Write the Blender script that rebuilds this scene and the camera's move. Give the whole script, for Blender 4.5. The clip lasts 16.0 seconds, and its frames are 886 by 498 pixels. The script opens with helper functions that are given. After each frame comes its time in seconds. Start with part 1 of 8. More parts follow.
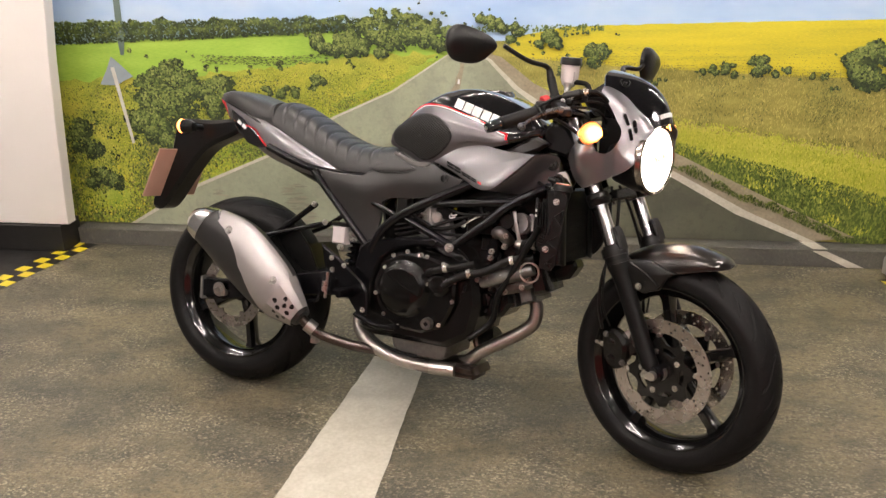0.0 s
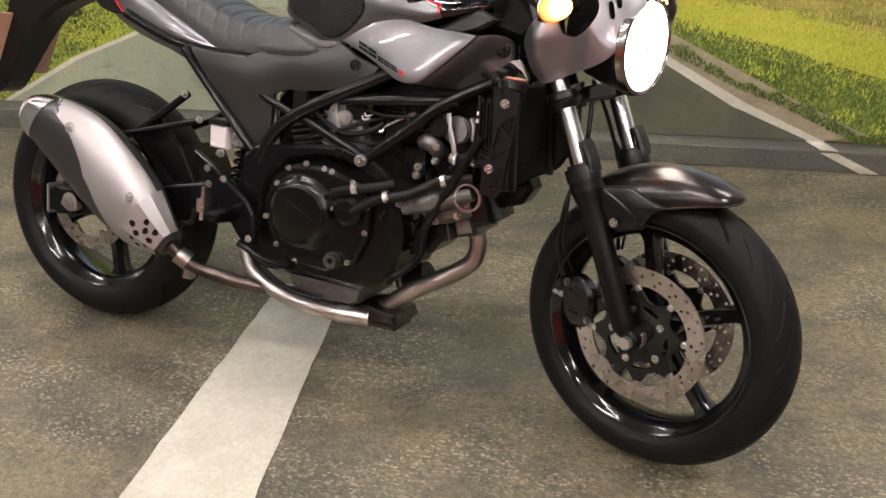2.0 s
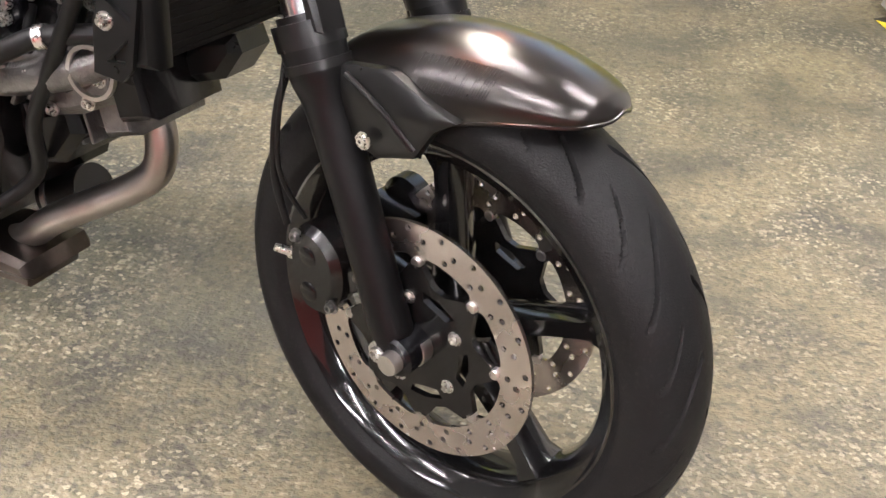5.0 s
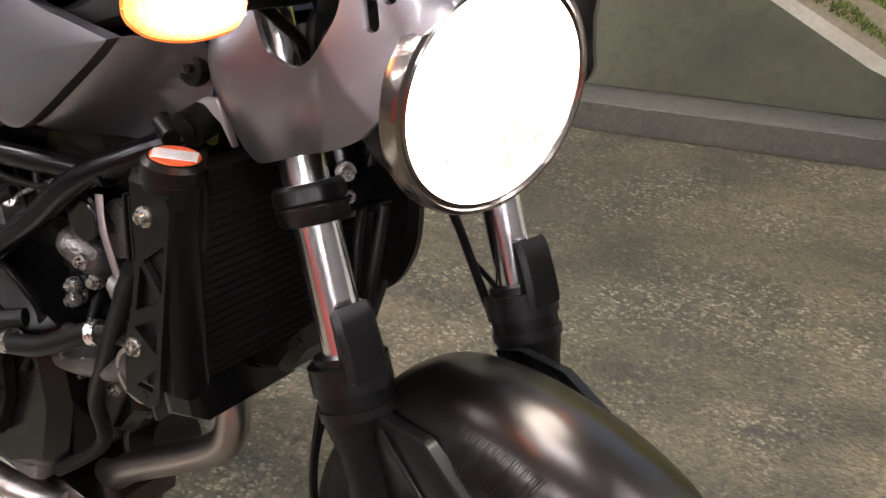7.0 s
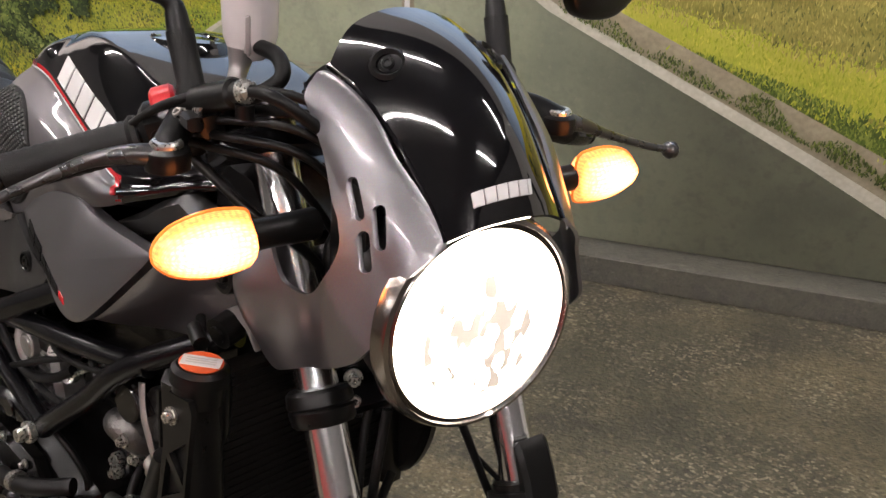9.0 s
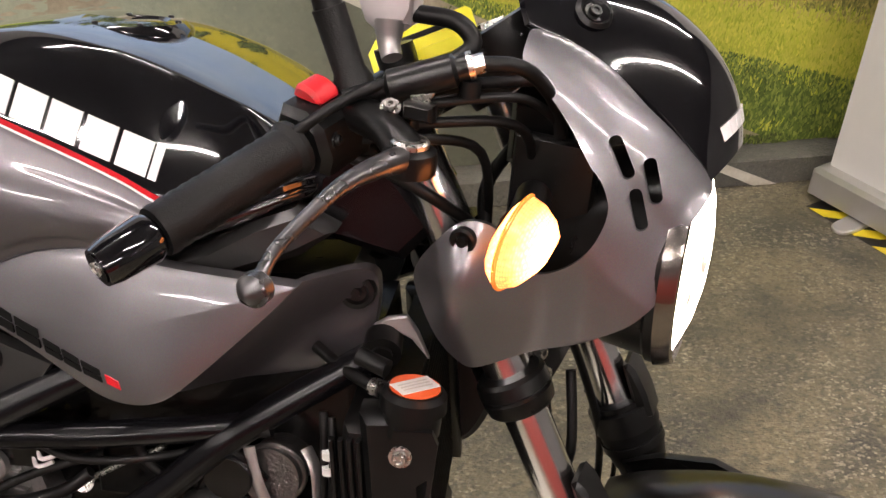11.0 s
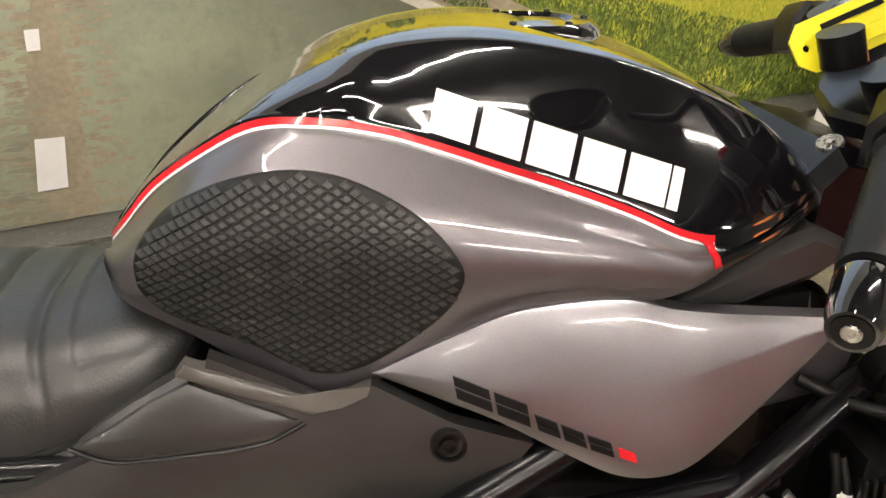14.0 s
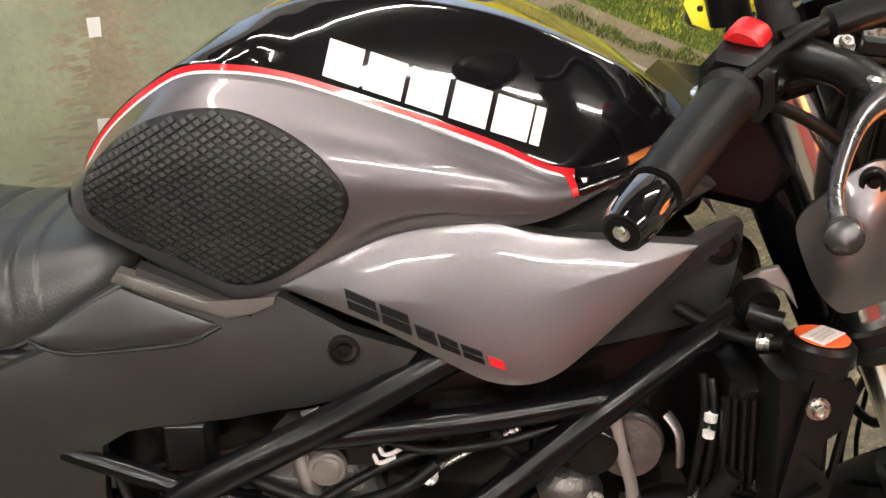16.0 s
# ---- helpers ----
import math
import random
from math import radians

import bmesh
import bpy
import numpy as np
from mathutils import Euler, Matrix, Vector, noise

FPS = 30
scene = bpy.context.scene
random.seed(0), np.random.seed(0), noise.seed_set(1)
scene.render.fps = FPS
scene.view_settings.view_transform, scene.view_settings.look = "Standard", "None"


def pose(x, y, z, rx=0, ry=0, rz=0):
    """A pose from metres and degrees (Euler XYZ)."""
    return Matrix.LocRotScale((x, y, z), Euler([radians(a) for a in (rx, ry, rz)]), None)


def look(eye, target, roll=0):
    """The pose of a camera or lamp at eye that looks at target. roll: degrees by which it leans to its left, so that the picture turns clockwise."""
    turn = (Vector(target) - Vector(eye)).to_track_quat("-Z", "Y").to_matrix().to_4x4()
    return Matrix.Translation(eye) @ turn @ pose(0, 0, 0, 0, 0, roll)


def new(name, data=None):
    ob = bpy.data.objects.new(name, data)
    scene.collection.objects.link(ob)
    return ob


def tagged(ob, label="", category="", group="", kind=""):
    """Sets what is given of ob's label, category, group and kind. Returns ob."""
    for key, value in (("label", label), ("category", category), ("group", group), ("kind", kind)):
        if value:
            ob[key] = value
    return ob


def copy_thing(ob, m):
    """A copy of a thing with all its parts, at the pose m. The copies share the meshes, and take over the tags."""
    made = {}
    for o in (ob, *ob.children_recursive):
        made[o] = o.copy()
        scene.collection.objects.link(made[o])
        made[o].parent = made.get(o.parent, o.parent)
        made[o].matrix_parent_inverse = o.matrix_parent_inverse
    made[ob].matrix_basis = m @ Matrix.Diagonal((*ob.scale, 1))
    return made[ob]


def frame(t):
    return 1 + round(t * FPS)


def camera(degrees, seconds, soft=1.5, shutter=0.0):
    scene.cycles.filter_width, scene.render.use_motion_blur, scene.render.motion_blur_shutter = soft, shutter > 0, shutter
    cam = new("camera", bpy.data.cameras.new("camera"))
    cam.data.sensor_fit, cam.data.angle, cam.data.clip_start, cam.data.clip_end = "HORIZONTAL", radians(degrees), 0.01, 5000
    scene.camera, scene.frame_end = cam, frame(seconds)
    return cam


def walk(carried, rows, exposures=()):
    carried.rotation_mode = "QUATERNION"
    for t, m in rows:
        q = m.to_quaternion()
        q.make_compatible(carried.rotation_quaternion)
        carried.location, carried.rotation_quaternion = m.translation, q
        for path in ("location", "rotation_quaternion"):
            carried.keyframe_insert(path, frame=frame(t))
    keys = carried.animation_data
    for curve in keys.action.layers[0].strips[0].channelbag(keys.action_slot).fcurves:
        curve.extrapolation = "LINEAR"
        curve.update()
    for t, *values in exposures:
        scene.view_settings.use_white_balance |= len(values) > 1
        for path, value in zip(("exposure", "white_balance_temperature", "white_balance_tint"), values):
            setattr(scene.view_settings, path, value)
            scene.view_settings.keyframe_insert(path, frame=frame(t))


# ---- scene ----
cam = camera(51.5, 16.0)

EXPOSURES = [(0.0, 0.25, 6800, 12), (2.0, 0.36, 6450, 11), (3.5, 0.75, 6350, 12), (5.8, 1.52, 6050, 12), (6.5, 1.52, 6050, 12), (7.0, 0.4, 6150, 13), (7.6, -0.1, 6300, 12), (8.6, -0.1, 6400, 12), (10.8, 0.1, 6550, 13), (11.5, 0.58, 6650, 14), (12.1, 0.28, 6500, 7), (12.6, 0.4, 6550, 7), (13.0, 0.56, 6650, 9), (14.0, 0.5, 6900, 8), (16.0, 0.48, 6750, 8)]
PATH = [
    (0, (1.71, -2.427, 1.521), (1.038, -0.683, 0.81), -1.9),
    (0.5, (1.718, -2.353, 1.496), (1.04, -0.628, 0.745), -1.6),
    (1, (1.59, -2.178, 1.45), (1.027, -0.444, 0.628), 0.2),
    (1.5, (1.514, -1.969, 1.404), (1.034, -0.248, 0.505), 0.9),
    (2, (1.592, -1.752, 1.374), (1.019, -0.104, 0.396), -0.2),
    (2.5, (1.627, -1.577, 1.344), (1.06, 0.018, 0.278), -0.4),
    (3, (1.576, -1.353, 1.275), (1.168, 0.207, 0.09), 2.0),
    (3.5, (1.582, -1.168, 1.214), (1.289, 0.333, -0.074), 3.4),
    (3.7, (1.599, -1.11, 1.164), (1.31, 0.377, -0.141), 3.3),
    (5.8, (1.638, -0.672, 1.066), (1.244, 0.726, -0.31), 4.3),
    (6, (1.624, -0.637, 1.067), (1.215, 0.756, -0.308), 4.1),
    (6.5, (1.627, -0.562, 1.112), (1.036, 0.82, -0.207), 0.8),
    (7, (1.671, -0.513, 1.174), (0.85, 0.835, -0.053), -2.6),
    (7.5, (1.717, -0.48, 1.215), (0.748, 0.849, 0.077), -4.7),
    (8, (1.751, -0.476, 1.26), (0.709, 0.874, 0.216), -4.5),
    (8.5, (1.766, -0.482, 1.276), (0.69, 0.873, 0.274), -4.3),
    (8.7, (1.77, -0.485, 1.276), (0.679, 0.871, 0.291), -4.4),
    (10.8, (1.236, -0.576, 1.289), (1.202, 1.074, 0.16), 0.8),
    (11, (1.187, -0.61, 1.293), (1.176, 1.025, 0.142), 0.9),
    (11.5, (1.079, -0.633, 1.283), (1.149, 0.989, 0.114), 0.6),
    (12, (0.947, -0.598, 1.279), (1.085, 1.037, 0.136), 0.2),
    (12.5, (0.887, -0.573, 1.275), (1.041, 1.055, 0.124), 0.7),
    (13, (0.837, -0.536, 1.269), (1.077, 1.07, 0.102), 1.6),
    (13.5, (0.728, -0.469, 1.262), (1.081, 1.113, 0.089), 2.5),
    (14, (0.683, -0.444, 1.246), (1.074, 1.119, 0.062), 3.5),
    (14.5, (0.691, -0.456, 1.245), (1.035, 1.11, 0.05), 2.5),
    (15, (0.711, -0.486, 1.252), (0.986, 1.094, 0.057), 1.2),
    (15.5, (0.756, -0.523, 1.262), (0.998, 1.069, 0.076), 0.3),
    (16, (0.817, -0.573, 1.26), (0.996, 1.027, 0.072), -0.0),
]
walk(cam, [(t, look(eye, target, roll)) for t, eye, target, roll in PATH], EXPOSURES)

# ---- world and lamps ----
world = bpy.data.worlds.new("indoor_world")
scene.world = world
world.use_nodes = True
world.node_tree.nodes["Background"].inputs[0].default_value = (0.75, 0.8, 0.85, 1)
world.node_tree.nodes["Background"].inputs[1].default_value = 0.05
TUBE_POWER = 182.0
HEADLIGHT_POWER = 22.0
INDICATOR_POWER = 1.7

# ---- places ----
# the motorcycle leans on its side stand; its front end is steered to the right
BIKE = Matrix.Translation((0.037, -0.045, 0)) @ pose(0, 0, 0, 0, 0, -5.5) @ pose(0, 0, 0, -15, 0, 0)
STEER_W = Matrix.Translation((1.485, -0.11, 0.300)) @ pose(0, 0, 0, 0, 0, -22) @ pose(0, 0, 0, -9, 0, 0)
STEER = BIKE.inverted() @ STEER_W
WALL_TURN = math.degrees(math.atan(0.19))
WALL = Matrix.Translation((0, 1.17, 0)) @ pose(0, 0, 0, 0, 0, WALL_TURN)


# ---- materials ----
def material(name, color, rough=0.5, metal=0.0, vary=0.12, scale=30.0, bump=0.0, bump_scale=200.0,
             coat=0.0, emit=0.0, emit_color=None, spec=0.5, dust=0.0, island=0.0, flake=0.0):
    """A surface with grain at two scales, uneven gloss and fine relief."""
    m = bpy.data.materials.new(name)
    m.use_nodes = True
    nt = m.node_tree
    b = nt.nodes["Principled BSDF"]
    b.inputs["Metallic"].default_value = metal
    b.inputs["Coat Weight"].default_value = coat
    b.inputs["Coat Roughness"].default_value = 0.04
    b.inputs["Specular IOR Level"].default_value = spec
    tc = nt.nodes.new("ShaderNodeTexCoord")

    def noise_node(sc, detail=4.0):
        n = nt.nodes.new("ShaderNodeTexNoise")
        n.inputs["Scale"].default_value = sc
        n.inputs["Detail"].default_value = detail
        nt.links.new(tc.outputs["Object"], n.inputs["Vector"])
        return n

    big, small = noise_node(scale / 8.0), noise_node(scale)
    add = nt.nodes.new("ShaderNodeMath")
    add.operation = "ADD"
    nt.links.new(big.outputs["Fac"], add.inputs[0])
    nt.links.new(small.outputs["Fac"], add.inputs[1])
    half = nt.nodes.new("ShaderNodeMath")
    half.operation = "MULTIPLY"
    half.inputs[1].default_value = 0.5
    nt.links.new(add.outputs[0], half.inputs[0])
    fac = half.outputs[0]
    if island:
        g = nt.nodes.new("ShaderNodeNewGeometry")
        mx = nt.nodes.new("ShaderNodeMix")
        mx.inputs["Factor"].default_value = island
        nt.links.new(fac, mx.inputs[2])
        nt.links.new(g.outputs["Random Per Island"], mx.inputs[3])
        fac = mx.outputs[0]
    ramp = nt.nodes.new("ShaderNodeValToRGB")
    lo, hi = ramp.color_ramp.elements
    if isinstance(color[0], tuple):
        lo.position, hi.position = 0.22, 0.78
        if island:
            lo.position, hi.position = 0.05, 0.95
        lo.color, hi.color = (*color[0], 1), (*color[-1], 1)
        for k, c in enumerate(color[1:-1]):
            e = ramp.color_ramp.elements.new(lo.position + (hi.position - lo.position) * (k + 1) / (len(color) - 1))
            e.color = (*c, 1)
    else:
        lo.position, hi.position = 0.3, 0.7
        lo.color = (*[c * (1 - vary) for c in color], 1)
        hi.color = (*[min(1, c * (1 + vary)) for c in color], 1)
    nt.links.new(fac, ramp.inputs["Fac"])
    base = ramp.outputs["Color"]
    if dust:
        d = noise_node(scale * 6, 6)
        st = nt.nodes.new("ShaderNodeMapRange")
        st.inputs[1].default_value, st.inputs[2].default_value = 0.55, 0.8
        st.inputs[3].default_value, st.inputs[4].default_value = 0, dust
        nt.links.new(d.outputs["Fac"], st.inputs[0])
        mx = nt.nodes.new("ShaderNodeMix")
        mx.data_type = "RGBA"
        nt.links.new(st.outputs[0], mx.inputs[0])
        nt.links.new(base, mx.inputs[6])
        mx.inputs[7].default_value = (0.35, 0.32, 0.28, 1)
        base = mx.outputs[2]
    if flake:
        v = nt.nodes.new("ShaderNodeTexVoronoi")
        v.inputs["Scale"].default_value = 2500
        nt.links.new(tc.outputs["Object"], v.inputs["Vector"])
        mx = nt.nodes.new("ShaderNodeMix")
        mx.data_type = "RGBA"
        mx.blend_type = "MULTIPLY"
        mx.inputs[0].default_value = flake
        nt.links.new(base, mx.inputs[6])
        nt.links.new(v.outputs["Color"], mx.inputs[7])
        base = mx.outputs[2]
    nt.links.new(base, b.inputs["Base Color"])
    rr = nt.nodes.new("ShaderNodeMapRange")
    rr.inputs[3].default_value, rr.inputs[4].default_value = max(0.02, rough * 0.8), min(1, rough * 1.2)
    nt.links.new(small.outputs["Fac"], rr.inputs[0])
    nt.links.new(rr.outputs[0], b.inputs["Roughness"])
    if bump:
        bn = noise_node(bump_scale, 3)
        bp = nt.nodes.new("ShaderNodeBump")
        bp.inputs["Strength"].default_value = bump
        bp.inputs["Distance"].default_value = 0.002
        nt.links.new(bn.outputs["Fac"], bp.inputs["Height"])
        nt.links.new(bp.outputs[0], b.inputs["Normal"])
    if emit:
        b.inputs["Emission Color"].default_value = (*(emit_color or color), 1)
        b.inputs["Emission Strength"].default_value = emit
    return m


SILVER = material("silver_paint", (0.225, 0.218, 0.232), 0.36, 0.85, 0.05, 20, coat=0.6, flake=0.25)
GREY_PAINT = material("grey_metallic_paint", (0.145, 0.135, 0.145), 0.4, 0.75, 0.05, 20, coat=0.6, flake=0.25)
BLACK_GLOSS = material("gloss_black_paint", (0.004, 0.004, 0.005), 0.06, 0.0, 0.2, 20, coat=1.0)
RED_PAINT = material("red_stripe", (0.55, 0.012, 0.02), 0.2, 0.0, 0.08, 40, coat=0.8)
WHITE_PAINT = material("white_decal", (0.78, 0.78, 0.78), 0.25, 0.0, 0.05, 40, coat=0.4)
BLACK_DECAL = material("black_decal", (0.004, 0.004, 0.004), 0.4, 0.0, 0.1, 40, spec=0.15)
GUNMETAL = material("gunmetal_paint", (0.025, 0.0205, 0.018), 0.3, 0.9, 0.12, 30, coat=0.7, flake=0.25, spec=0.4)
GUNMETAL.node_tree.nodes["Principled BSDF"].inputs["Coat Roughness"].default_value = 0.24
PLASTIC = material("black_textured_plastic", (0.0185, 0.0182, 0.018), 0.36, 0.0, 0.15, 60, bump=0.1, bump_scale=900, spec=0.58)
# side cover's upper trim: paler plastic, its highlight put into the colour
TRIM = material("highlight_plastic_edge", (0.07, 0.066, 0.06), 0.42, 0.0, 0.15, 60, bump=0.1, bump_scale=900, spec=0.6)
PLASTIC_DK = material("black_satin_plastic", (0.0045, 0.0045, 0.0045), 0.3, 0.0, 0.2, 60, bump=0.08, bump_scale=700, spec=0.3)
FRAME_BLACK = material("satin_black_frame_paint", (0.0036, 0.0036, 0.0044), 0.24, 0.0, 0.06, 40, coat=0.06, spec=0.22)
FORK_BLACK = material("satin_black_fork_paint", (0.0036, 0.0036, 0.0038), 0.36, 0.0, 0.1, 40, spec=0.18)
ENGINE_BLACK = material("black_engine_paint", (0.0042, 0.004, 0.004), 0.24, 0.0, 0.3, 50, bump=0.12, bump_scale=500, coat=0.2, spec=0.25)
ENGINE_GREY = material("cast_aluminium", ((0.08, 0.077, 0.074), (0.24, 0.233, 0.227)), 0.36, 0.9, 0.25, 60, bump=0.6, bump_scale=300, dust=0.1)
STEEL = material("brushed_steel", (0.52, 0.5, 0.48), 0.3, 1.0, 0.12, 60, bump=0.08, bump_scale=600)
HEADER_STEEL = material("heat_tinted_steel", ((0.26, 0.235, 0.215), (0.5, 0.47, 0.44)), 0.36, 1.0, 0.2, 20, dust=0.06)
SCORCHED = material("scorched_steel", ((0.035, 0.028, 0.025), (0.13, 0.11, 0.1)), 0.33, 1.0, 0.2, 30, dust=0.08)
SHIELD = material("matt_silver_shield", (0.43, 0.41, 0.405), 0.46, 0.85, 0.06, 40)
CHROME = material("chrome", (0.82, 0.82, 0.83), 0.19, 1.0, 0.05, 30)
MIRROR = material("mirror_glass", (0.62, 0.63, 0.64), 0.02, 1.0, 0.02, 30)
BOLT = material("zinc_bolt", (0.62, 0.61, 0.58), 0.28, 1.0, 0.2, 300)
DARK_CHROME = material("smoked_chrome", (0.3, 0.27, 0.25), 0.2, 1.0, 0.1, 30)
RUBBER = material("tyre_rubber", (0.0075, 0.0074, 0.0077), 0.5, 0.0, 0.25, 40, bump=0.25, bump_scale=500, dust=0.03, spec=0.13)
RIM_BLACK = material("gloss_black_rim", (0.004, 0.004, 0.0042), 0.16, 0.0, 0.2, 30, coat=0.5, spec=0.4)
SEAT_VINYL = material("black_seat_vinyl", (0.019, 0.019, 0.0188), 0.38, 0.0, 0.15, 60, bump=0.22, bump_scale=420, spec=0.55)
BARE_ALLOY = material("bare_cast_alloy", ((0.17, 0.165, 0.16), (0.38, 0.37, 0.36)), 0.42, 0.8, 0.25, 60, bump=0.4, bump_scale=300)
# paler copy of the pad's rubber, so the gaps between studs look shaded
STUD = material("paler_rubber_studs", (0.026, 0.026, 0.025), 0.52, 0.0, 0.25, 60, spec=0.4)
GRIP = material("grip_rubber", (0.007, 0.007, 0.007), 0.46, 0.0, 0.2, 60, bump=0.25, bump_scale=800, spec=0.22)
DISC = material("brake_disc_steel", ((0.36, 0.31, 0.29), (0.6, 0.56, 0.54)), 0.27, 1.0, 0.15, 14, bump=0.05, bump_scale=900)
LEVER = material("dark_anodised_lever", (0.1, 0.098, 0.1), 0.28, 0.85, 0.1, 60)
HOSE = material("black_hose", (0.0045, 0.0045, 0.0045), 0.42, 0.0, 0.2, 80, spec=0.2)
CORE = material("radiator_core", (0.006, 0.0055, 0.005), 0.6, 0.0, 0.3, 80, bump=0.3, bump_scale=900, spec=0.12)
RED_PLASTIC = material("red_switch", (0.55, 0.012, 0.018), 0.35, 0.0, 0.08, 60)
CAP_ORANGE = material("orange_label", (0.75, 0.12, 0.03), 0.45, 0.0, 0.08, 60)
CLOUDY = material("cloudy_plastic", (0.62, 0.58, 0.58), 0.3, 0.0, 0.1, 30, coat=0.3)
YELLOW_TAG = material("yellow_tag", (0.78, 0.72, 0.02), 0.4, 0.0, 0.05, 40)
# plate back, with the rear lamp's tint put into its colour
PLATE_BACK = material("number_plate_back", (0.42, 0.25, 0.19), 0.5, 0.0, 0.12, 20)
AMBER = material("lit_amber_lens", (0.75, 0.26, 0.07), 0.25, 0.0, 0.1, 60, emit=INDICATOR_POWER, emit_color=(1.0, 0.28, 0.07))
AMBER_RIM = material("amber_lens_rim", (0.9, 0.3, 0.04), 0.25, 0.0, 0.1, 60, emit=0.5, emit_color=(1.0, 0.22, 0.05))
RED_LENS = material("red_tail_lens", (0.35, 0.03, 0.03), 0.15, 0.0, 0.1, 60, coat=0.6)
LAMP = material("lit_headlamp", (1.0, 0.9, 0.78), 0.2, 0.0, 0.02, 60, emit=HEADLIGHT_POWER, emit_color=(1.0, 0.88, 0.72))
TUBE = material("lit_tube", (1, 1, 1), 0.4, 0.0, 0.01, 60, emit=TUBE_POWER, emit_color=(1.0, 0.91, 0.86))


def lamp_glow(m, centre, bright, dim):
    """A lit reflector lamp: brightest all over, with dim facets round the bulb."""
    nt = m.node_tree
    tc = nt.nodes.new("ShaderNodeTexCoord")
    off = nt.nodes.new("ShaderNodeVectorMath")
    off.operation = "SUBTRACT"
    off.inputs[1].default_value = centre
    nt.links.new(tc.outputs["Generated"], off.inputs[0])
    ln = nt.nodes.new("ShaderNodeVectorMath")
    ln.operation = "LENGTH"
    nt.links.new(off.outputs[0], ln.inputs[0])
    share = nt.nodes.new("ShaderNodeMapRange")
    share.inputs[1].default_value, share.inputs[2].default_value = 0.1, 0.42
    share.inputs[3].default_value, share.inputs[4].default_value = 0.5, 0.0
    nt.links.new(ln.outputs["Value"], share.inputs[0])
    mp = nt.nodes.new("ShaderNodeMapping")
    mp.inputs["Scale"].default_value = (0.1, 1.0, 0.6)
    nt.links.new(tc.outputs["Generated"], mp.inputs["Vector"])
    v = nt.nodes.new("ShaderNodeTexVoronoi")
    v.inputs["Scale"].default_value = 17.0
    nt.links.new(mp.outputs[0], v.inputs["Vector"])
    sep = nt.nodes.new("ShaderNodeSeparateColor")
    nt.links.new(v.outputs["Color"], sep.inputs[0])
    lt = nt.nodes.new("ShaderNodeMath")
    lt.operation = "LESS_THAN"
    nt.links.new(sep.outputs[0], lt.inputs[0])
    nt.links.new(share.outputs[0], lt.inputs[1])
    r = nt.nodes.new("ShaderNodeMapRange")
    r.inputs[3].default_value, r.inputs[4].default_value = bright, dim
    nt.links.new(lt.outputs[0], r.inputs[0])
    nt.links.new(r.outputs[0], nt.nodes["Principled BSDF"].inputs["Emission Strength"])


lamp_glow(LAMP, (0.85, 0.5, 0.5), HEADLIGHT_POWER, 0.4)


def lit_lens(m, centre, bright, dim):
    """A lit indicator: hottest round its bulb, with a net of small facets."""
    nt = m.node_tree
    b = nt.nodes["Principled BSDF"]
    tc = nt.nodes.new("ShaderNodeTexCoord")
    d = nt.nodes.new("ShaderNodeVectorMath")
    d.operation = "DISTANCE"
    d.inputs[1].default_value = centre
    nt.links.new(tc.outputs["Generated"], d.inputs[0])
    v = nt.nodes.new("ShaderNodeTexVoronoi")
    v.inputs["Scale"].default_value = 15.0
    v.inputs["Randomness"].default_value = 0.25
    nt.links.new(tc.outputs["Generated"], v.inputs["Vector"])
    net = nt.nodes.new("ShaderNodeMapRange")
    net.inputs[1].default_value, net.inputs[2].default_value = 0.15, 0.6
    net.inputs[3].default_value, net.inputs[4].default_value = 1.15, 0.6
    nt.links.new(v.outputs["Distance"], net.inputs[0])
    fall = nt.nodes.new("ShaderNodeMapRange")
    fall.interpolation_type = "SMOOTHSTEP"
    fall.inputs[1].default_value, fall.inputs[2].default_value = 0.1, 0.8
    fall.inputs[3].default_value, fall.inputs[4].default_value = bright, dim
    nt.links.new(d.outputs["Value"], fall.inputs[0])
    mul = nt.nodes.new("ShaderNodeMath")
    mul.operation = "MULTIPLY"
    nt.links.new(net.outputs[0], mul.inputs[0])
    nt.links.new(fall.outputs[0], mul.inputs[1])
    nt.links.new(mul.outputs[0], b.inputs["Emission Strength"])


lit_lens(AMBER, (0.9, 0.5, 0.55), INDICATOR_POWER * 14.0, INDICATOR_POWER * 1.6)
WHITE_METAL = material("white_lamp_housing", (0.75, 0.75, 0.73), 0.45, 0.0, 0.05, 20)
PAINTED_WALL = material("grey_painted_wall", (0.16, 0.157, 0.152), 0.7, 0.0, 0.06, 6, bump=0.2, bump_scale=60)
RED_REFLECTOR = material("red_reflector_paint", (0.4, 0.062, 0.05), 0.5, 0.0, 0.06, 6, bump=0.1, bump_scale=60)
CEILING = material("dark_ceiling", (0.085, 0.084, 0.082), 0.8, 0.0, 0.05, 5)


# ---- geometry ----
def join(*gs):
    v, f = [], []
    for gv, gf in gs:
        n = len(v)
        v += [tuple(p) for p in gv]
        f += [tuple(i + n for i in q) for q in gf]
    return v, f


def moved(g, m):
    return [tuple(m @ Vector(p)) for p in g[0]], g[1]


def mirrored(g, lean=0.0):
    """The other side's twin; lean: how far the middle plane shifts for each metre of height."""
    return [(x, 2 * lean * z - y, z) for x, y, z in g[0]], [tuple(reversed(q)) for q in g[1]]


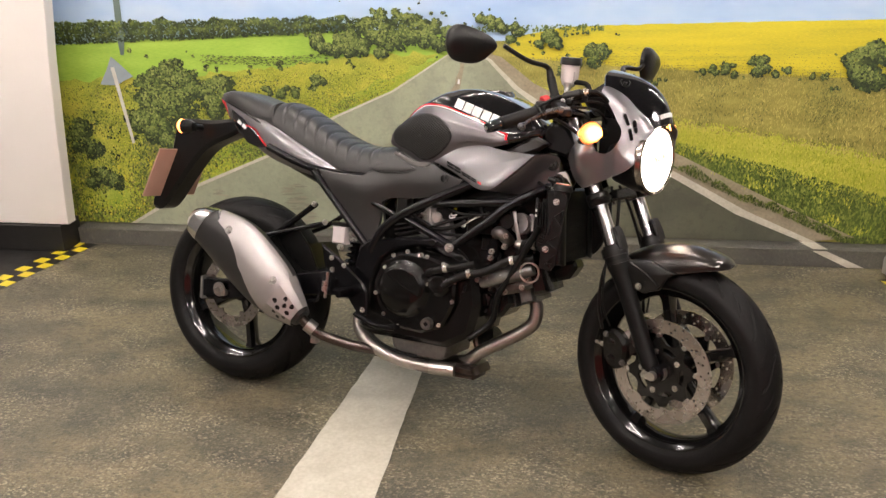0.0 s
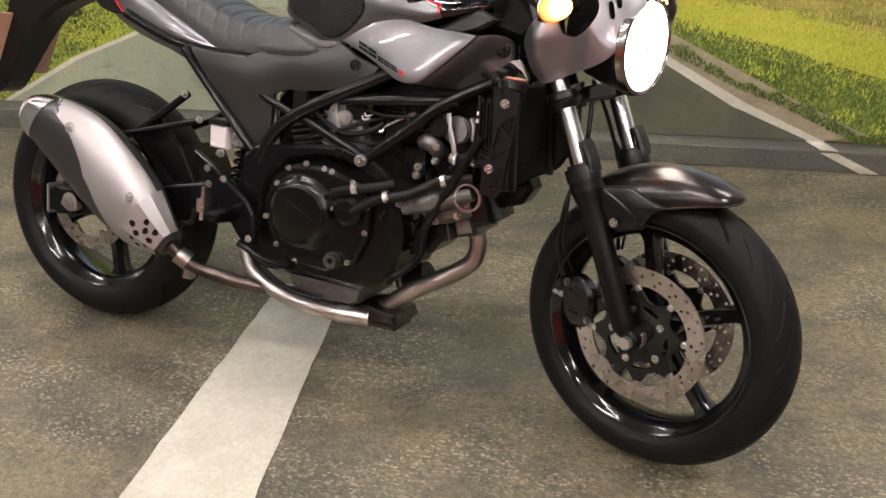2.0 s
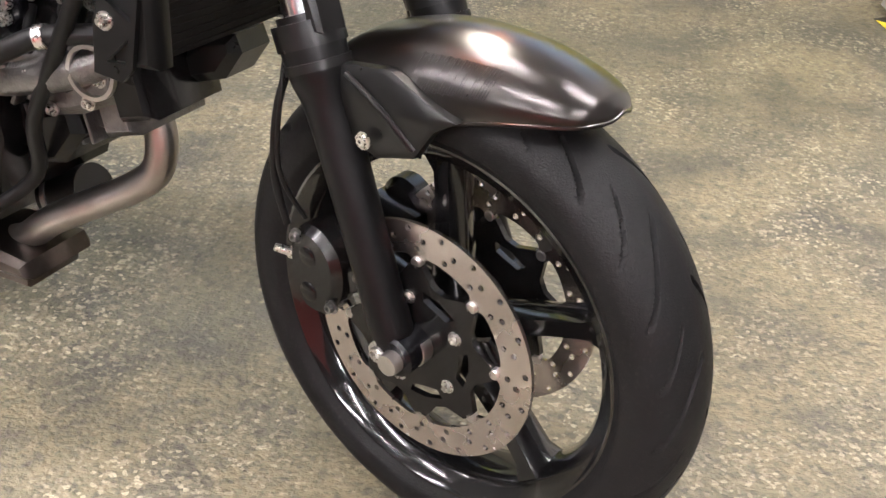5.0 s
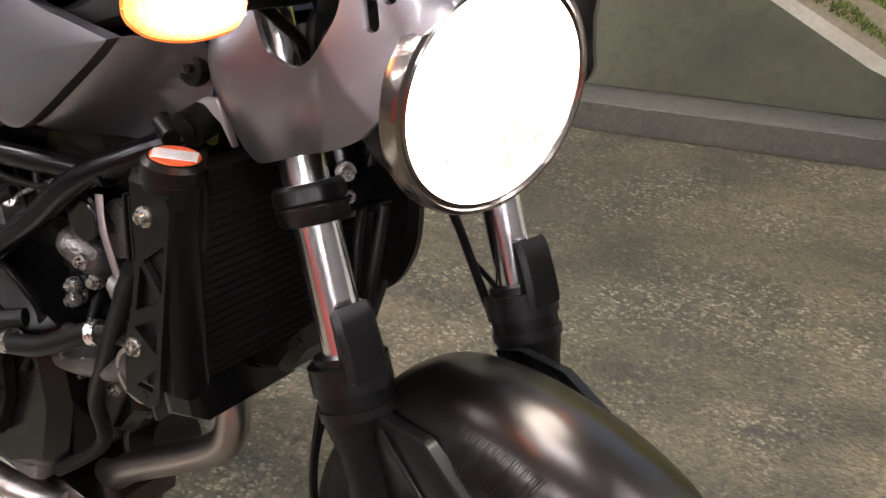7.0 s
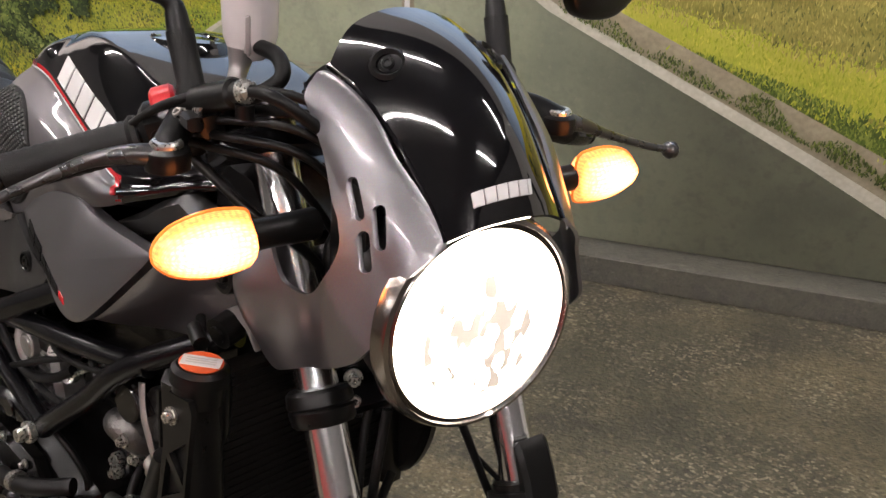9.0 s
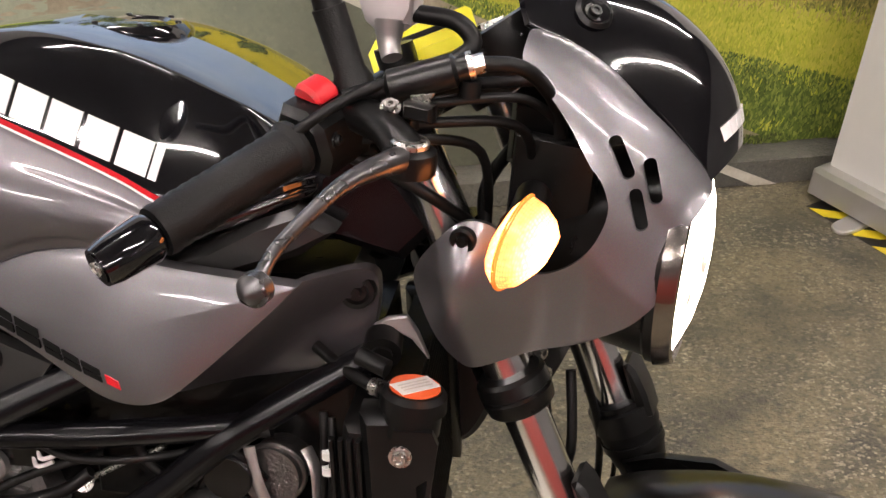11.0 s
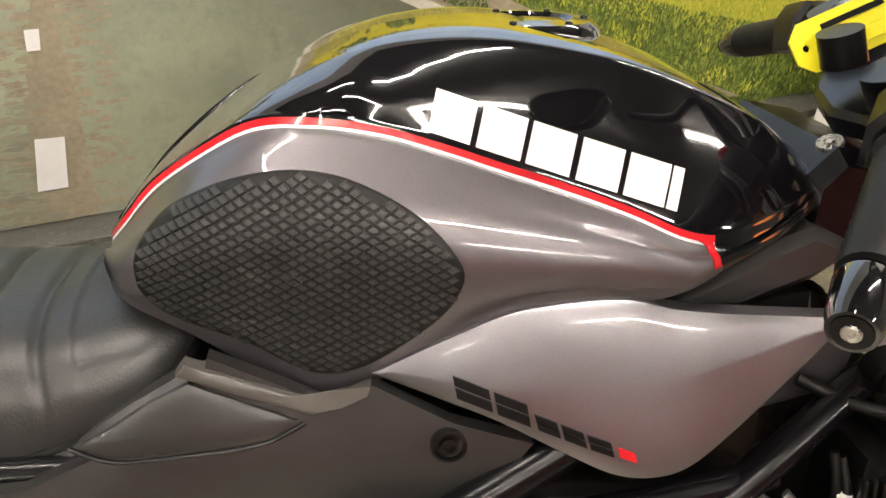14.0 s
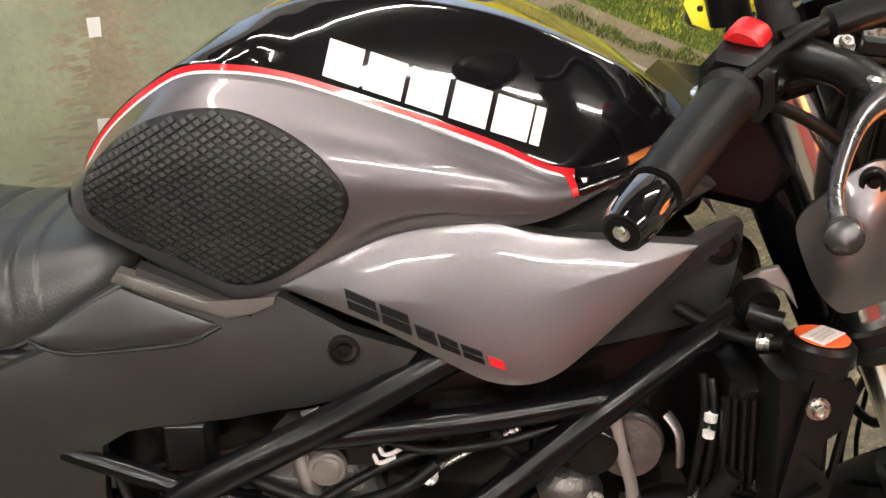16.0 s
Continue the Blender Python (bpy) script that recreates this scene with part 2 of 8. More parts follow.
def smooth_line(pts, n=8, closed=False):
    """A Catmull-Rom line through points of any dimension."""
    p = np.array(pts, float)
    k = len(p)
    out = []
    for i in range(k if closed else k - 1):
        if closed:
            a, b, c, d = p[(i - 1) % k], p[i], p[(i + 1) % k], p[(i + 2) % k]
        else:
            a, b, c, d = p[max(i - 1, 0)], p[i], p[i + 1], p[min(i + 2, k - 1)]
        for j in range(n):
            t = j / n
            out.append(0.5 * (2 * b + (c - a) * t + (2 * a - 5 * b + 4 * c - d) * t * t + (3 * b - a - 3 * c + d) * t ** 3))
    if not closed:
        out.append(p[-1])
    return np.array(out)


def grid(rows, closed=False, caps=False):
    """Faces over rows of points; closed: each row is a ring."""
    v = [tuple(p) for r in rows for p in r]
    n, f = len(rows[0]), []
    for i in range(len(rows) - 1):
        for j in range(n if closed else n - 1):
            f.append((i * n + j, i * n + (j + 1) % n, (i + 1) * n + (j + 1) % n, (i + 1) * n + j))
    if caps and closed:
        f.append(tuple(reversed(range(n))))
        f.append(tuple((len(rows) - 1) * n + j for j in range(n)))
    return v, f


def tube(pts, r, n=12, steps=6, flat=1.0):
    """A round bar along a smooth line; r: one radius or one a point."""
    pts = np.array(pts, float)
    rr = np.array(r if isinstance(r, (list, tuple)) else [r] * len(pts), float)
    if len(pts) > 2 and steps > 1:
        q = smooth_line(np.column_stack([pts, rr]), steps)
    else:
        q = np.column_stack([pts, rr])
    p, rr = q[:, :3], q[:, 3]
    rows, side = [], None
    for i in range(len(p)):
        t = Vector(p[min(i + 1, len(p) - 1)] - p[max(i - 1, 0)]).normalized()
        if side is None:
            side = t.cross(Vector((0, 0, 1)) if abs(t.z) < 0.9 else Vector((0, 1, 0))).normalized()
        side = (side - t * side.dot(t)).normalized()
        up = t.cross(side)
        rows.append([Vector(p[i]) + (side * math.cos(a) + up * math.sin(a) * flat) * rr[i]
                     for a in (2 * math.pi * k / n for k in range(n))])
    return grid(rows, closed=True, caps=True)


def lathe(profile, n=64, closed=False):
    """Turns (radius, y) points round the y axis."""
    rows = [[(r * math.cos(a), y, r * math.sin(a)) for r, y in profile] for a in (2 * math.pi * k / n for k in range(n))]
    rows.append(rows[0])
    v, f = grid(rows, closed=closed)
    return v, f


def disc_y(r, y0, y1, n=32, at=(0, 0), edge=0.0015):
    """A short cylinder along y with broken edges."""
    g = lathe([(0.0001, y0), (r - edge, y0), (r, y0 + (edge if y1 > y0 else -edge)), (r, y1 - (edge if y1 > y0 else -edge)), (r - edge, y1), (0.0001, y1)], n)
    return [(x + at[0], y, z + at[1]) for x, y, z in g[0]], g[1]


def prism(outline, y0, y1, edge=0.003, bow=0.0):
    """A plate cut from an (x, z) outline, with chamfered edges on both faces."""
    o = np.array(outline, float)
    c = o.mean(0)
    ext = np.abs(o - c).max()

    def inset(d):
        out = []
        for i in range(len(o)):
            a, b, e = o[i - 1], o[i], o[(i + 1) % len(o)]
            n1, n2 = (b - a) / (np.linalg.norm(b - a) + 1e-9), (e - b) / (np.linalg.norm(e - b) + 1e-9)
            m = np.array([-(n1 + n2)[1], (n1 + n2)[0]])
            m = m / (np.linalg.norm(m) + 1e-9)
            out.append(b + m * d * SIGN)
        return np.array(out)

    area = 0.5 * sum(o[i - 1][0] * o[i][1] - o[i][0] * o[i - 1][1] for i in range(len(o)))
    SIGN = 1 if area > 0 else -1
    s = 1 if y1 > y0 else -1
    rows = [(inset(edge), y0), (o, y0 + s * edge), (o, y1 - s * edge), (inset(edge), y1)]
    rings = [[(p[0], y + bow * (1 - min(1, (np.linalg.norm(p - c) / ext) ** 2)), p[1]) for p in q] for q, y in rows]
    return grid(rings, closed=True, caps=True)


def holed(outline, holes, y0, y1):
    """A plate with holes that go through it."""
    from mathutils.geometry import delaunay_2d_cdt
    loops = [outline] + holes
    co, ed = [], []
    for lp in loops:
        k = len(co)
        co += [Vector((float(p[0]), float(p[1]))) for p in lp]
        ed += [(k + i, k + (i + 1) % len(lp)) for i in range(len(lp))]
    v2, e2, f2, *_ = delaunay_2d_cdt(co, ed, [], 0, 1e-6)

    def inside(p, lp):
        c = False
        for i in range(len(lp)):
            a, b = lp[i - 1], lp[i]
            if (a[1] > p[1]) != (b[1] > p[1]) and p[0] < (b[0] - a[0]) * (p[1] - a[1]) / (b[1] - a[1]) + a[0]:
                c = not c
        return c

    keep = []
    for q in f2:
        m = sum((v2[i] for i in q), Vector((0, 0))) / len(q)
        if inside(m, outline) and not any(inside(m, h) for h in holes):
            keep.append(q)
    n = len(v2)
    v = [(p.x, y0, p.y) for p in v2] + [(p.x, y1, p.y) for p in v2]
    f = [tuple(q) for q in keep] + [tuple(reversed([i + n for i in q])) for q in keep]
    count = {}
    for q in keep:
        for i in range(len(q)):
            a, b = q[i], q[(i + 1) % len(q)]
            count[(a, b)] = count.get((a, b), 0) + 1
    for (a, b) in count:
        if (b, a) not in count:
            f.append((b, a, a + n, b + n))
    return v, f


def ring2(r, n, at=(0, 0), start=0.0):
    return [(at[0] + r * math.cos(start + 2 * math.pi * k / n), at[1] + r * math.sin(start + 2 * math.pi * k / n)) for k in range(n)]


def box(cx, cy, cz, sx, sy, sz, edge=0.004):
    o = [(cx - sx / 2, cz - sz / 2), (cx + sx / 2, cz - sz / 2), (cx + sx / 2, cz + sz / 2), (cx - sx / 2, cz + sz / 2)]
    return prism(o, cy - sy / 2, cy + sy / 2, min(edge, sx / 4, sy / 4, sz / 4))


def shell(outline, yfun, bulge, thick=0.004, side=-1, centre=None, rings=(1.0, 0.985, 0.95, 0.88, 0.75, 0.55, 0.3, 0.1)):
    """A curved panel over an (x, z) outline: its rim lies on yfun(x, z), its middle stands out by bulge."""
    o = np.array(outline, float)
    c = np.array(centre) if centre is not None else o.mean(0)
    rows = [[(p[0], yfun(*p) - side * thick * 2, p[1]) for p in o]]
    for k, s in enumerate(rings):
        q = c + (o - c) * s
        up = math.sqrt(max(0, 1 - s ** 2.2)) if s < 1 else 0
        rows.append([(p[0], yfun(*p) + side * (bulge * up + (thick if k else 0)), p[1]) for p in q])
    v, f = grid(rows, closed=True)
    n = len(o)
    v.append((c[0], yfun(*c) + side * (bulge + thick), c[1]))
    last = len(v) - 1
    k = (len(rows) - 1) * n
    f += [(k + i, k + (i + 1) % n, last) for i in range(n)]
    return v, f


def bolt_g(p, r=0.006, h=0.006, way=(0, -1, 0)):
    """A round-headed bolt with a socket, standing out along way."""
    g = lathe([(0.0001, h * 0.45), (r * 0.45, h * 0.45), (r * 0.5, h), (r * 0.85, h), (r, h * 0.6), (r, 0), (r * 1.5, 0), (r * 1.5, -h * 0.4)], 12)
    q = Vector((0, 1, 0)).rotation_difference(Vector(way))
    return moved(g, Matrix.Translation(p) @ q.to_matrix().to_4x4())


def mesh_data(name, g, mats, slots=None, sharp=38):
    me = bpy.data.meshes.new(name)
    me.from_pydata([tuple(map(float, p)) for p in g[0]], [], g[1])
    for m in (mats if isinstance(mats, (list, tuple)) else [mats]):
        me.materials.append(m)
    if slots is not None:
        me.polygons.foreach_set("material_index", slots)
    bm = bmesh.new()
    bm.from_mesh(me)
    bmesh.ops.recalc_face_normals(bm, faces=bm.faces)
    bm.to_mesh(me)
    bm.free()
    me.polygons.foreach_set("use_smooth", [True] * len(me.polygons))
    me.set_sharp_from_angle(angle=radians(sharp))
    me.update()
    return me


def part(name, g, mats, parent, label="", place=None, slots=None, sharp=38):
    """ONE mesh under a thing or a part."""
    ob = new(name, mesh_data(name, g, mats, slots, sharp))
    ob.parent = parent
    if place is not None:
        ob.matrix_basis = place
    return tagged(ob, label)


def thing(name, m, label, category, kind="", group=""):
    ob = new(name)
    ob.matrix_world = m
    ob.empty_display_size = 0.1
    return tagged(ob, label, category, group, kind)


def solid(name, g, mats, m, label, category, kind="", slots=None, group="", sharp=38):
    ob = new(name, mesh_data(name, g, mats, slots, sharp))
    ob.matrix_world = m
    return tagged(ob, label, category, group, kind)


# ---- the room ----
def asphalt(name, tones, pebble=0.5, scale=230.0, fade=None, relief=0.8, fleck=1.0):
    """Printed vinyl asphalt: stones of two sizes in a mottled ground."""
    m = bpy.data.materials.new(name)
    m.use_nodes = True
    nt = m.node_tree
    b = nt.nodes["Principled BSDF"]
    tc = nt.nodes.new("ShaderNodeTexCoord")
    stretch = nt.nodes.new("ShaderNodeMapping")
    stretch.inputs["Scale"].default_value = (1.0, 1.35, 1.0)
    nt.links.new(tc.outputs["Object"], stretch.inputs["Vector"])

    def nz(sc, detail, lo, hi):
        n = nt.nodes.new("ShaderNodeTexNoise")
        n.inputs["Scale"].default_value, n.inputs["Detail"].default_value = sc, detail
        nt.links.new(stretch.outputs[0], n.inputs["Vector"])
        r = nt.nodes.new("ShaderNodeMapRange")
        r.inputs[1].default_value, r.inputs[2].default_value = lo, hi
        nt.links.new(n.outputs["Fac"], r.inputs[0])
        return r.outputs[0]

    def mix(fac, a, c, mode="MIX"):
        n = nt.nodes.new("ShaderNodeMix")
        n.data_type, n.blend_type = "RGBA", mode
        for sock, val in ((n.inputs[0], fac), (n.inputs[6], a), (n.inputs[7], c)):
            if isinstance(val, (int, float)):
                sock.default_value = val
            elif isinstance(val, tuple):
                sock.default_value = (*val, 1)
            else:
                nt.links.new(val, sock)
        return n.outputs[2]

    ground = mix(nz(1.3, 3, 0.38, 0.62), tones[0], tones[1])
    ground = mix(nz(5.0, 5, 0.45, 0.7), ground, tones[2])
    ground = mix(nz(38.0, 6, 0.5, 0.78 / fleck), ground, tones[2])
    ground = mix(nz(55.0, 5, 0.58, 0.8 / fleck), ground, tones[4])
    for sc, amount, light in ((scale, pebble, tones[3]), (scale * 0.6, pebble * 0.6, tones[4])):
        v = nt.nodes.new("ShaderNodeTexVoronoi")
        v.inputs["Scale"].default_value = sc
        nt.links.new(stretch.outputs[0], v.inputs["Vector"])
        sep = nt.nodes.new("ShaderNodeSeparateColor")
        nt.links.new(v.outputs["Color"], sep.inputs[0])
        pick = nt.nodes.new("ShaderNodeMapRange")
        pick.inputs[1].default_value, pick.inputs[2].default_value = 0.74, 0.97
        pick.inputs[4].default_value = amount
        nt.links.new(sep.outputs[0], pick.inputs[0])
        patch = nt.nodes.new("ShaderNodeMath")
        patch.operation = "MULTIPLY"
        nt.links.new(pick.outputs[0], patch.inputs[0])
        nt.links.new(nz(4.0, 4, 0.4, 0.62), patch.inputs[1])
        ground = mix(patch.outputs[0], ground, light)
        dark = nt.nodes.new("ShaderNodeMapRange")
        dark.inputs[1].default_value, dark.inputs[2].default_value = 0.66, 0.95
        dark.inputs[4].default_value = amount * 0.6
        nt.links.new(sep.outputs[1], dark.inputs[0])
        ground = mix(dark.outputs[0], ground, tones[5])
    if fade:
        sx_ = nt.nodes.new("ShaderNodeSeparateXYZ")
        nt.links.new(tc.outputs["Object"], sx_.inputs[0])
        fr_ = nt.nodes.new("ShaderNodeMapRange")
        fr_.inputs[1].default_value, fr_.inputs[2].default_value = fade[0], fade[1]
        nt.links.new(sx_.outputs[0], fr_.inputs[0])
        ground = mix(fr_.outputs[0], ground, mix(1.0, ground, fade[2], "MULTIPLY"))
    nt.links.new(ground, b.inputs["Base Color"])
    rough = nz(30, 4, 0, 1)
    r2 = nt.nodes.new("ShaderNodeMapRange")
    r2.inputs[3].default_value, r2.inputs[4].default_value = 0.38, 0.6
    nt.links.new(rough, r2.inputs[0])
    nt.links.new(r2.outputs[0], b.inputs["Roughness"])
    b.inputs["Specular IOR Level"].default_value = 0.5
    bump = nt.nodes.new("ShaderNodeBump")
    bump.inputs["Strength"].default_value, bump.inputs["Distance"].default_value = relief, 0.004
    nt.links.new(nz(95, 5, 0.2, 0.8), bump.inputs["Height"])
    nt.links.new(bump.outputs[0], b.inputs["Normal"])
    return m


FLOOR = asphalt("printed_asphalt_floor", ((0.125, 0.117, 0.082), (0.225, 0.192, 0.118), (0.07, 0.067, 0.054), (0.6, 0.53, 0.38), (0.36, 0.31, 0.21), (0.035, 0.033, 0.028)), 0.65, 150.0)
PLINTH = asphalt("printed_asphalt_plinth", ((0.1, 0.1, 0.088), (0.13, 0.125, 0.1), (0.085, 0.085, 0.078), (0.24, 0.22, 0.18), (0.17, 0.16, 0.13), (0.045, 0.045, 0.04)), 0.3)
ROAD = asphalt("printed_road", ((0.3, 0.33, 0.235), (0.37, 0.395, 0.275), (0.25, 0.275, 0.205), (0.41, 0.41, 0.31), (0.34, 0.345, 0.25), (0.21, 0.22, 0.17)), 0.22, 110, (0.4, 1.1, (0.31, 0.3, 0.3)), 0.2, 1.0)
LINE = material("worn_white_line", ((0.2, 0.19, 0.145), (0.47, 0.45, 0.37), (0.6, 0.58, 0.49), (0.63, 0.61, 0.53), (0.66, 0.64, 0.56)), 0.5, 0.0, 0.2, 90, bump=0.3, bump_scale=120)
ROAD_PALE = material("printed_pale_road", ((0.2, 0.205, 0.16), (0.34, 0.33, 0.24)), 0.5, 0.0, 0.2, 30, island=0.6)
SHOULDER = material("printed_gravel", ((0.2, 0.17, 0.12), (0.42, 0.37, 0.26)), 0.5, 0.0, 0.2, 90)
def printed(name, stops, rough=0.5, across=9.0, up=5.0, fine=(260.0, 90.0), share=0.5):
    """Ink on vinyl: broad drifts of colour with a fine grain, either one stretched."""
    m = bpy.data.materials.new(name)
    m.use_nodes = True
    nt = m.node_tree
    b = nt.nodes["Principled BSDF"]
    b.inputs["Roughness"].default_value = rough
    tc = nt.nodes.new("ShaderNodeTexCoord")
    fac = []
    for sx, sz, det in ((across, up, 3.0), (*fine, 2.0)):
        mp = nt.nodes.new("ShaderNodeMapping")
        mp.inputs["Scale"].default_value = (sx, 1.0, sz)
        nt.links.new(tc.outputs["Object"], mp.inputs["Vector"])
        n = nt.nodes.new("ShaderNodeTexNoise")
        n.inputs["Scale"].default_value, n.inputs["Detail"].default_value = 1.0, det
        nt.links.new(mp.outputs[0], n.inputs["Vector"])
        fac.append(n.outputs["Fac"])
    mx = nt.nodes.new("ShaderNodeMix")
    mx.inputs["Factor"].default_value = share
    nt.links.new(fac[0], mx.inputs[2])
    nt.links.new(fac[1], mx.inputs[3])
    ramp = nt.nodes.new("ShaderNodeValToRGB")
    lo, hi = ramp.color_ramp.elements
    lo.position, hi.position = 0.3, 0.7
    lo.color, hi.color = (*stops[0], 1), (*stops[-1], 1)
    for k, c in enumerate(stops[1:-1]):
        e = ramp.color_ramp.elements.new(0.3 + 0.4 * (k + 1) / (len(stops) - 1))
        e.color = (*c, 1)
    nt.links.new(mx.outputs[0], ramp.inputs["Fac"])
    nt.links.new(ramp.outputs["Color"], b.inputs["Base Color"])
    return m


SKY = printed("printed_sky", ((0.3, 0.46, 0.74), (0.4, 0.56, 0.78), (0.5, 0.63, 0.78)), 0.5, 1.2, 4.0, (6.0, 14.0), 0.35)
SHADE_STRIP = material("painted_shade_strip", (0.12, 0.17, 0.15), 0.5, 0.0, 0.2, 12)
GREEN_FIELD = printed("printed_green_field", ((0.22, 0.4, 0.05), (0.32, 0.5, 0.07), (0.42, 0.6, 0.1)), 0.5, 2.5, 14.0, (40.0, 320.0), 0.4)
YELLOW_FIELD = printed("printed_yellow_field", ((0.42, 0.4, 0.04), (0.6, 0.52, 0.035), (0.7, 0.6, 0.04)), 0.5, 2.5, 30.0, (60.0, 420.0), 0.45)
MEADOW = printed("printed_meadow", ((0.16, 0.16, 0.035), (0.33, 0.3, 0.07), (0.5, 0.44, 0.13)), 0.5, 6.0, 22.0, (320.0, 70.0), 0.5)
BRIGHT_GRASS = printed("printed_bright_grass", ((0.34, 0.38, 0.04), (0.5, 0.5, 0.07), (0.62, 0.57, 0.12)), 0.5, 5.0, 18.0, (300.0, 90.0), 0.45)
TURF = printed("printed_turf", ((0.035, 0.06, 0.012), (0.09, 0.13, 0.022), (0.24, 0.28, 0.06)), 0.5, 14.0, 18.0, (260.0, 90.0), 0.5)
TURF_PALE = printed("printed_pale_turf", ((0.16, 0.27, 0.03), (0.34, 0.44, 0.06), (0.5, 0.54, 0.09)), 0.5, 9.0, 14.0, (240.0, 110.0), 0.5)
VERGE = printed("printed_verge", ((0.14, 0.2, 0.03), (0.42, 0.44, 0.06), (0.68, 0.6, 0.1)), 0.5, 7.0, 11.0, (220.0, 120.0), 0.45)
LEAF_DARK = material("printed_dark_leaves", ((0.01, 0.02, 0.01), (0.026, 0.045, 0.016), (0.07, 0.1, 0.03)), 0.5, 0.0, 0.1, 20, island=0.9)
LEAF_MID = material("printed_leaves", ((0.05, 0.08, 0.025), (0.11, 0.16, 0.04), (0.21, 0.26, 0.07)), 0.5, 0.0, 0.1, 20, island=0.9)
LEAF_LIT = material("printed_sunlit_leaves", ((0.13, 0.18, 0.05), (0.22, 0.28, 0.07), (0.34, 0.38, 0.12)), 0.5, 0.0, 0.1, 20, island=0.9)
OLIVE = material("printed_olive_weeds", ((0.09, 0.1, 0.025), (0.19, 0.2, 0.05), (0.32, 0.3, 0.08)), 0.5, 0.0, 0.1, 20, island=0.9)
BLADES = material("printed_grass", ((0.3, 0.36, 0.03), (0.46, 0.5, 0.05), (0.66, 0.6, 0.1)), 0.5, 0.0, 0.1, 20, island=0.9)
BLADES_GREEN = material("printed_green_grass", ((0.05, 0.085, 0.016), (0.13, 0.19, 0.03), (0.3, 0.35, 0.07)), 0.5, 0.0, 0.1, 20, island=0.9)
FLOWERS = material("printed_sunflowers", ((0.5, 0.44, 0.04), (0.66, 0.56, 0.035), (0.78, 0.66, 0.06)), 0.5, 0.0, 0.1, 20, island=0.9)
FRINGE = material("printed_shaded_grass", ((0.03, 0.045, 0.012), (0.08, 0.11, 0.025), (0.2, 0.25, 0.05)), 0.5, 0.0, 0.1, 20, island=0.9)
STRAW = material("printed_straw", ((0.24, 0.22, 0.05), (0.44, 0.38, 0.11), (0.62, 0.54, 0.16)), 0.5, 0.0, 0.1, 20, island=0.9)
SIGN_GREY = material("printed_sign_back", ((0.2, 0.25, 0.28), (0.34, 0.4, 0.42)), 0.5, 0.0, 0.1, 10)
POST_WHITE = material("printed_post", (0.55, 0.55, 0.5), 0.5, 0.0, 0.1, 30)
HAZARD_Y = material("yellow_tape", (0.72, 0.58, 0.03), 0.4, 0.0, 0.1, 40)
HAZARD_B = material("black_tape", (0.015, 0.015, 0.014), 0.4, 0.0, 0.2, 40)
BANNER = material("banner_vinyl", (0.66, 0.65, 0.62), 0.5, 0.0, 0.05, 12)
BANNER_INK = material("banner_print", (0.03, 0.03, 0.03), 0.5, 0.0, 0.1, 12)
ALU = material("silver_banner_base", (0.5, 0.49, 0.47), 0.35, 0.6, 0.06, 20)
PANEL_WHITE = material("white_panel", (0.74, 0.71, 0.68), 0.6, 0.0, 0.04, 4)
BLACK_BASE = material("black_rubber_base", (0.014, 0.0135, 0.013), 0.45, 0.0, 0.3, 30, dust=0.08)

MURAL_N = 0.10          # the mural wall stands this far behind the plinth's face
PLINTH_H = 0.08
H = 2.75

floor_g = box(0, 0, -0.05, 9.6, 9.6, 0.1, 0.001)
floor = solid("floor", floor_g, FLOOR, WALL @ Matrix.Translation((0, -4.0, 0)), "printed vinyl floor looking like worn olive-grey asphalt", "floor", "structure")
solid("wall_back", box(0, 0, H / 2, 9.6, 0.15, H, 0.002), PAINTED_WALL, WALL @ Matrix.Translation((0, MURAL_N + 0.085, 0)), "plain painted wall behind the road mural", "wall", "structure")
solid("wall_left", box(0, 0, H / 2, 0.15, 9.0, H, 0.002), PAINTED_WALL, WALL @ Matrix.Translation((-4.3, -4.4, 0)), "plain grey painted wall", "wall", "structure")
solid("wall_right", box(0, 0, H / 2, 0.15, 9.0, H, 0.002), PAINTED_WALL, WALL @ Matrix.Translation((4.3, -4.4, 0)), "plain grey painted wall", "wall", "structure")
solid("wall_front", box(0, 0, H / 2, 9.6, 0.15, H, 0.002), PAINTED_WALL, WALL @ Matrix.Translation((0, -8.5, 0)), "plain grey painted wall", "wall", "structure")
# unseen red board, added so that panels and chrome reflect red low down
solid("reflector_board", box(0, 0, 0.6, 4.4, 0.1, 1.2, 0.004), RED_REFLECTOR, Matrix.Translation((1.9, -3.05, 0)), "unseen low red board added for red reflections on the motorcycle", "wall", "structure")
solid("ceiling", box(0, 0, H + 0.06, 9.6, 9.6, 0.1, 0.002), CEILING, WALL @ Matrix.Translation((0, -4.0, 0)), "plain dark grey ceiling", "ceiling", "structure")
solid("plinth", box(0.7, MURAL_N / 2 + 0.001, PLINTH_H / 2, 4.4, MURAL_N - 0.004, PLINTH_H, 0.004), PLINTH, WALL, "low wall plinth wrapped in printed asphalt vinyl", "plinth", "structure")

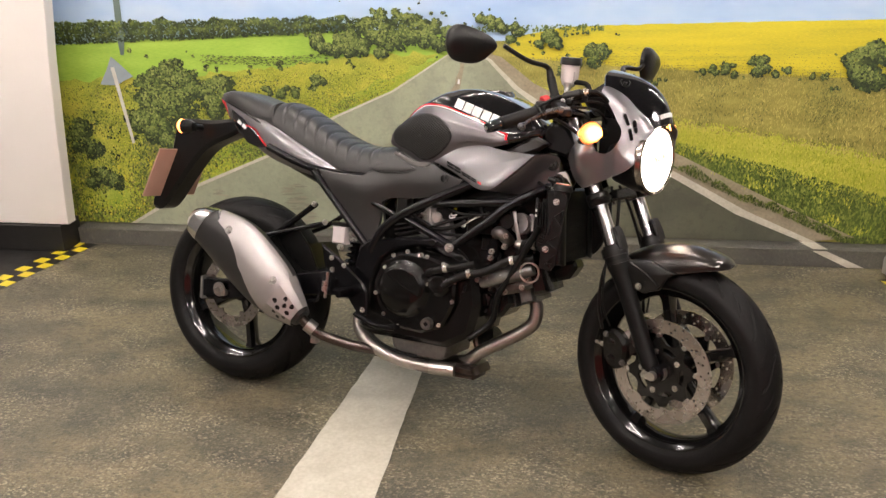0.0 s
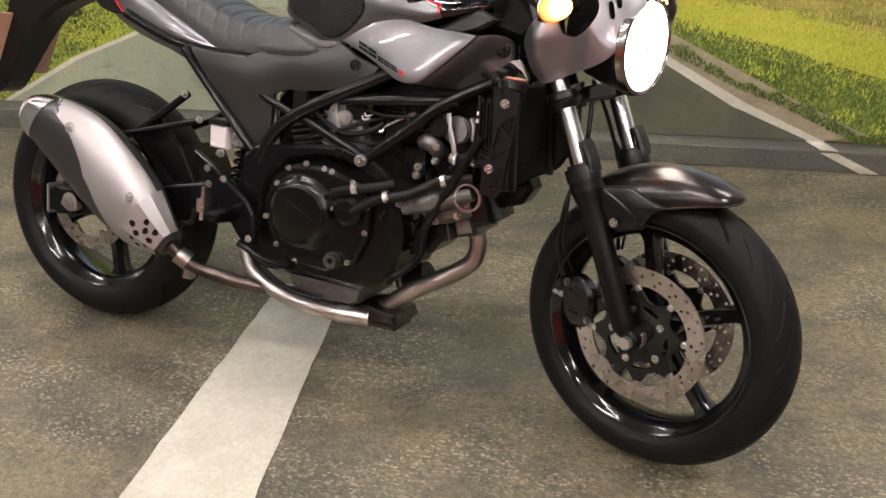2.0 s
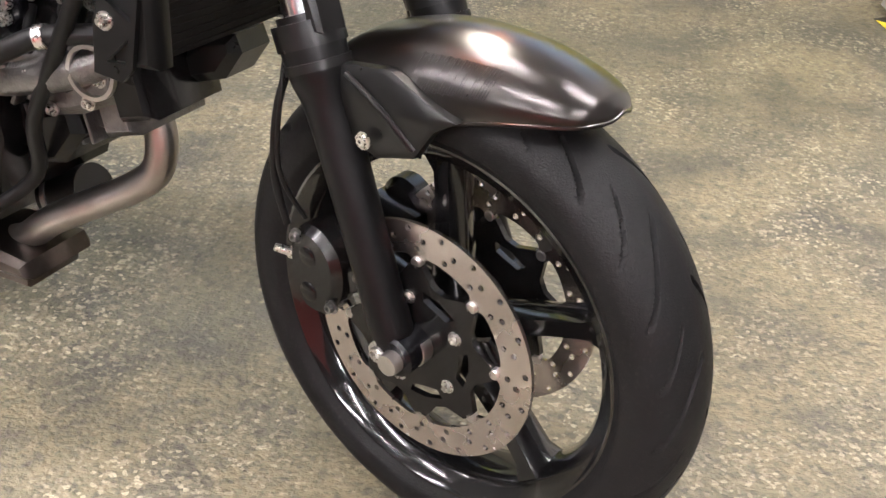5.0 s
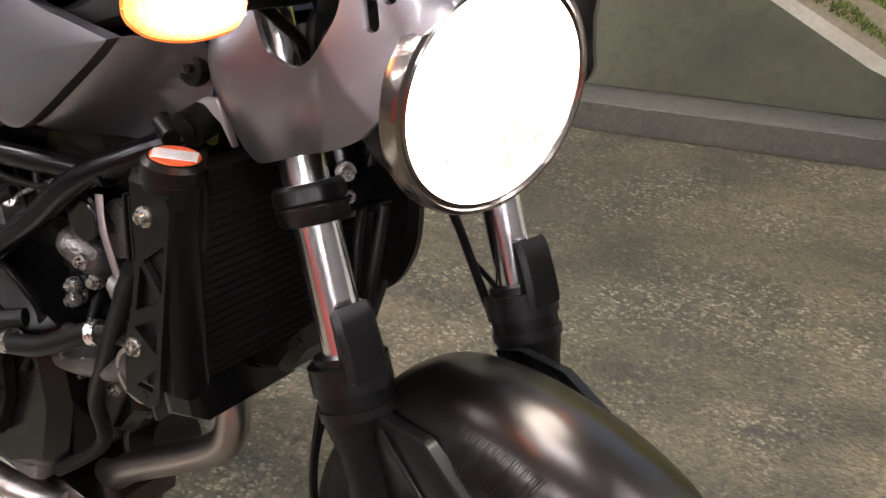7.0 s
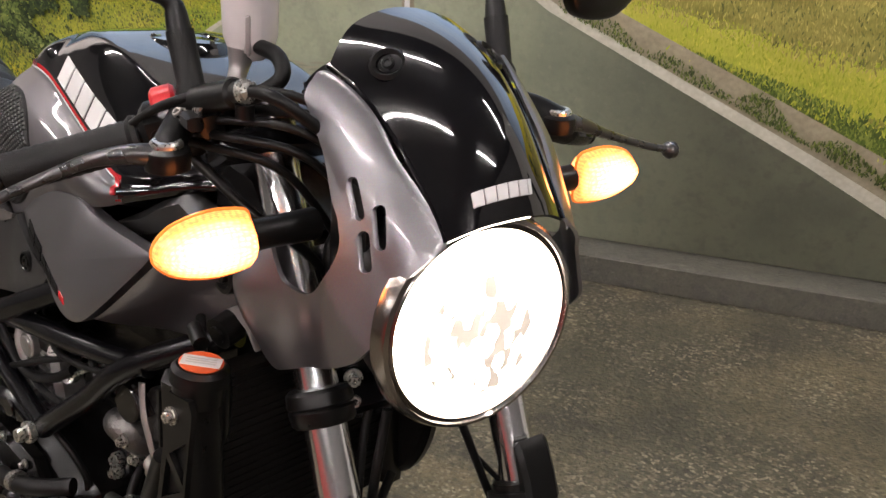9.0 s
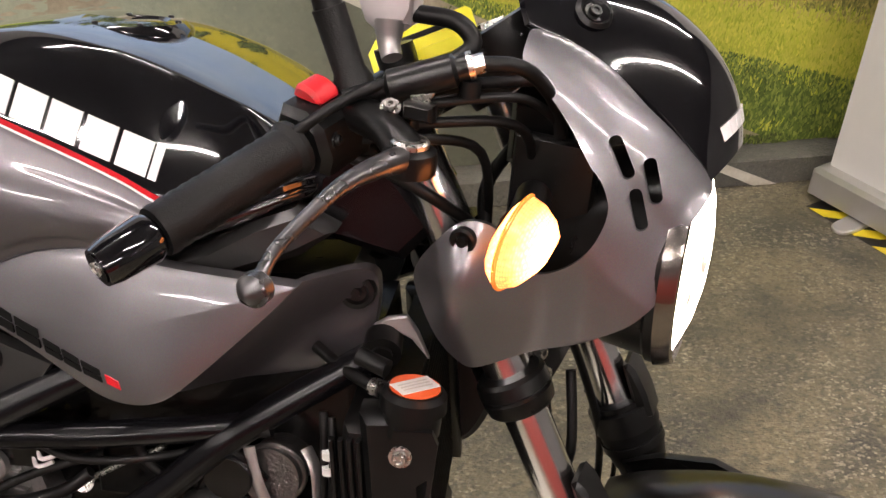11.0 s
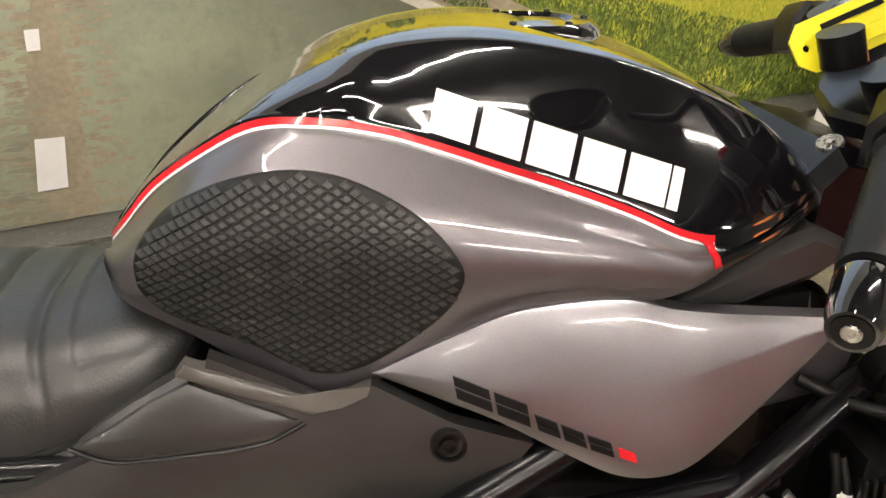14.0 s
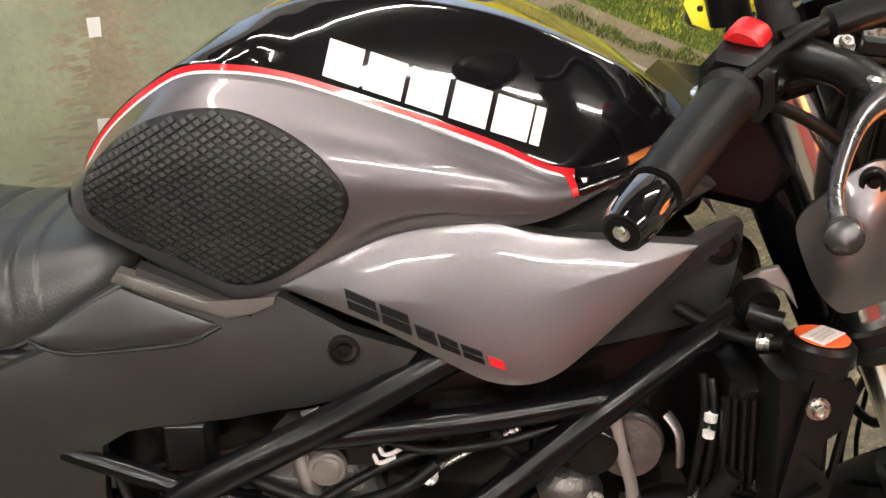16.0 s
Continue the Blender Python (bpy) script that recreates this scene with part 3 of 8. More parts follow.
# strip lights under the ceiling
fixture = thing("strip_light", WALL @ Matrix.Translation((0, 0, H)), "slim white fluorescent strip light fixed to the ceiling", "ceiling light", group="strip lights")
part("housing", box(0, 0, -0.02, 1.5, 0.05, 0.04, 0.006), WHITE_METAL, fixture)
part("tube", tube([(-0.72, 0, -0.06), (0.72, 0, -0.06)], 0.015, 12, 1), TUBE, fixture, "glowing fluorescent tube")
for e in (-0.735, 0.735):
    part("end_cap", box(e, 0, -0.05, 0.03, 0.035, 0.045, 0.003), WHITE_METAL, fixture)
LIGHTS = [(u, n) for n in (-0.9, -2.7, -4.7) for u in (-2.3, 0.1, 2.5)]
fixture.matrix_world = WALL @ Matrix.Translation((*LIGHTS[0], H))
for u, n in LIGHTS[1:]:
    copy_thing(fixture, WALL @ Matrix.Translation((u, n, H)))

# ---- the mural: a flat print of a country road ----
mural = thing("road_mural", WALL @ Matrix.Translation((0, MURAL_N, 0)), "large printed wall mural of a country road through fields", "wall mural")
MZ = PLINTH_H + 0.003


def flat(name, outline, mat, layer, label="", jag=0.0, seed=1):
    """One printed area, a thin sheet on the wall; jag: how uneven its edge is."""
    rnd = random.Random(seed)
    o = []
    for i, p in enumerate(outline):
        q = outline[(i + 1) % len(outline)]
        d = math.dist(p, q)
        k = max(1, int(d / 0.03)) if jag else 1
        for j in range(k):
            t = j / k
            o.append((p[0] + (q[0] - p[0]) * t + rnd.uniform(-jag, jag) * (j > 0), max(MZ, p[1] + (q[1] - p[1]) * t + rnd.uniform(-jag, jag) * (j > 0))))
    v = [(x, -0.0015 - 0.0012 * layer, z) for x, z in o]
    from mathutils.geometry import tessellate_polygon
    tris = tessellate_polygon([[Vector((x, z, 0)) for x, z in o]])
    return part(name, (v, [tuple(t) for t in tris]), mat, mural, label)


def dabs(name, inside, bounds, count, size, tall, mat, layer, seed, label="", near=0):
    """Many small printed leaves or blades scattered where inside(u, z) says."""
    rnd = random.Random(seed)
    v, f = [], []
    tries = 0
    while len(f) < count and tries < count * 12:
        tries += 1
        u, z = rnd.uniform(bounds[0], bounds[2]), rnd.uniform(bounds[1], bounds[3])
        w = inside(u, z)
        if not w or rnd.random() > w:
            continue
        s = size * rnd.uniform(0.5, 1.5) * (near * shrink(z) if near else 1.0)
        h = s * tall * rnd.uniform(0.7, 1.4)
        a = rnd.gauss(0, 0.35) if tall > 1.3 else rnd.gauss(0, 0.08) if tall < 0.5 else rnd.uniform(0, 6.3)
        y = -0.0015 - 0.0012 * layer - rnd.uniform(0, 0.0035)
        ca, sa = math.cos(a), math.sin(a)
        k = len(v)
        for px, pz in ((-s / 2, -h * 0.3), (s * 0.1, -h / 2), (s / 2, -h * 0.1), (s * 0.15, h / 2), (-s * 0.3, h * 0.25)):
            v.append((u + px * ca - pz * sa, y, max(MZ, z + px * sa + pz * ca)))
        f.append((k, k + 1, k + 2, k + 3, k + 4))
    return tagged(part(name, (v, f), mat, mural, label), kind="stuff")


ROAD_L = [(-1.29, 0.03), (-1.234, 0.063), (-0.903, 0.268), (-0.516, 0.428), (-0.174, 0.618), (0.095, 0.735), (0.354, 0.9)]
ROAD_R = [(0.47, 0.90), (0.514, 0.87), (0.624, 0.748), (0.722, 0.674), (1.327, 0.355), (1.589, 0.203), (1.88, 0.05)]


def along(line, z):
    return float(np.interp(z, [p[1] for p in line], [p[0] for p in line]))


ROAD_RZ = list(reversed(ROAD_R))


def lx(z):
    return along(ROAD_L, z)


def rx(z):
    return along(ROAD_RZ, z)


def shrink(z):
    """Printed plants grow smaller towards the horizon."""
    return max(0.4, 1.25 - 0.95 * z)


def patchy(u, z, k, seed):
    return 0.5 + 0.9 * noise.noise(Vector((u * k, z * k * 1.6, seed)))


MEADOW_TOP = [(0.5, 0.9), (1.026, 0.846), (1.305, 0.829), (1.672, 0.803), (2.131, 0.788), (3.4, 0.77)]
BRIGHT_TOP = [(0.6, 0.79), (0.95, 0.70), (1.317, 0.607), (1.695, 0.548), (2.175, 0.456), (3.4, 0.25)]
EDGE_TOP = [(0.7, 0.72), (1.0, 0.6), (1.352, 0.494), (1.707, 0.405), (2.198, 0.27), (2.8, 0.1)]
KERB = [(0.66, 0.735), (0.9, 0.62), (1.1, 0.525), (1.343, 0.408), (1.46, 0.352), (1.607, 0.281), (1.751, 0.233), (1.926, 0.15), (2.059, 0.092), (2.2, 0.06)]


def level(line, u):
    return float(np.interp(u, [p[0] for p in line], [p[1] for p in line]))


flat("sky", [(-1.75, 0.9), (3.4, 0.9), (3.4, 1.8), (-1.75, 1.8)], SKY, 0, "pale blue printed sky")
# a flat dark strip painted down the sky as shade
flat("mural_shade_strip", [(-1.18, 1.79), (-1.147, 1.79), (-1.147, 1.15), (-1.153, 0.96), (-1.165, 0.9), (-1.182, 0.9), (-1.186, 0.96), (-1.178, 1.15)], SHADE_STRIP, 7.2, "dark upright strip of shade painted on the mural")
flat("left_field", [(-1.75, 0.03), (0.0, 0.03), (0.36, 0.9), (0.36, 1.0), (-0.2, 0.998), (-0.94, 0.975), (-1.75, 0.935)], GREEN_FIELD, 1, "bright green printed field")
flat("right_meadow", [(0.42, 0.03), (3.4, 0.03), (3.4, 0.97), (0.44, 0.95)], MEADOW, 1, "printed meadow of dry yellow grass")
flat("yellow_field", [(0.62, 0.885)] + MEADOW_TOP[1:] + [(3.4, 1.03), (2.1, 1.025), (1.388, 1.018), (0.839, 1.009), (0.6, 0.96)], YELLOW_FIELD, 2, "printed field of sunflowers", 0.002, 5)
flat("bright_grass", BRIGHT_TOP + list(reversed(EDGE_TOP)), BRIGHT_GRASS, 2, "bright yellow-green printed grass", 0.012, 8)
flat("edge_turf", EDGE_TOP + [(2.6, 0.03), (2.2, 0.06)] + list(reversed(KERB[:-1])), TURF, 2.6, "dark green printed grass by the kerb", 0.012, 9)
flat("verge_left", [(-1.75, 0.03), (-1.2, 0.03), (-0.9, 0.3), (-0.5, 0.46), (-0.17, 0.65), (0.1, 0.77), (0.3, 0.9), (0.1, 0.9), (-0.275, 0.865), (-0.5, 0.83), (-0.64, 0.82), (-1.0, 0.8), (-1.75, 0.77)], VERGE, 2, "printed weedy verge", 0.014, 7)
flat("verge_strip", [(-1.2, 0.03), (-0.9, 0.27), (-0.5, 0.43), (-0.17, 0.63), (0.1, 0.75), (0.3, 0.88), (0.05, 0.79), (-0.28, 0.64), (-0.62, 0.5), (-1.0, 0.36), (-1.5, 0.2), (-1.75, 0.03)], TURF_PALE, 3, "bright green printed grass by the road", 0.016, 17)
# the right side
dabs("flower_print", lambda u, z: 0.3 + 0.7 * patchy(u, z, 9, 2) if level(MEADOW_TOP, u) - 0.004 < z < 0.985 and u > 0.72 + (1.0 - z) * 0.3 else 0, (0.7, 0.77, 3.2, 1.0), 6500, 0.0058, 0.55, FLOWERS, 3, 11, "printed sunflower heads", 1.4)
dabs("flower_leaf", lambda u, z: max(0.0, 1.0 - (z - level(MEADOW_TOP, u)) / 0.11) * (0.45 + 0.55 * math.sin(z * 520 + u * 6)) if z > level(MEADOW_TOP, u) and u > 0.8 else 0, (0.7, 0.77, 3.2, 0.96), 3600, 0.006, 0.45, OLIVE, 4, 21, "printed sunflower leaves", 1.4)
dabs("dry_grass", lambda u, z: patchy(u, z, 5, 12) if level(BRIGHT_TOP, u) - 0.02 < z < level(MEADOW_TOP, u) + 0.012 and u > rx(z) + 0.05 else 0, (0.6, 0.3, 3.1, 0.88), 12000, 0.0042, 4.2, STRAW, 3, 12, "printed dry grass", 1)
dabs("dry_grass", lambda u, z: max(0.0, patchy(u, z, 6, 31) - 0.35) if level(BRIGHT_TOP, u) < z < level(MEADOW_TOP, u) + 0.02 and u > rx(z) + 0.05 else 0, (0.6, 0.3, 3.1, 0.88), 5200, 0.005, 3.4, OLIVE, 4, 22, "printed olive weeds", 1)
dabs("verge_grass", lambda u, z: 0.3 + 0.7 * patchy(u, z, 7, 13) if level(EDGE_TOP, u) - 0.03 < z < level(BRIGHT_TOP, u) + 0.02 and u > rx(z) + 0.03 else 0, (0.6, 0.12, 3.0, 0.8), 8500, 0.0046, 3.0, BLADES, 4, 13, "printed bright grass", 1)
dabs("edge_grass", lambda u, z: 0.25 + 0.75 * patchy(u, z, 10, 14) if level(KERB, u) - 0.006 + 0.012 * noise.noise(Vector((u * 16, 2, 6))) < z < level(EDGE_TOP, u) + 0.02 and u > rx(z) + 0.03 else 0, (0.65, 0.06, 2.7, 0.75), 11500, 0.0052, 2.6, BLADES_GREEN, 5, 14, "printed dark grass by the kerb", 1)
dabs("sunlit_grass", lambda u, z: max(0.0, patchy(u, z, 12, 44) - 0.55) if level(KERB, u) + 0.03 < z < level(EDGE_TOP, u) + 0.02 and u > rx(z) + 0.04 else 0, (0.65, 0.1, 2.7, 0.75), 2000, 0.0044, 3.4, BLADES, 7, 45, "printed sunlit grass tips", 1)
dabs("kerb_fringe", lambda u, z: 1.0 if -0.012 < z - level(KERB, u) < 0.022 + 0.05 * noise.noise(Vector((u * 11, 7, 1))) and u > 0.75 else 0, (0.7, 0.085, 2.6, 0.72), 5200, 0.0042, 2.4, FRINGE, 11.2, 46, "printed shaded grass fringe", 1)
# the left side
for i, (mt, k, size, n, cut, lay) in enumerate([(LEAF_MID, 5, 0.009, 2600, 0.3, 4), (OLIVE, 8, 0.0075, 3800, 0.25, 4.6), (BLADES_GREEN, 7, 0.006, 8500, 0.1, 5.2), (LEAF_DARK, 9, 0.0075, 1500, 0.62, 5.8), (FLOWERS, 9, 0.0055, 1500, 0.55, 6.4), (BLADES, 6, 0.0055, 4200, 0.4, 6.6)]):
    dabs("weed_print", lambda u, z: max(0.0, patchy(u, z, k, 50 + i) - cut) if u < lx(z) - 0.03 - 0.04 * (0.9 - z) and z < 0.79 + 0.06 * (u + 0.9) else 0, (-1.7, 0.085, 0.1, 0.86), n, size, 1.6, mt, lay, 150 + i, "printed weeds", 1)
dabs("left_grass", lambda u, z: patchy(u, z, 6, 3) if u < lx(z) - 0.015 and 0.62 < z < 0.87 + 0.06 * u + 0.02 * noise.noise(Vector((u * 8, z * 8, 3))) else 0, (-0.75, 0.6, 0.35, 0.93), 5200, 0.006, 1.3, BLADES, 6.8, 16, "printed grass", 1)
dabs("field_edge", lambda u, z: 0.8 if abs(z - 0.875 - 0.03 * noise.noise(Vector((u * 3, 1, 1)))) < 0.02 else 0, (-0.8, 0.84, -0.2, 0.91), 420, 0.012, 0.3, LEAF_MID, 4, 19, "printed field edge")


def bush(cx, cz, rx_, rz_, n, size, sprays, layer, seed, label="printed bush"):
    """A printed shrub: leafy sprays, dark within and sunlit at their tops."""
    rnd = random.Random(seed)
    tufts = []
    for k in range(sprays):
        a, q = rnd.uniform(0, 6.283), math.sqrt(rnd.random())
        u, z = cx + rx_ * q * math.cos(a) * 0.78, cz + rz_ * q * math.sin(a) * 0.72
        r = min(rx_, rz_) * rnd.uniform(0.34, 0.58)
        tufts.append((u, z, r * rnd.uniform(0.8, 1.5), r * rnd.uniform(0.7, 1.25)))
    bounds = (cx - rx_ * 1.4, cz - rz_ * 1.35, cx + rx_ * 1.4, cz + rz_ * 1.5)

    def cover(du, dz, k):
        def inside(u, z):
            best = 0.0
            for tu, tz, ra, rb in tufts:
                d = ((u - tu - du * ra) / (ra * k)) ** 2 + ((z - tz - dz * rb) / (rb * k)) ** 2
                best = max(best, 1.25 - d)
            return max(0.0, min(1.0, 3.0 * (best - 0.3 + 0.45 * noise.noise(Vector((u * 42, z * 42, seed))) + 0.55 * noise.noise(Vector((u * 15, z * 22, seed + 3))))))
        return inside
    dabs("bush", cover(0, 0, 1.0), bounds, int(n * 1.7), size, 1.0, LEAF_DARK, layer, seed, label)
    dabs("bush", cover(-0.15, 0.3, 0.75), bounds, int(n * 0.45), size * 0.85, 1.0, LEAF_MID, layer + 1.5, seed + 100, "printed leaves")
    dabs("bush", cover(-0.25, 0.5, 0.5), bounds, int(n * 0.3), size * 0.75, 1.0, LEAF_LIT, layer + 2.5, seed + 200, "printed sunlit leaves")


for i, (cx, cz, a, c, n, s, k) in enumerate([
        (-0.99, 0.72, 0.15, 0.14, 1500, 0.011, 17), (-0.74, 0.70, 0.15, 0.1, 1100, 0.011, 14), (-1.1, 0.59, 0.13, 0.1, 800, 0.011, 12), (-0.92, 0.84, 0.07, 0.06, 260, 0.009, 7),
        (-1.42, 0.5, 0.09, 0.09, 420, 0.011, 9), (-1.36, 0.3, 0.1, 0.07, 340, 0.011, 8), (-0.95, 0.47, 0.13, 0.06, 420, 0.01, 9),
        (-0.41, 0.735, 0.12, 0.035, 520, 0.008, 11), (-0.25, 0.775, 0.05, 0.035, 220, 0.008, 6), (-0.415, 0.85, 0.022, 0.03, 130, 0.006, 5),
        (-0.15, 0.935, 0.12, 0.075, 1200, 0.009, 16), (0.1, 1.0, 0.17, 0.085, 1300, 0.009, 20), (0.28, 0.985, 0.12, 0.075, 900, 0.009, 14), (0.02, 0.92, 0.1, 0.05, 420, 0.009, 8),
        (0.52, 1.03, 0.07, 0.045, 420, 0.008, 8), (0.62, 0.985, 0.07, 0.04, 420, 0.008, 8), (0.5, 0.93, 0.05, 0.03, 200, 0.008, 6),
        (0.78, 0.945, 0.07, 0.045, 480, 0.008, 9), (0.98, 0.875, 0.06, 0.07, 420, 0.007, 9), (0.86, 0.84, 0.06, 0.05, 300, 0.007, 7),
        (1.43, 0.825, 0.05, 0.025, 200, 0.007, 6), (1.53, 0.83, 0.04, 0.03, 220, 0.007, 6), (1.63, 0.84, 0.045, 0.045, 330, 0.007, 8), (1.73, 0.815, 0.05, 0.022, 180, 0.007, 6), (1.87, 0.8, 0.06, 0.016, 160, 0.007, 6),
        (2.06, 0.84, 0.1, 0.1, 1100, 0.01, 15), (0.9, 0.985, 0.06, 0.012, 160, 0.006, 7), (2.55, 0.8, 0.2, 0.09, 800, 0.011, 13), (1.2, 0.78, 0.12, 0.02, 260, 0.007, 8)]):
    bush(cx, cz, a, c, n, s, k, 8, 30 + i)
dabs("tree_belt", lambda u, z: 1.0 if 0.95 + 0.042 * (u + 1.45) / 1.25 < z < 1.046 + 0.016 * noise.noise(Vector((u * 12, 0, 0))) + 0.014 * noise.noise(Vector((u * 33, 0, 3))) + 0.008 * (u + 1.5) else 0, (-1.75, 0.93, 0.0, 1.09), 5200, 0.0095, 1.0, LEAF_DARK, 5, 60, "printed belt of trees")
dabs("tree_belt", lambda u, z: max(0.0, patchy(u, z, 20, 5) - 0.3) if 0.975 + 0.042 * (u + 1.45) / 1.25 < z < 1.05 + 0.016 * noise.noise(Vector((u * 12, 0, 0))) + 0.008 * (u + 1.5) else 0, (-1.75, 0.93, 0.0, 1.09), 1800, 0.0085, 1.0, LEAF_MID, 6, 62, "printed belt of trees")
dabs("far_tree_print", lambda u, z: 1.0 if z < 1.015 + 0.006 * noise.noise(Vector((u * 20, 3, 0))) else 0, (0.45, 0.99, 1.0, 1.03), 260, 0.008, 1.0, LEAF_MID, 3, 61, "printed far trees")

flat("road_surface", ROAD_L + ROAD_R, ROAD, 9, "grey printed road")


def stripe(name, line, w0, w1, mat, layer, side, label):
    n = len(line)
    a = [(p[0], p[1]) for p in line]
    b = [(p[0] + side * (w0 + (w1 - w0) * (i / (n - 1))), p[1] + 0.3 * (w0 + (w1 - w0) * (i / (n - 1)))) for i, p in enumerate(line)]
    flat(name, a + list(reversed(b)), mat, layer, label)


stripe("left_edge_line", ROAD_L, 0.032, 0.007, LINE, 10, -1, "white printed edge line")
stripe("gravel_shoulder", [(p[0] + 0.008, p[1]) for p in ROAD_R], 0.02, 0.2, SHOULDER, 9.5, 1, "printed gravel shoulder")
stripe("right_edge_line", ROAD_R, 0.007, 0.055, LINE, 10.5, 1, "white printed edge line")
flat("worn_patch", [(0.25, 0.082), (0.37, 0.082), (0.372, 0.3), (0.368, 0.52), (0.375, 0.7), (0.41, 0.86), (0.395, 0.86), (0.345, 0.7), (0.315, 0.52), (0.27, 0.3)], SHOULDER, 10, "worn pale centre strip", 0.008, 3)
dabs("road_wear", lambda u, z: 1.0 - min(1.0, abs(u - (0.30 + 0.12 * (z - 0.1))) / 0.14) if lx(z) < u < rx(z) else 0, (0.05, 0.085, 0.6, 0.62), 420, 0.035, 0.22, SHOULDER, 9.2, 71, "printed worn patches")
dabs("road_wear", lambda u, z: 0.6 if lx(z) + 0.1 < u < 0.3 and noise.noise(Vector((u * 5, z * 3, 2))) > 0.1 else 0, (-0.8, 0.085, 0.5, 0.5), 320, 0.05, 0.16, ROAD_PALE, 9.2, 72, "printed pale streaks")
for q in ([(0.262, 0.165), (0.322, 0.165), (0.336, 0.284), (0.279, 0.287)], [(0.303, 0.474), (0.328, 0.474), (0.333, 0.517), (0.306, 0.517)],
          [(0.345, 0.66), (0.36, 0.66), (0.363, 0.69), (0.349, 0.69)], [(0.38, 0.77), (0.39, 0.77), (0.392, 0.79), (0.383, 0.79)]):
    flat("centre_dash", q, WHITE_PAINT, 13.5, "white printed centre dash")
flat("sign_back", [(-1.228, 0.895), (-1.262, 0.83), (-1.303, 0.765), (-1.225, 0.762), (-1.133, 0.803), (-1.18, 0.85)], SIGN_GREY, 12, "printed back of a road sign")
flat("sign_post", [(-1.238, 0.845), (-1.219, 0.845), (-1.172, 0.49), (-1.186, 0.485)], POST_WHITE, 13, "printed sign post")
# the printed edge line runs on over the plinth
for q in ([(1.90, PLINTH_H - 0.003), (1.96, PLINTH_H - 0.003), (2.12, 0.004), (2.05, 0.004)],):
    solid("plinth_line", ([(u, -0.0035, z) for u, z in q], [(0, 1, 2, 3)]), LINE, WALL, "white printed line running over the plinth", "line marking", "structure")
solid("plinth_line", ([(1.86, MURAL_N - 0.004, PLINTH_H + 0.004), (1.925, MURAL_N - 0.004, PLINTH_H + 0.004), (1.965, 0.0, PLINTH_H + 0.004), (1.905, 0.0, PLINTH_H + 0.004)], [(0, 1, 2, 3)]), LINE, WALL, "white printed line running over the plinth", "line marking", "structure")

# ---- on the floor ----
rnd = random.Random(4)
left = [(0.60 + rnd.uniform(-0.0025, 0.0025), -1.7)] + [(0.60 - 0.097 * (y + 1.7) + rnd.uniform(-0.0025, 0.0025), y) for y in np.linspace(-1.6, 0.22, 40)]
right = [(0.60 + 0.40 - 0.205 * (y + 1.7) + rnd.uniform(-0.0025, 0.0025), y) for y in np.linspace(-1.7, 0.24, 41)]
solid("floor_line", ([(x, y, 0.004) for x, y in left + list(reversed(right))], [tuple(range(len(left) + len(right)))]), LINE, Matrix(), "broad worn white centre line printed on the floor", "line marking", "structure")


def tape(name, a, b, w, label, slant=0.5, step=0.085):
    """Hazard tape on the floor, its stripes laid as flat pieces."""
    a, b = Vector(a), Vector(b)
    d = (b - a)
    n = int(d.length / step)
    t = d.normalized()
    s = Vector((-t.y, t.x, 0)) * w
    tp = thing(name, Matrix(), label, "floor tape")
    part("backing", ([tuple(p) for p in (a - s * 0.5, b - s * 0.5, b + s * 0.5, a + s * 0.5)], [(0, 1, 2, 3)]), HAZARD_B, tp, "black tape")
    z = Vector((0, 0, 0.0012))
    lanes = ((-0.5, 0.5, 0.0),) if slant else ((-0.5, -0.03, 0.0), (0.03, 0.5, 0.45))
    for k in range(n):
        for w0, w1, shift in lanes:
            p = a + t * step * (k + 0.1 + shift)
            q = p + t * step * 0.5
            e = t * step * slant
            part("stripe", ([tuple(c + z) for c in (p + s * w0, q + s * w0, q + s * w1 + e, p + s * w1 + e)], [(0, 1, 2, 3)]), HAZARD_Y, tp, "yellow stripe")


tape("hazard_tape", (-1.44, 0.905, 0.0015), (-1.475, 0.15, 0.0015), 0.125, "yellow and black checkered hazard tape stuck to the floor", 0.0, 0.11)
tape("hazard_tape", (2.165, 1.475, 0.0015), (2.60, 0.74, 0.0015), 0.085, "yellow and black hazard tape under the banner stand", 0.8, 0.1)
solid("floor_mat", ([(-1.46, 0.9, 0.002), (-1.5, 0.1, 0.002), (-3.6, 0.0, 0.002), (-3.6, 0.55, 0.002)], [(0, 1, 2, 3)]), BLACK_BASE, Matrix(), "black floor beside the hazard tape", "floor", "structure")

# white display panel on its black base, beside the mural
panel = thing("display_panel", WALL @ Matrix.Translation((-1.47, -0.02, 0)), "tall white display panel on a low black base", "panel")
part("base", box(-0.785, -0.02, 0.068, 1.5, 0.16, 0.132, 0.006), BLACK_BASE, panel, "scuffed black base")
part("board", prism([(-1.5, 0.14), (-0.002, 0.137), (0.02, 0.5), (0.05, 0.9), (0.095, 1.3), (0.16, 2.2), (-1.5, 2.2)], -0.09, -0.02, 0.004), PANEL_WHITE, panel, "smooth white board")

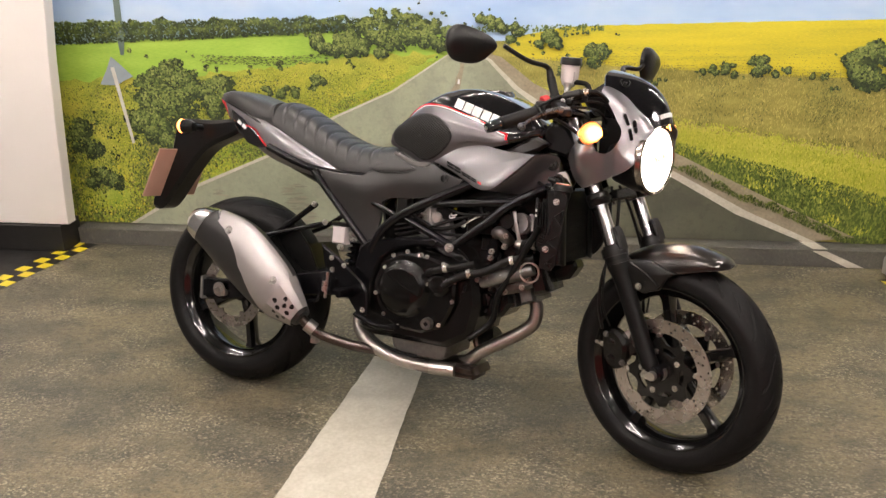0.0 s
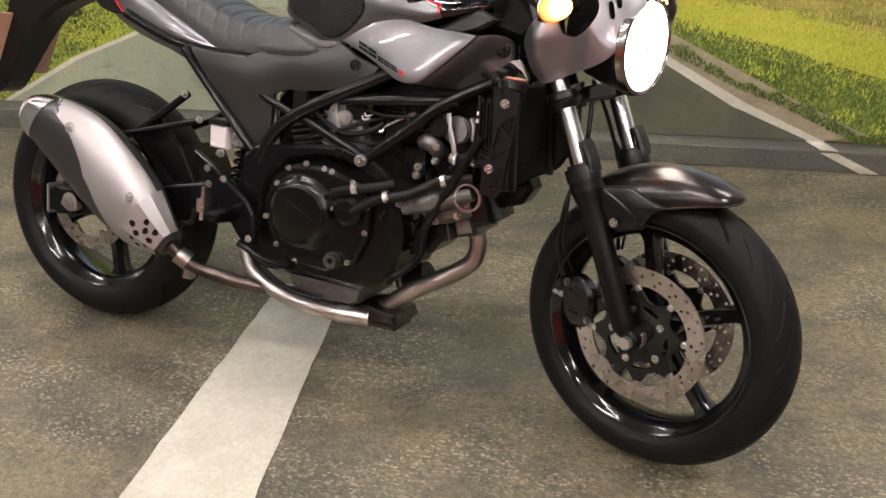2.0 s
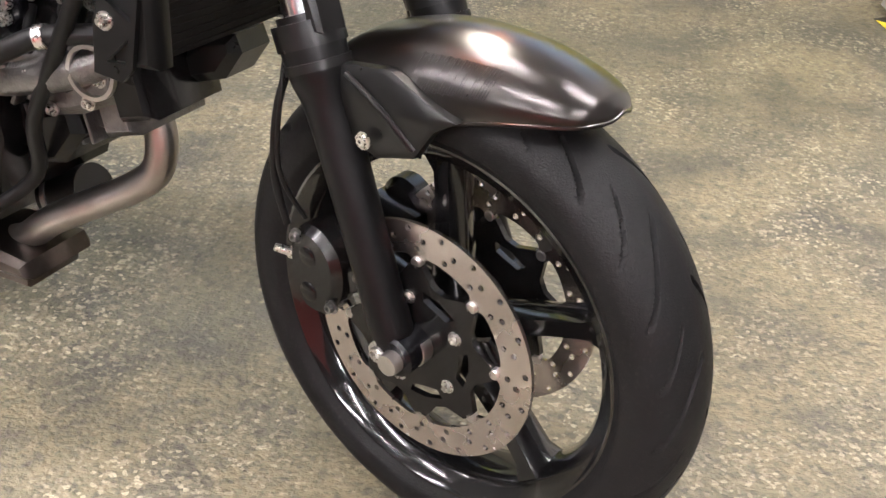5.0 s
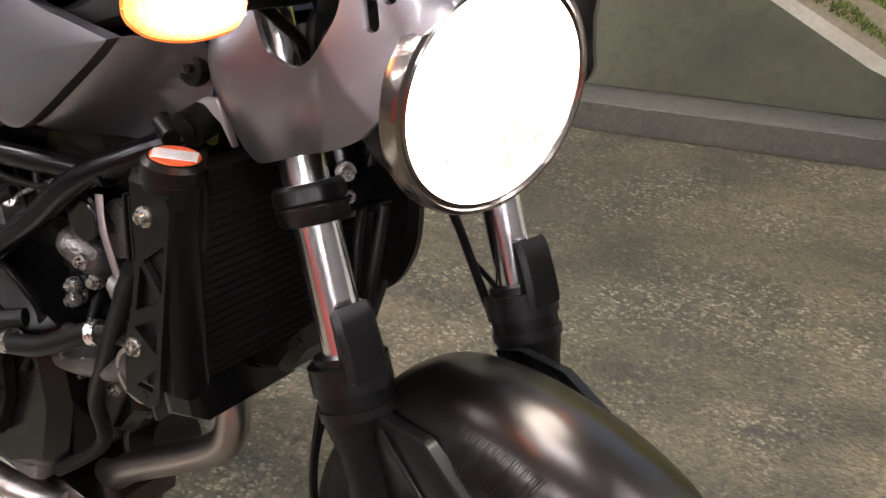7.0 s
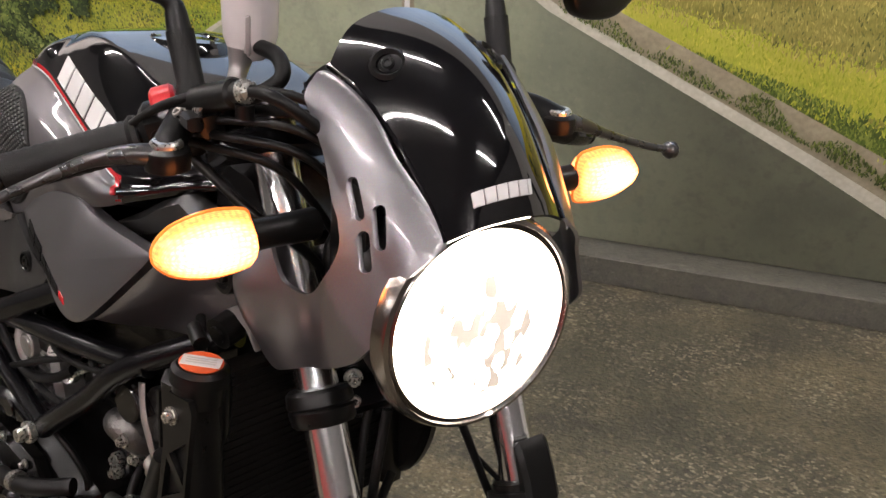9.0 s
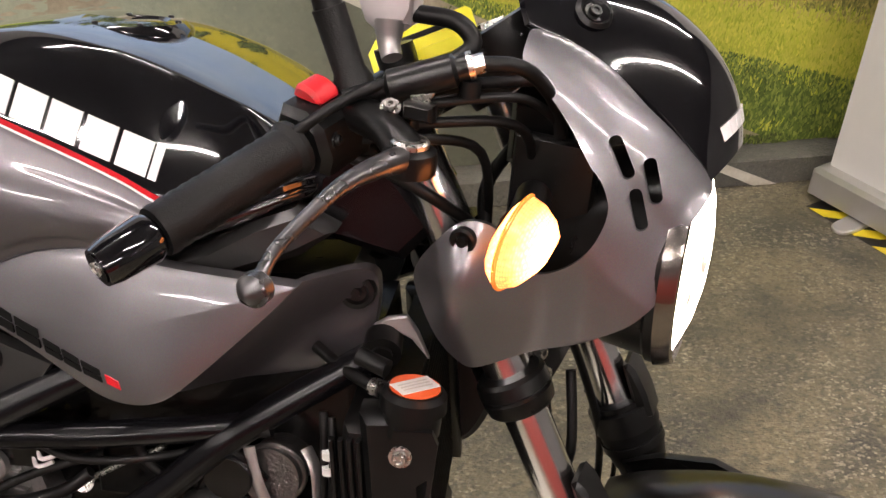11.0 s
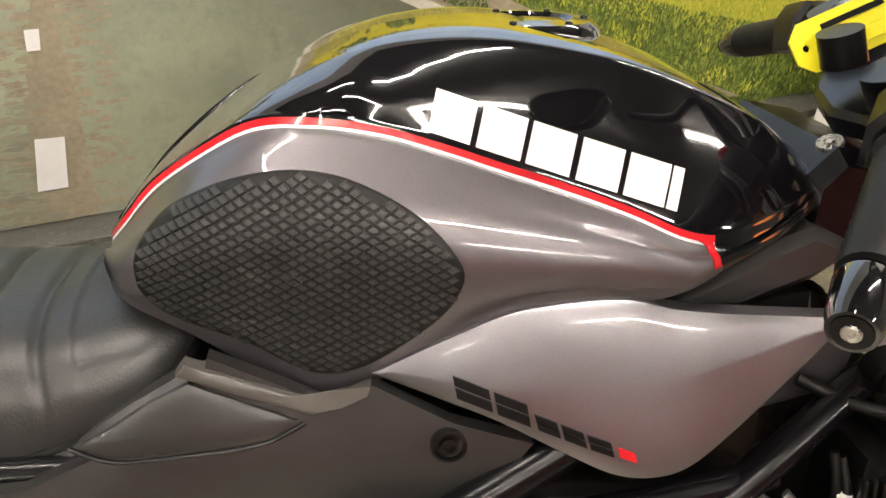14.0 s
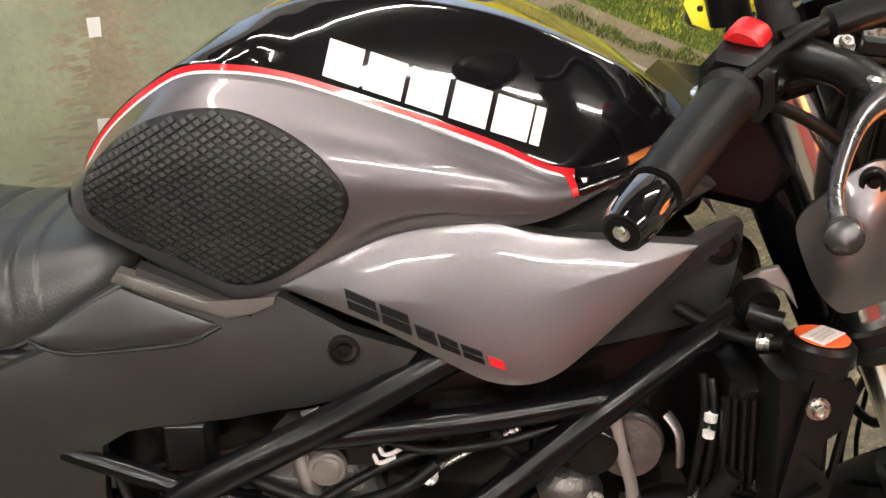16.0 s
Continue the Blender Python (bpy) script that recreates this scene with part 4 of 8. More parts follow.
# roll-up banner
BAN = Matrix.Translation((2.18, 1.53, 0)) @ pose(0, 0, 0, 0, 0, -57)
banner = thing("roll_up_banner", BAN, "white roll-up banner with black print in a silver floor stand", "banner")
part("base", join(prism([(0.0, 0.012), (0.82, 0.012), (0.82, 0.085), (0.81, 0.095), (0.01, 0.095), (0.0, 0.085)], -0.05, 0.05, 0.012)), ALU, banner, "silver cassette base")
for u in (0.16, 0.7):
    part("foot", moved(prism(smooth_line([(-0.022, -0.11), (0.022, -0.11), (0.028, 0), (0.022, 0.11), (-0.022, 0.11), (-0.028, 0)], 5, True), 0, 0.012, 0.003), Matrix.Translation((u, 0, 0)) @ pose(0, 0, 0, 90, 0, 0) @ pose(0, 0, 0, 0, 0, 0)), ALU, banner, "flat swivel foot")
part("sheet", box(0.415, 0, 1.08, 0.79, 0.004, 1.98, 0.001), BANNER, banner, "white printed sheet")
part("rail", tube([(0.0, 0, 2.08), (0.82, 0, 2.08)], 0.012, 10, 1), ALU, banner)
part("pole", tube([(0.41, 0.04, 0.05), (0.41, 0.02, 2.08)], 0.012, 10, 1), ALU, banner)
for k, (u, w) in enumerate([(0.14, 0.05), (0.2, 0.02), (0.23, 0.05), (0.29, 0.045), (0.345, 0.05), (0.41, 0.05), (0.47, 0.05)]):
    part("logo_shape", box(u + w / 2, -0.0035, 0.40, w * 0.8, 0.002, 0.055, 0.0005), BANNER_INK, banner, "black logo shape")
for k in range(2):
    part("print_bar", box(0.32, -0.0035, 0.325 - 0.022 * k, 0.36, 0.002, 0.007, 0.0005), ALU, banner, "grey bar of small print")
part("logo_mark", prism(smooth_line([(0.3, 0.56), (0.36, 0.6), (0.42, 0.75), (0.5, 0.85), (0.44, 1.0), (0.36, 0.9), (0.3, 0.74)], 4, True), -0.004, -0.0025, 0.0004), BANNER_INK, banner, "black logo shape")


# ---- the motorcycle ----
bike = thing("motorcycle", BIKE, "silver and black motorcycle leaning on its side stand, headlamp lit", "motorcycle")


MID = 0.05  # the middle plane's shift for each metre of height


def bpart(name, g, mats, label="", slots=None, sharp=38):
    return part(name, g, mats, bike, label, None, slots, sharp)


def fpart(name, g, mats, label="", slots=None, sharp=38):
    """A part of the steered front end, drawn in the front wheel's own frame."""
    return part(name, g, mats, bike, label, STEER, slots, sharp)


def both(name, g, mats, label="", maker=None):
    (maker or bpart)(name, g, mats, label)
    return (maker or bpart)(name, mirrored(g, MID), mats, label)


# -- wheels --
def tyre_g(R, w, drop, seat, n=420, m=44, grooves=0, lean=1.0):
    prof = [(-1.0 + 2.0 * k / m) for k in range(m + 1)]
    rows = []
    for i in range(n):
        a = 2 * math.pi * i / n
        row = [(seat, -w * 0.72), (seat + 0.012, -w * 0.93), (R - drop - 0.012, -w * 1.0)]
        for b in prof:
            r = R - drop * (1 - math.sqrt(max(0, 1 - 0.97 * b * b)))
            if grooves and 0.1 < abs(b) < 0.9:
                s = 0.5 if b > 0 else 0.0
                ph = (a * grooves / (2 * math.pi) + s + lean * (0.75 * abs(b) ** 0.7 - 0.1 * math.sin(5 * abs(b)))) % 1.0
                wd = 0.038 * (1.0 - 0.3 * abs(b))
                d = min(ph, 1 - ph)
                if d < wd:
                    r -= 0.0075 * min(1, (wd - d) / wd * 5) * min(1, (0.9 - abs(b)) / 0.12, (abs(b) - 0.1) / 0.08)
                ph2 = (ph + 0.5) % 1.0
                d2 = min(ph2, 1 - ph2)
                if abs(b) > 0.4 and d2 < wd * 0.7:
                    r -= 0.007 * min(1, (wd * 0.7 - d2) / wd * 5) * min(1, (0.9 - abs(b)) / 0.12, (abs(b) - 0.4) / 0.1)
            row.append((r, b * w))
        row += [(R - drop - 0.012, w * 1.0), (seat + 0.012, w * 0.93), (seat, w * 0.72)]
        rows.append([(r * math.cos(a), y, r * math.sin(a)) for r, y in row])
    rows.append(rows[0])
    return grid(rows)


def rim_g(w):
    k = w
    return lathe([(0.2285, -k), (0.2235, -k), (0.218, -k + 0.006), (0.207, -k + 0.012), (0.199, -k + 0.03), (0.197, 0), (0.199, k - 0.03), (0.207, k - 0.012),
                  (0.218, k - 0.006), (0.2235, k), (0.2285, k), (0.227, k - 0.006), (0.215, k - 0.02), (0.212, 0), (0.215, -k + 0.02), (0.227, -k + 0.006)], 96, closed=True)


def add_spokes(wheel, spokes, start, sw=0.036):
    part("hub", lathe([(0.012, -0.052), (0.034, -0.052), (0.04, -0.045), (0.042, -0.02), (0.05, 0), (0.042, 0.02), (0.04, 0.045), (0.034, 0.052), (0.012, 0.052)], 40), RIM_BLACK, wheel)
    for i in range(spokes):
        a = start + 2 * math.pi * i / spokes
        secs = []
        for r, wd, th in ((0.03, 0.05, 0.03), (0.08, sw * 1.05, 0.026), (0.14, sw * 0.9, 0.022), (0.185, sw * 0.95, 0.024), (0.203, sw * 1.5, 0.03)):
            e = 0.3
            pr = [(-wd / 2, -th * e), (-wd / 2 * 0.55, -th), (wd / 2 * 0.55, -th), (wd / 2, -th * e), (wd / 2, th * e), (wd / 2 * 0.55, th), (-wd / 2 * 0.55, th), (-wd / 2, th * e)]
            secs.append([(r * math.cos(a) - u * math.sin(a), y, r * math.sin(a) + u * math.cos(a)) for u, y in pr])
        part("spoke", grid(secs, closed=True), RIM_BLACK, wheel)


def disc_g(ro, ri, y, holes_rows, waves, t=0.0045, start=0.0):
    inner = []
    for k in range(120):
        a = 2 * math.pi * k / 120
        lug = max(0, math.cos(waves * (a - start))) ** 6
        inner.append(((ri - 0.012 * lug) * math.cos(a), (ri - 0.012 * lug) * math.sin(a)))
    holes = [inner]
    rows = 40
    for k in range(rows):
        a = start + 2 * math.pi * k / rows
        for j, fr in enumerate(holes_rows):
            r = ri + (ro - ri) * fr
            aa = a + (0.04 * j) + (0.05 if k % 2 else 0)
            if (k + j) % 2 == 0:
                holes.append(ring2(0.0038, 8, (r * math.cos(aa), r * math.sin(aa))))
    return holed(ring2(ro, 120), holes, y - t / 2, y + t / 2)


front_wheel = fpart("front_wheel", rim_g(0.048), RIM_BLACK, "gloss black five-spoke cast wheel")
add_spokes(front_wheel, 5, radians(-42))
part("tyre", tyre_g(0.300, 0.06, 0.048, 0.222, 940, 76, 13), RUBBER, front_wheel, "black grooved front tyre")
for s, lab in ((-1, "drilled steel brake disc glowing red in reflected light"), (1, "drilled steel brake disc")):
    y = s * 0.066
    dk = part("brake_disc", disc_g(0.145, 0.108, y, (0.2, 0.5, 0.8), 8, start=0.2), DISC, front_wheel, "drilled steel brake disc")
    carrier = []
    for k in range(8):
        a0 = 0.2 + 2 * math.pi * k / 8
        carrier += [(0.098 * math.cos(a0 - 0.09), 0.098 * math.sin(a0 - 0.09)), (0.098 * math.cos(a0 + 0.09), 0.098 * math.sin(a0 + 0.09)),
                    (0.08 * math.cos(a0 + 0.3), 0.08 * math.sin(a0 + 0.3)), (0.08 * math.cos(a0 + 0.5), 0.08 * math.sin(a0 + 0.5))]
    slots_ = []
    for k in range(5):
        a0 = 0.675 + 0.63 + 2 * math.pi * k / 5
        slots_.append([(r * math.cos(a0 + da), r * math.sin(a0 + da)) for r, da in ((0.058, -0.3), (0.07, -0.34), (0.07, 0), (0.07, 0.34), (0.058, 0.3), (0.055, 0))])
    part("disc_carrier", holed(carrier, [ring2(0.022, 24)] + slots_, y - s * 0.002, y + s * 0.006), ENGINE_BLACK, front_wheel, "black disc carrier")
    for k in range(5):
        a = 0.675 + 2 * math.pi * k / 5
        part("disc_bolt", bolt_g((0.0575 * math.cos(a), y + s * 0.007, 0.0575 * math.sin(a)), 0.0055, 0.005, (0, s, 0)), BOLT, front_wheel)
    for k in range(8):
        a = 0.2 + 2 * math.pi * k / 8
        part("disc_button", disc_y(0.0065, y + s * 0.006, y - s * 0.004, 16, (0.1 * math.cos(a), 0.1 * math.sin(a))), STEEL, front_wheel)
part("axle", lathe([(0.0001, -0.125), (0.012, -0.125), (0.013, -0.12), (0.013, 0.12), (0.0001, 0.12)], 20), STEEL, front_wheel)
part("wheel_spacer", lathe([(0.02, -0.09), (0.022, -0.088), (0.022, -0.05), (0.02, -0.05)], 24), STEEL, front_wheel)

RC = Matrix.Translation((0.0, 0, 0.312))
rear_wheel = part("rear_wheel", rim_g(0.066), RIM_BLACK, bike, "gloss black five-spoke cast wheel", RC)
add_spokes(rear_wheel, 5, radians(-80), 0.034)
part("tyre", tyre_g(0.312, 0.08, 0.055, 0.222, 560, 60, 12, -1.0), RUBBER, rear_wheel, "black grooved rear tyre")
part("brake_disc", disc_g(0.12, 0.085, -0.085, (0.25, 0.55, 0.8), 6), DISC, rear_wheel, "drilled steel brake disc")
part("sprocket", disc_y(0.1, 0.085, 0.092, 48), ENGINE_BLACK, rear_wheel)
part("axle", lathe([(0.0001, -0.14), (0.011, -0.14), (0.012, -0.135), (0.012, 0.14), (0.0001, 0.14)], 20), STEEL, rear_wheel)

# -- swingarm and rear end --
sw_out = [(-0.085, 0.35), (-0.085, 0.285), (-0.07, 0.278), (0.02, 0.29), (0.2, 0.33), (0.42, 0.365), (0.47, 0.36), (0.5, 0.40), (0.47, 0.445), (0.42, 0.45), (0.2, 0.395), (0.02, 0.355)]
swing = both("swingarm", prism(sw_out, -0.125, -0.095, 0.006), FRAME_BLACK, "black steel swingarm")
bpart("swingarm_cross", box(0.37, 0, 0.40, 0.1, 0.2, 0.06, 0.01), FRAME_BLACK)
bpart("chain_adjuster", join(prism([(-0.097, 0.352), (-0.097, 0.283), (-0.088, 0.278), (-0.088, 0.357)], -0.135, -0.09, 0.002)), SHIELD, "bare aluminium adjuster plate")
bpart("axle_block", box(-0.04, -0.132, 0.318, 0.085, 0.012, 0.055, 0.004), FRAME_BLACK)
bpart("axle_nut", join(moved(lathe([(0.0001, 0), (0.0095, 0), (0.01, -0.0024), (0.017, -0.0024), (0.017, 0.012), (0.0001, 0.012)], 6), Matrix.Translation((-0.014, -0.146, 0.322))), bolt_g((-0.014, -0.147, 0.322), 0.009, 0.012)), STEEL, "axle nut")
bpart("axle_washer", disc_y(0.024, -0.137, -0.141, 28, (-0.014, 0.322)), STEEL)
bpart("brake_caliper", join(box(0.06, -0.10, 0.395, 0.09, 0.05, 0.055, 0.01), box(0.1, -0.11, 0.41, 0.05, 0.03, 0.03, 0.008)), ENGINE_BLACK, "black rear brake caliper")
hug = [[(0.312 * 1.06 * math.cos(a), y, 0.312 + 0.312 * (1.06 + 0.04 * (1 - (y / 0.09) ** 2)) * math.sin(a)) for y in np.linspace(-0.09, 0.09, 9)] for a in np.linspace(radians(8), radians(34), 10)]
bpart("wheel_hugger", join(grid(hug), prism([(0.17, 0.52), (0.2, 0.57), (0.225, 0.58), (0.3, 0.5), (0.34, 0.42), (0.28, 0.42)], -0.1, -0.09, 0.003)), PLASTIC_DK, "black plastic hugger over the rear tyre")
bpart("shock", join(tube([(0.40, 0, 0.36), (0.44, 0, 0.62)], 0.022, 16, 1), *[moved(lathe([(0.034, -0.004), (0.038, 0), (0.034, 0.004)], 20), Matrix.Translation((0.405 + 0.0035 * k, 0, 0.40 + 0.02 * k)) @ pose(0, 0, 0, 90, 0, 0)) for k in range(10)]), FRAME_BLACK, "rear shock absorber")
both("exhaust_hanger", tube([(0.11, -0.1, 0.50), (0.2, -0.115, 0.545), (0.325, -0.115, 0.64)], 0.009, 10), FRAME_BLACK, "black hanger tube")
bpart("hanger_strut", tube([(0.15, -0.125, 0.52), (0.25, -0.125, 0.55), (0.37, -0.12, 0.585)], 0.008, 10), FRAME_BLACK, "black hanger tube")
for p in ((0.325, -0.128, 0.64), (0.37, -0.13, 0.588), (0.12, -0.115, 0.5)):
    bpart("bolt", bolt_g(p, 0.006, 0.007), BOLT)

# -- tail --
tail_top = [(-0.092, 0.950), (0.024, 0.910), (0.183, 0.834), (0.356, 0.760), (0.446, 0.730)]
tail_low = [(0.418, 0.721), (0.276, 0.723), (0.101, 0.763), (-0.015, 0.826), (-0.099, 0.884), (-0.137, 0.943)]
tail_o = list(map(tuple, smooth_line(tail_top, 5))) + list(map(tuple, smooth_line(tail_low, 5)))


def tail_y(x, z):
    return -(0.017 + 0.052 * min(1, max(0, (x + 0.13) / 0.4)))


for s in (1, -1):
    g = shell(tail_o, tail_y, 0.018, 0.003, -1, (0.108, 0.808), (1.0, 0.97, 0.9, 0.75, 0.5, 0.2))
    bpart("tail_panel", g if s == 1 else mirrored(g, MID), SILVER, "silver painted tail panel")
    ins = [(x - 0.032, z - 0.012) for x, z in ((-0.048, 0.922), (0.02, 0.89), (0.085, 0.845), (0.134, 0.808), (0.085, 0.806), (0.04, 0.815), (-0.01, 0.85), (-0.038, 0.89))]
    gi = shell(ins, lambda x, z: tail_y(x, z) - 0.0175, 0.004, 0.002, -1)
    ip = bpart("tail_insert", gi if s == 1 else mirrored(gi, MID), BLACK_GLOSS, "gloss black insert with red line")
    dl = tube([(x - 0.032, tail_y(x - 0.032, z) - 0.0235, z - 0.012) for x, z in ((0.03, 0.873), (0.07, 0.862), (0.1, 0.83), (0.122, 0.812))], 0.0022, 6)
    part("red_line", dl if s == 1 else mirrored(dl, MID), RED_PAINT, ip)
    for k in range(2):
        x0 = -0.032 + 0.022 * k
        z0 = 0.87 - 0.012 * k
        y0 = tail_y(x0, 0.87) - 0.0225
        lg = prism([(x0 - 0.012, z0), (x0 + 0.003, z0 - 0.01), (x0 + 0.008, z0 - 0.002), (x0 - 0.006, z0 + 0.009)], y0, y0 - 0.003, 0.0004)
        part("logo_shape", lg if s == 1 else mirrored(lg, MID), WHITE_PAINT, ip)
bpart("tail_core", prism([(-0.13, 0.935), (-0.03, 0.915), (0.27, 0.79), (0.43, 0.722), (0.27, 0.69), (0.09, 0.757), (-0.09, 0.868)], -0.015, 0.10, 0.01), PLASTIC_DK, "black undertray")
bpart("tail_lamp", shell([(-0.142, 0.943), (-0.118, 0.953), (-0.083, 0.893), (-0.096, 0.873)], lambda x, z: -0.008, 0.02, 0.004), RED_LENS, "red tail lamp lens")
hold = smooth_line([(-0.06, 0.878), (-0.16, 0.868), (-0.30, 0.862), (-0.32, 0.815), (-0.335, 0.745), (-0.385, 0.63), (-0.408, 0.57), (-0.395, 0.545), (-0.345, 0.56), (-0.25, 0.69), (-0.17, 0.775), (-0.05, 0.835)], 4, True)
bpart("mudguard", prism(hold, -0.045, 0.045, 0.012), PLASTIC_DK, "black plastic rear mudguard")
plate = bpart("number_plate", moved(box(0, 0, 0, 0.006, 0.26, 0.18, 0.002), Matrix.Translation((-0.335, 0.0, 0.675)) @ pose(0, 0, 0, 0, 22, 0)), PLATE_BACK, "number plate seen from behind, the rear lamp's tint painted in")
for s in (-1, 1):
    ind = bpart("rear_indicator", tube([(-0.20, 0.04 * s, 0.84), (-0.195, 0.1 * s, 0.842)], 0.011, 10, 1), PLASTIC_DK, "black rear indicator")
    part("body", moved(lathe([(0.0001, -0.035), (0.014, -0.033), (0.022, -0.015), (0.024, 0.01)], 20), Matrix.Translation((-0.195, 0.125 * s, 0.842)) @ pose(0, 0, 0, 0, 0, 90 if s < 0 else 90)), PLASTIC_DK, ind)
    part("lens", moved(lathe([(0.024, 0.01), (0.023, 0.02), (0.014, 0.03), (0.0001, 0.032)], 20), Matrix.Translation((-0.195, 0.125 * s, 0.842)) @ pose(0, 0, 0, 0, 0, 90)), AMBER, ind, "lit amber lens")

# -- seat --
ST = [(-0.14, .965, .942, .060), (-0.10, .973, .930, .080), (-0.04, .967, .910, .092), (0.02, .952, .885, .098), (0.07, .939, .862, .100), (0.092, .945, .852, .102), (0.13, .945, .834, .104),
      (0.18, .927, .808, .107), (0.24, .898, .782, .111), (0.30, .866, .760, .117), (0.36, .842, .744, .124), (0.41, .830, .738, .128), (0.46, .828, .743, .128), (0.505, .833, .757, .125), (0.545, .838, .776, .116), (0.572, .838, .796, .098), (0.588, .831, .815, .070)]
SY = 0.045
sx = smooth_line(ST, 22)
rows = []
for x, zt, zl, hw in sx:
    row = []
    for k in range(45):
        b = -1 + 2 * k / 44
        q = abs(b)
        y = hw * math.copysign(math.sin(min(1.0, q * 1.06) * math.pi / 2) ** 0.9, b)
        z = zt - (zt - zl) * q ** (2.6 if x > 0.1 else 4.0)
        # stitched ribs, bowed forward at the sides, end in a seam above the edge
        xr = x - 0.022 * q * q
        if 0.118 < xr < 0.495:
            ph = (0.471 - xr) / 0.0425
            gap = abs(ph - round(ph)) * 0.0425
            inside = max(0.0, min(1.0, (0.86 - q) / 0.04))
            z -= inside * (0.0055 * math.exp(-(gap / 0.0042) ** 2) - 0.0025)
            z -= 0.003 * math.exp(-((q - 0.87) / 0.025) ** 2)
        row.append((x, SY + y, z))
    rows.append(row)
seat = bpart("seat", grid(rows), SEAT_VINYL, "ribbed black vinyl seat", sharp=60)
for s in (1, -1):
    part("seat_piping", tube([(x, SY - s * hw, zl + 0.002) for x, zt, zl, hw in ST], 0.004, 8), PLASTIC_DK, seat, "black seat edge piping")
bpart("seat_base", prism([(-0.12, 0.935), (0.05, 0.87), (0.3, 0.77), (0.42, 0.742), (0.55, 0.785), (0.57, 0.80), (0.5, 0.81), (0.3, 0.82), (0.0, 0.92)], -0.02, 0.11, 0.01), PLASTIC_DK, "black seat base")
bpart("seat_skirt", prism([(0.22, 0.79), (0.33, 0.735), (0.45, 0.72), (0.53, 0.735), (0.55, 0.785), (0.44, 0.765), (0.34, 0.775)], -0.062, 0.152, 0.012), PLASTIC_DK, "black skirt under the seat")

# -- fuel tank: x, top, stripe y, stripe z, widest y, widest z, lower y, lower z --
TK = [(0.515, .868, .006, .866, .022, .862, .026, .852), (0.53, .890, .016, .885, .042, .868, .045, .845), (0.555, .918, .022, .915, .060, .880, .056, .838), (0.593, .950, .034, .946, .076, .892, .068, .822),
      (0.631, .978, .042, .968, .086, .898, .076, .800), (0.671, 1.003, .050, .973, .094, .900, .084, .782), (0.714, 1.020, .058, .969, .100, .898, .090, .800), (0.755, 1.028, .067, .959, .106, .897, .097, .826),
      (0.796, 1.030, .076, .947, .111, .895, .103, .850), (0.837, 1.026, .085, .935, .115, .893, .109, .861), (0.878, 1.018, .093, .921, .117, .890, .112, .860), (0.915, 1.006, .100, .906, .116, .884, .113, .868),
      (0.945, .993, .098, .902, .106, .889, .104, .879), (0.98, .975, .086, .908, .093, .899, .090, .891), (1.015, .950, .064, .916, .070, .909, .067, .903), (1.045, .930, .033, .916, .037, .911, .035, .906)]
tk = smooth_line(TK, 6)
YC = 0.05


def tank_row(x, zt, ys, zs, yw, zw, yl, zl, s):
    h = zt - zs
    # behind the shoulder the section is round; before it a crease parts the top from a flat flank
    w = min(1.0, max(0.0, (x - 0.688) / 0.03))
    w = w * w * (3 - 2 * w)
    ctrl = [(ys * (a0 + (a1 - a0) * w), zt - h * (d0 + (d1 - d0) * w)) for (a0, d0), (a1, d1) in
            zip(((0, 0), (0.35, 0.02), (0.52, 0.05), (0.68, 0.10), (0.9, 0.36), (0.985, 0.72)), ((0, 0), (0.35, 0.025), (0.53, 0.06), (0.61, 0.125), (0.82, 0.50), (0.94, 0.79)))]
    a = smooth_line(ctrl + [(ys, zs + 0.0045)], 3)
    b = np.array([(ys + 0.0005, zs + 0.0025), (ys + 0.001, zs - 0.0025), (ys + 0.0015, zs - 0.0045)])
    c = smooth_line([(ys + 0.002, zs - 0.006), (ys + (yw - ys) * 0.4, zs - 0.006 - (zs - zw) * 0.24), (ys + (yw - ys) * 0.78, zw + (zs - zw) * 0.4), (yw, zw), (yw - (yw - yl) * 0.3, zl + (zw - zl) * 0.45), (yl, zl + 0.012), (yl - 0.004, zl)], 4)
    rowp = list(a) + list(b) + list(c)
    return [(x, (YC - s * (p[0] + YC * min(1, p[0] / 0.05))) if s == 1 else (YC + p[0] + YC * min(1, p[0] / 0.05)), p[1]) for p in rowp], len(a)


tank = None
for s in (1, -1):
    rows, na = [], 0
    for t in tk:
        r, na = tank_row(*t, s)
        rows.append(r)
    n = len(rows[0])
    slots_ = []
    for i in range(len(rows) - 1):
        x = rows[i][0][0]
        for j in range(n - 1):
            front = x > 0.936 - max(0, (rows[i][j][2] - 0.88)) * 0.2
            if front:
                slots_.append(0)
            elif j < na:
                slots_.append(0)
            elif j < na + 1:
                slots_.append(1)
            elif j < na + 2:
                slots_.append(2)
            else:
                slots_.append(3)
    if s == 1:
        TANK_ROWS = np.array(rows)
        tank = bpart("fuel_tank", grid(rows), [BLACK_GLOSS, RED_PAINT, WHITE_PAINT, GREY_PAINT], "gloss black and grey fuel tank with red pinstripe", slots_, 50)
    else:
        part("tank_half", grid(rows), [BLACK_GLOSS, RED_PAINT, WHITE_PAINT, GREY_PAINT], tank, "", None, slots_, 50)



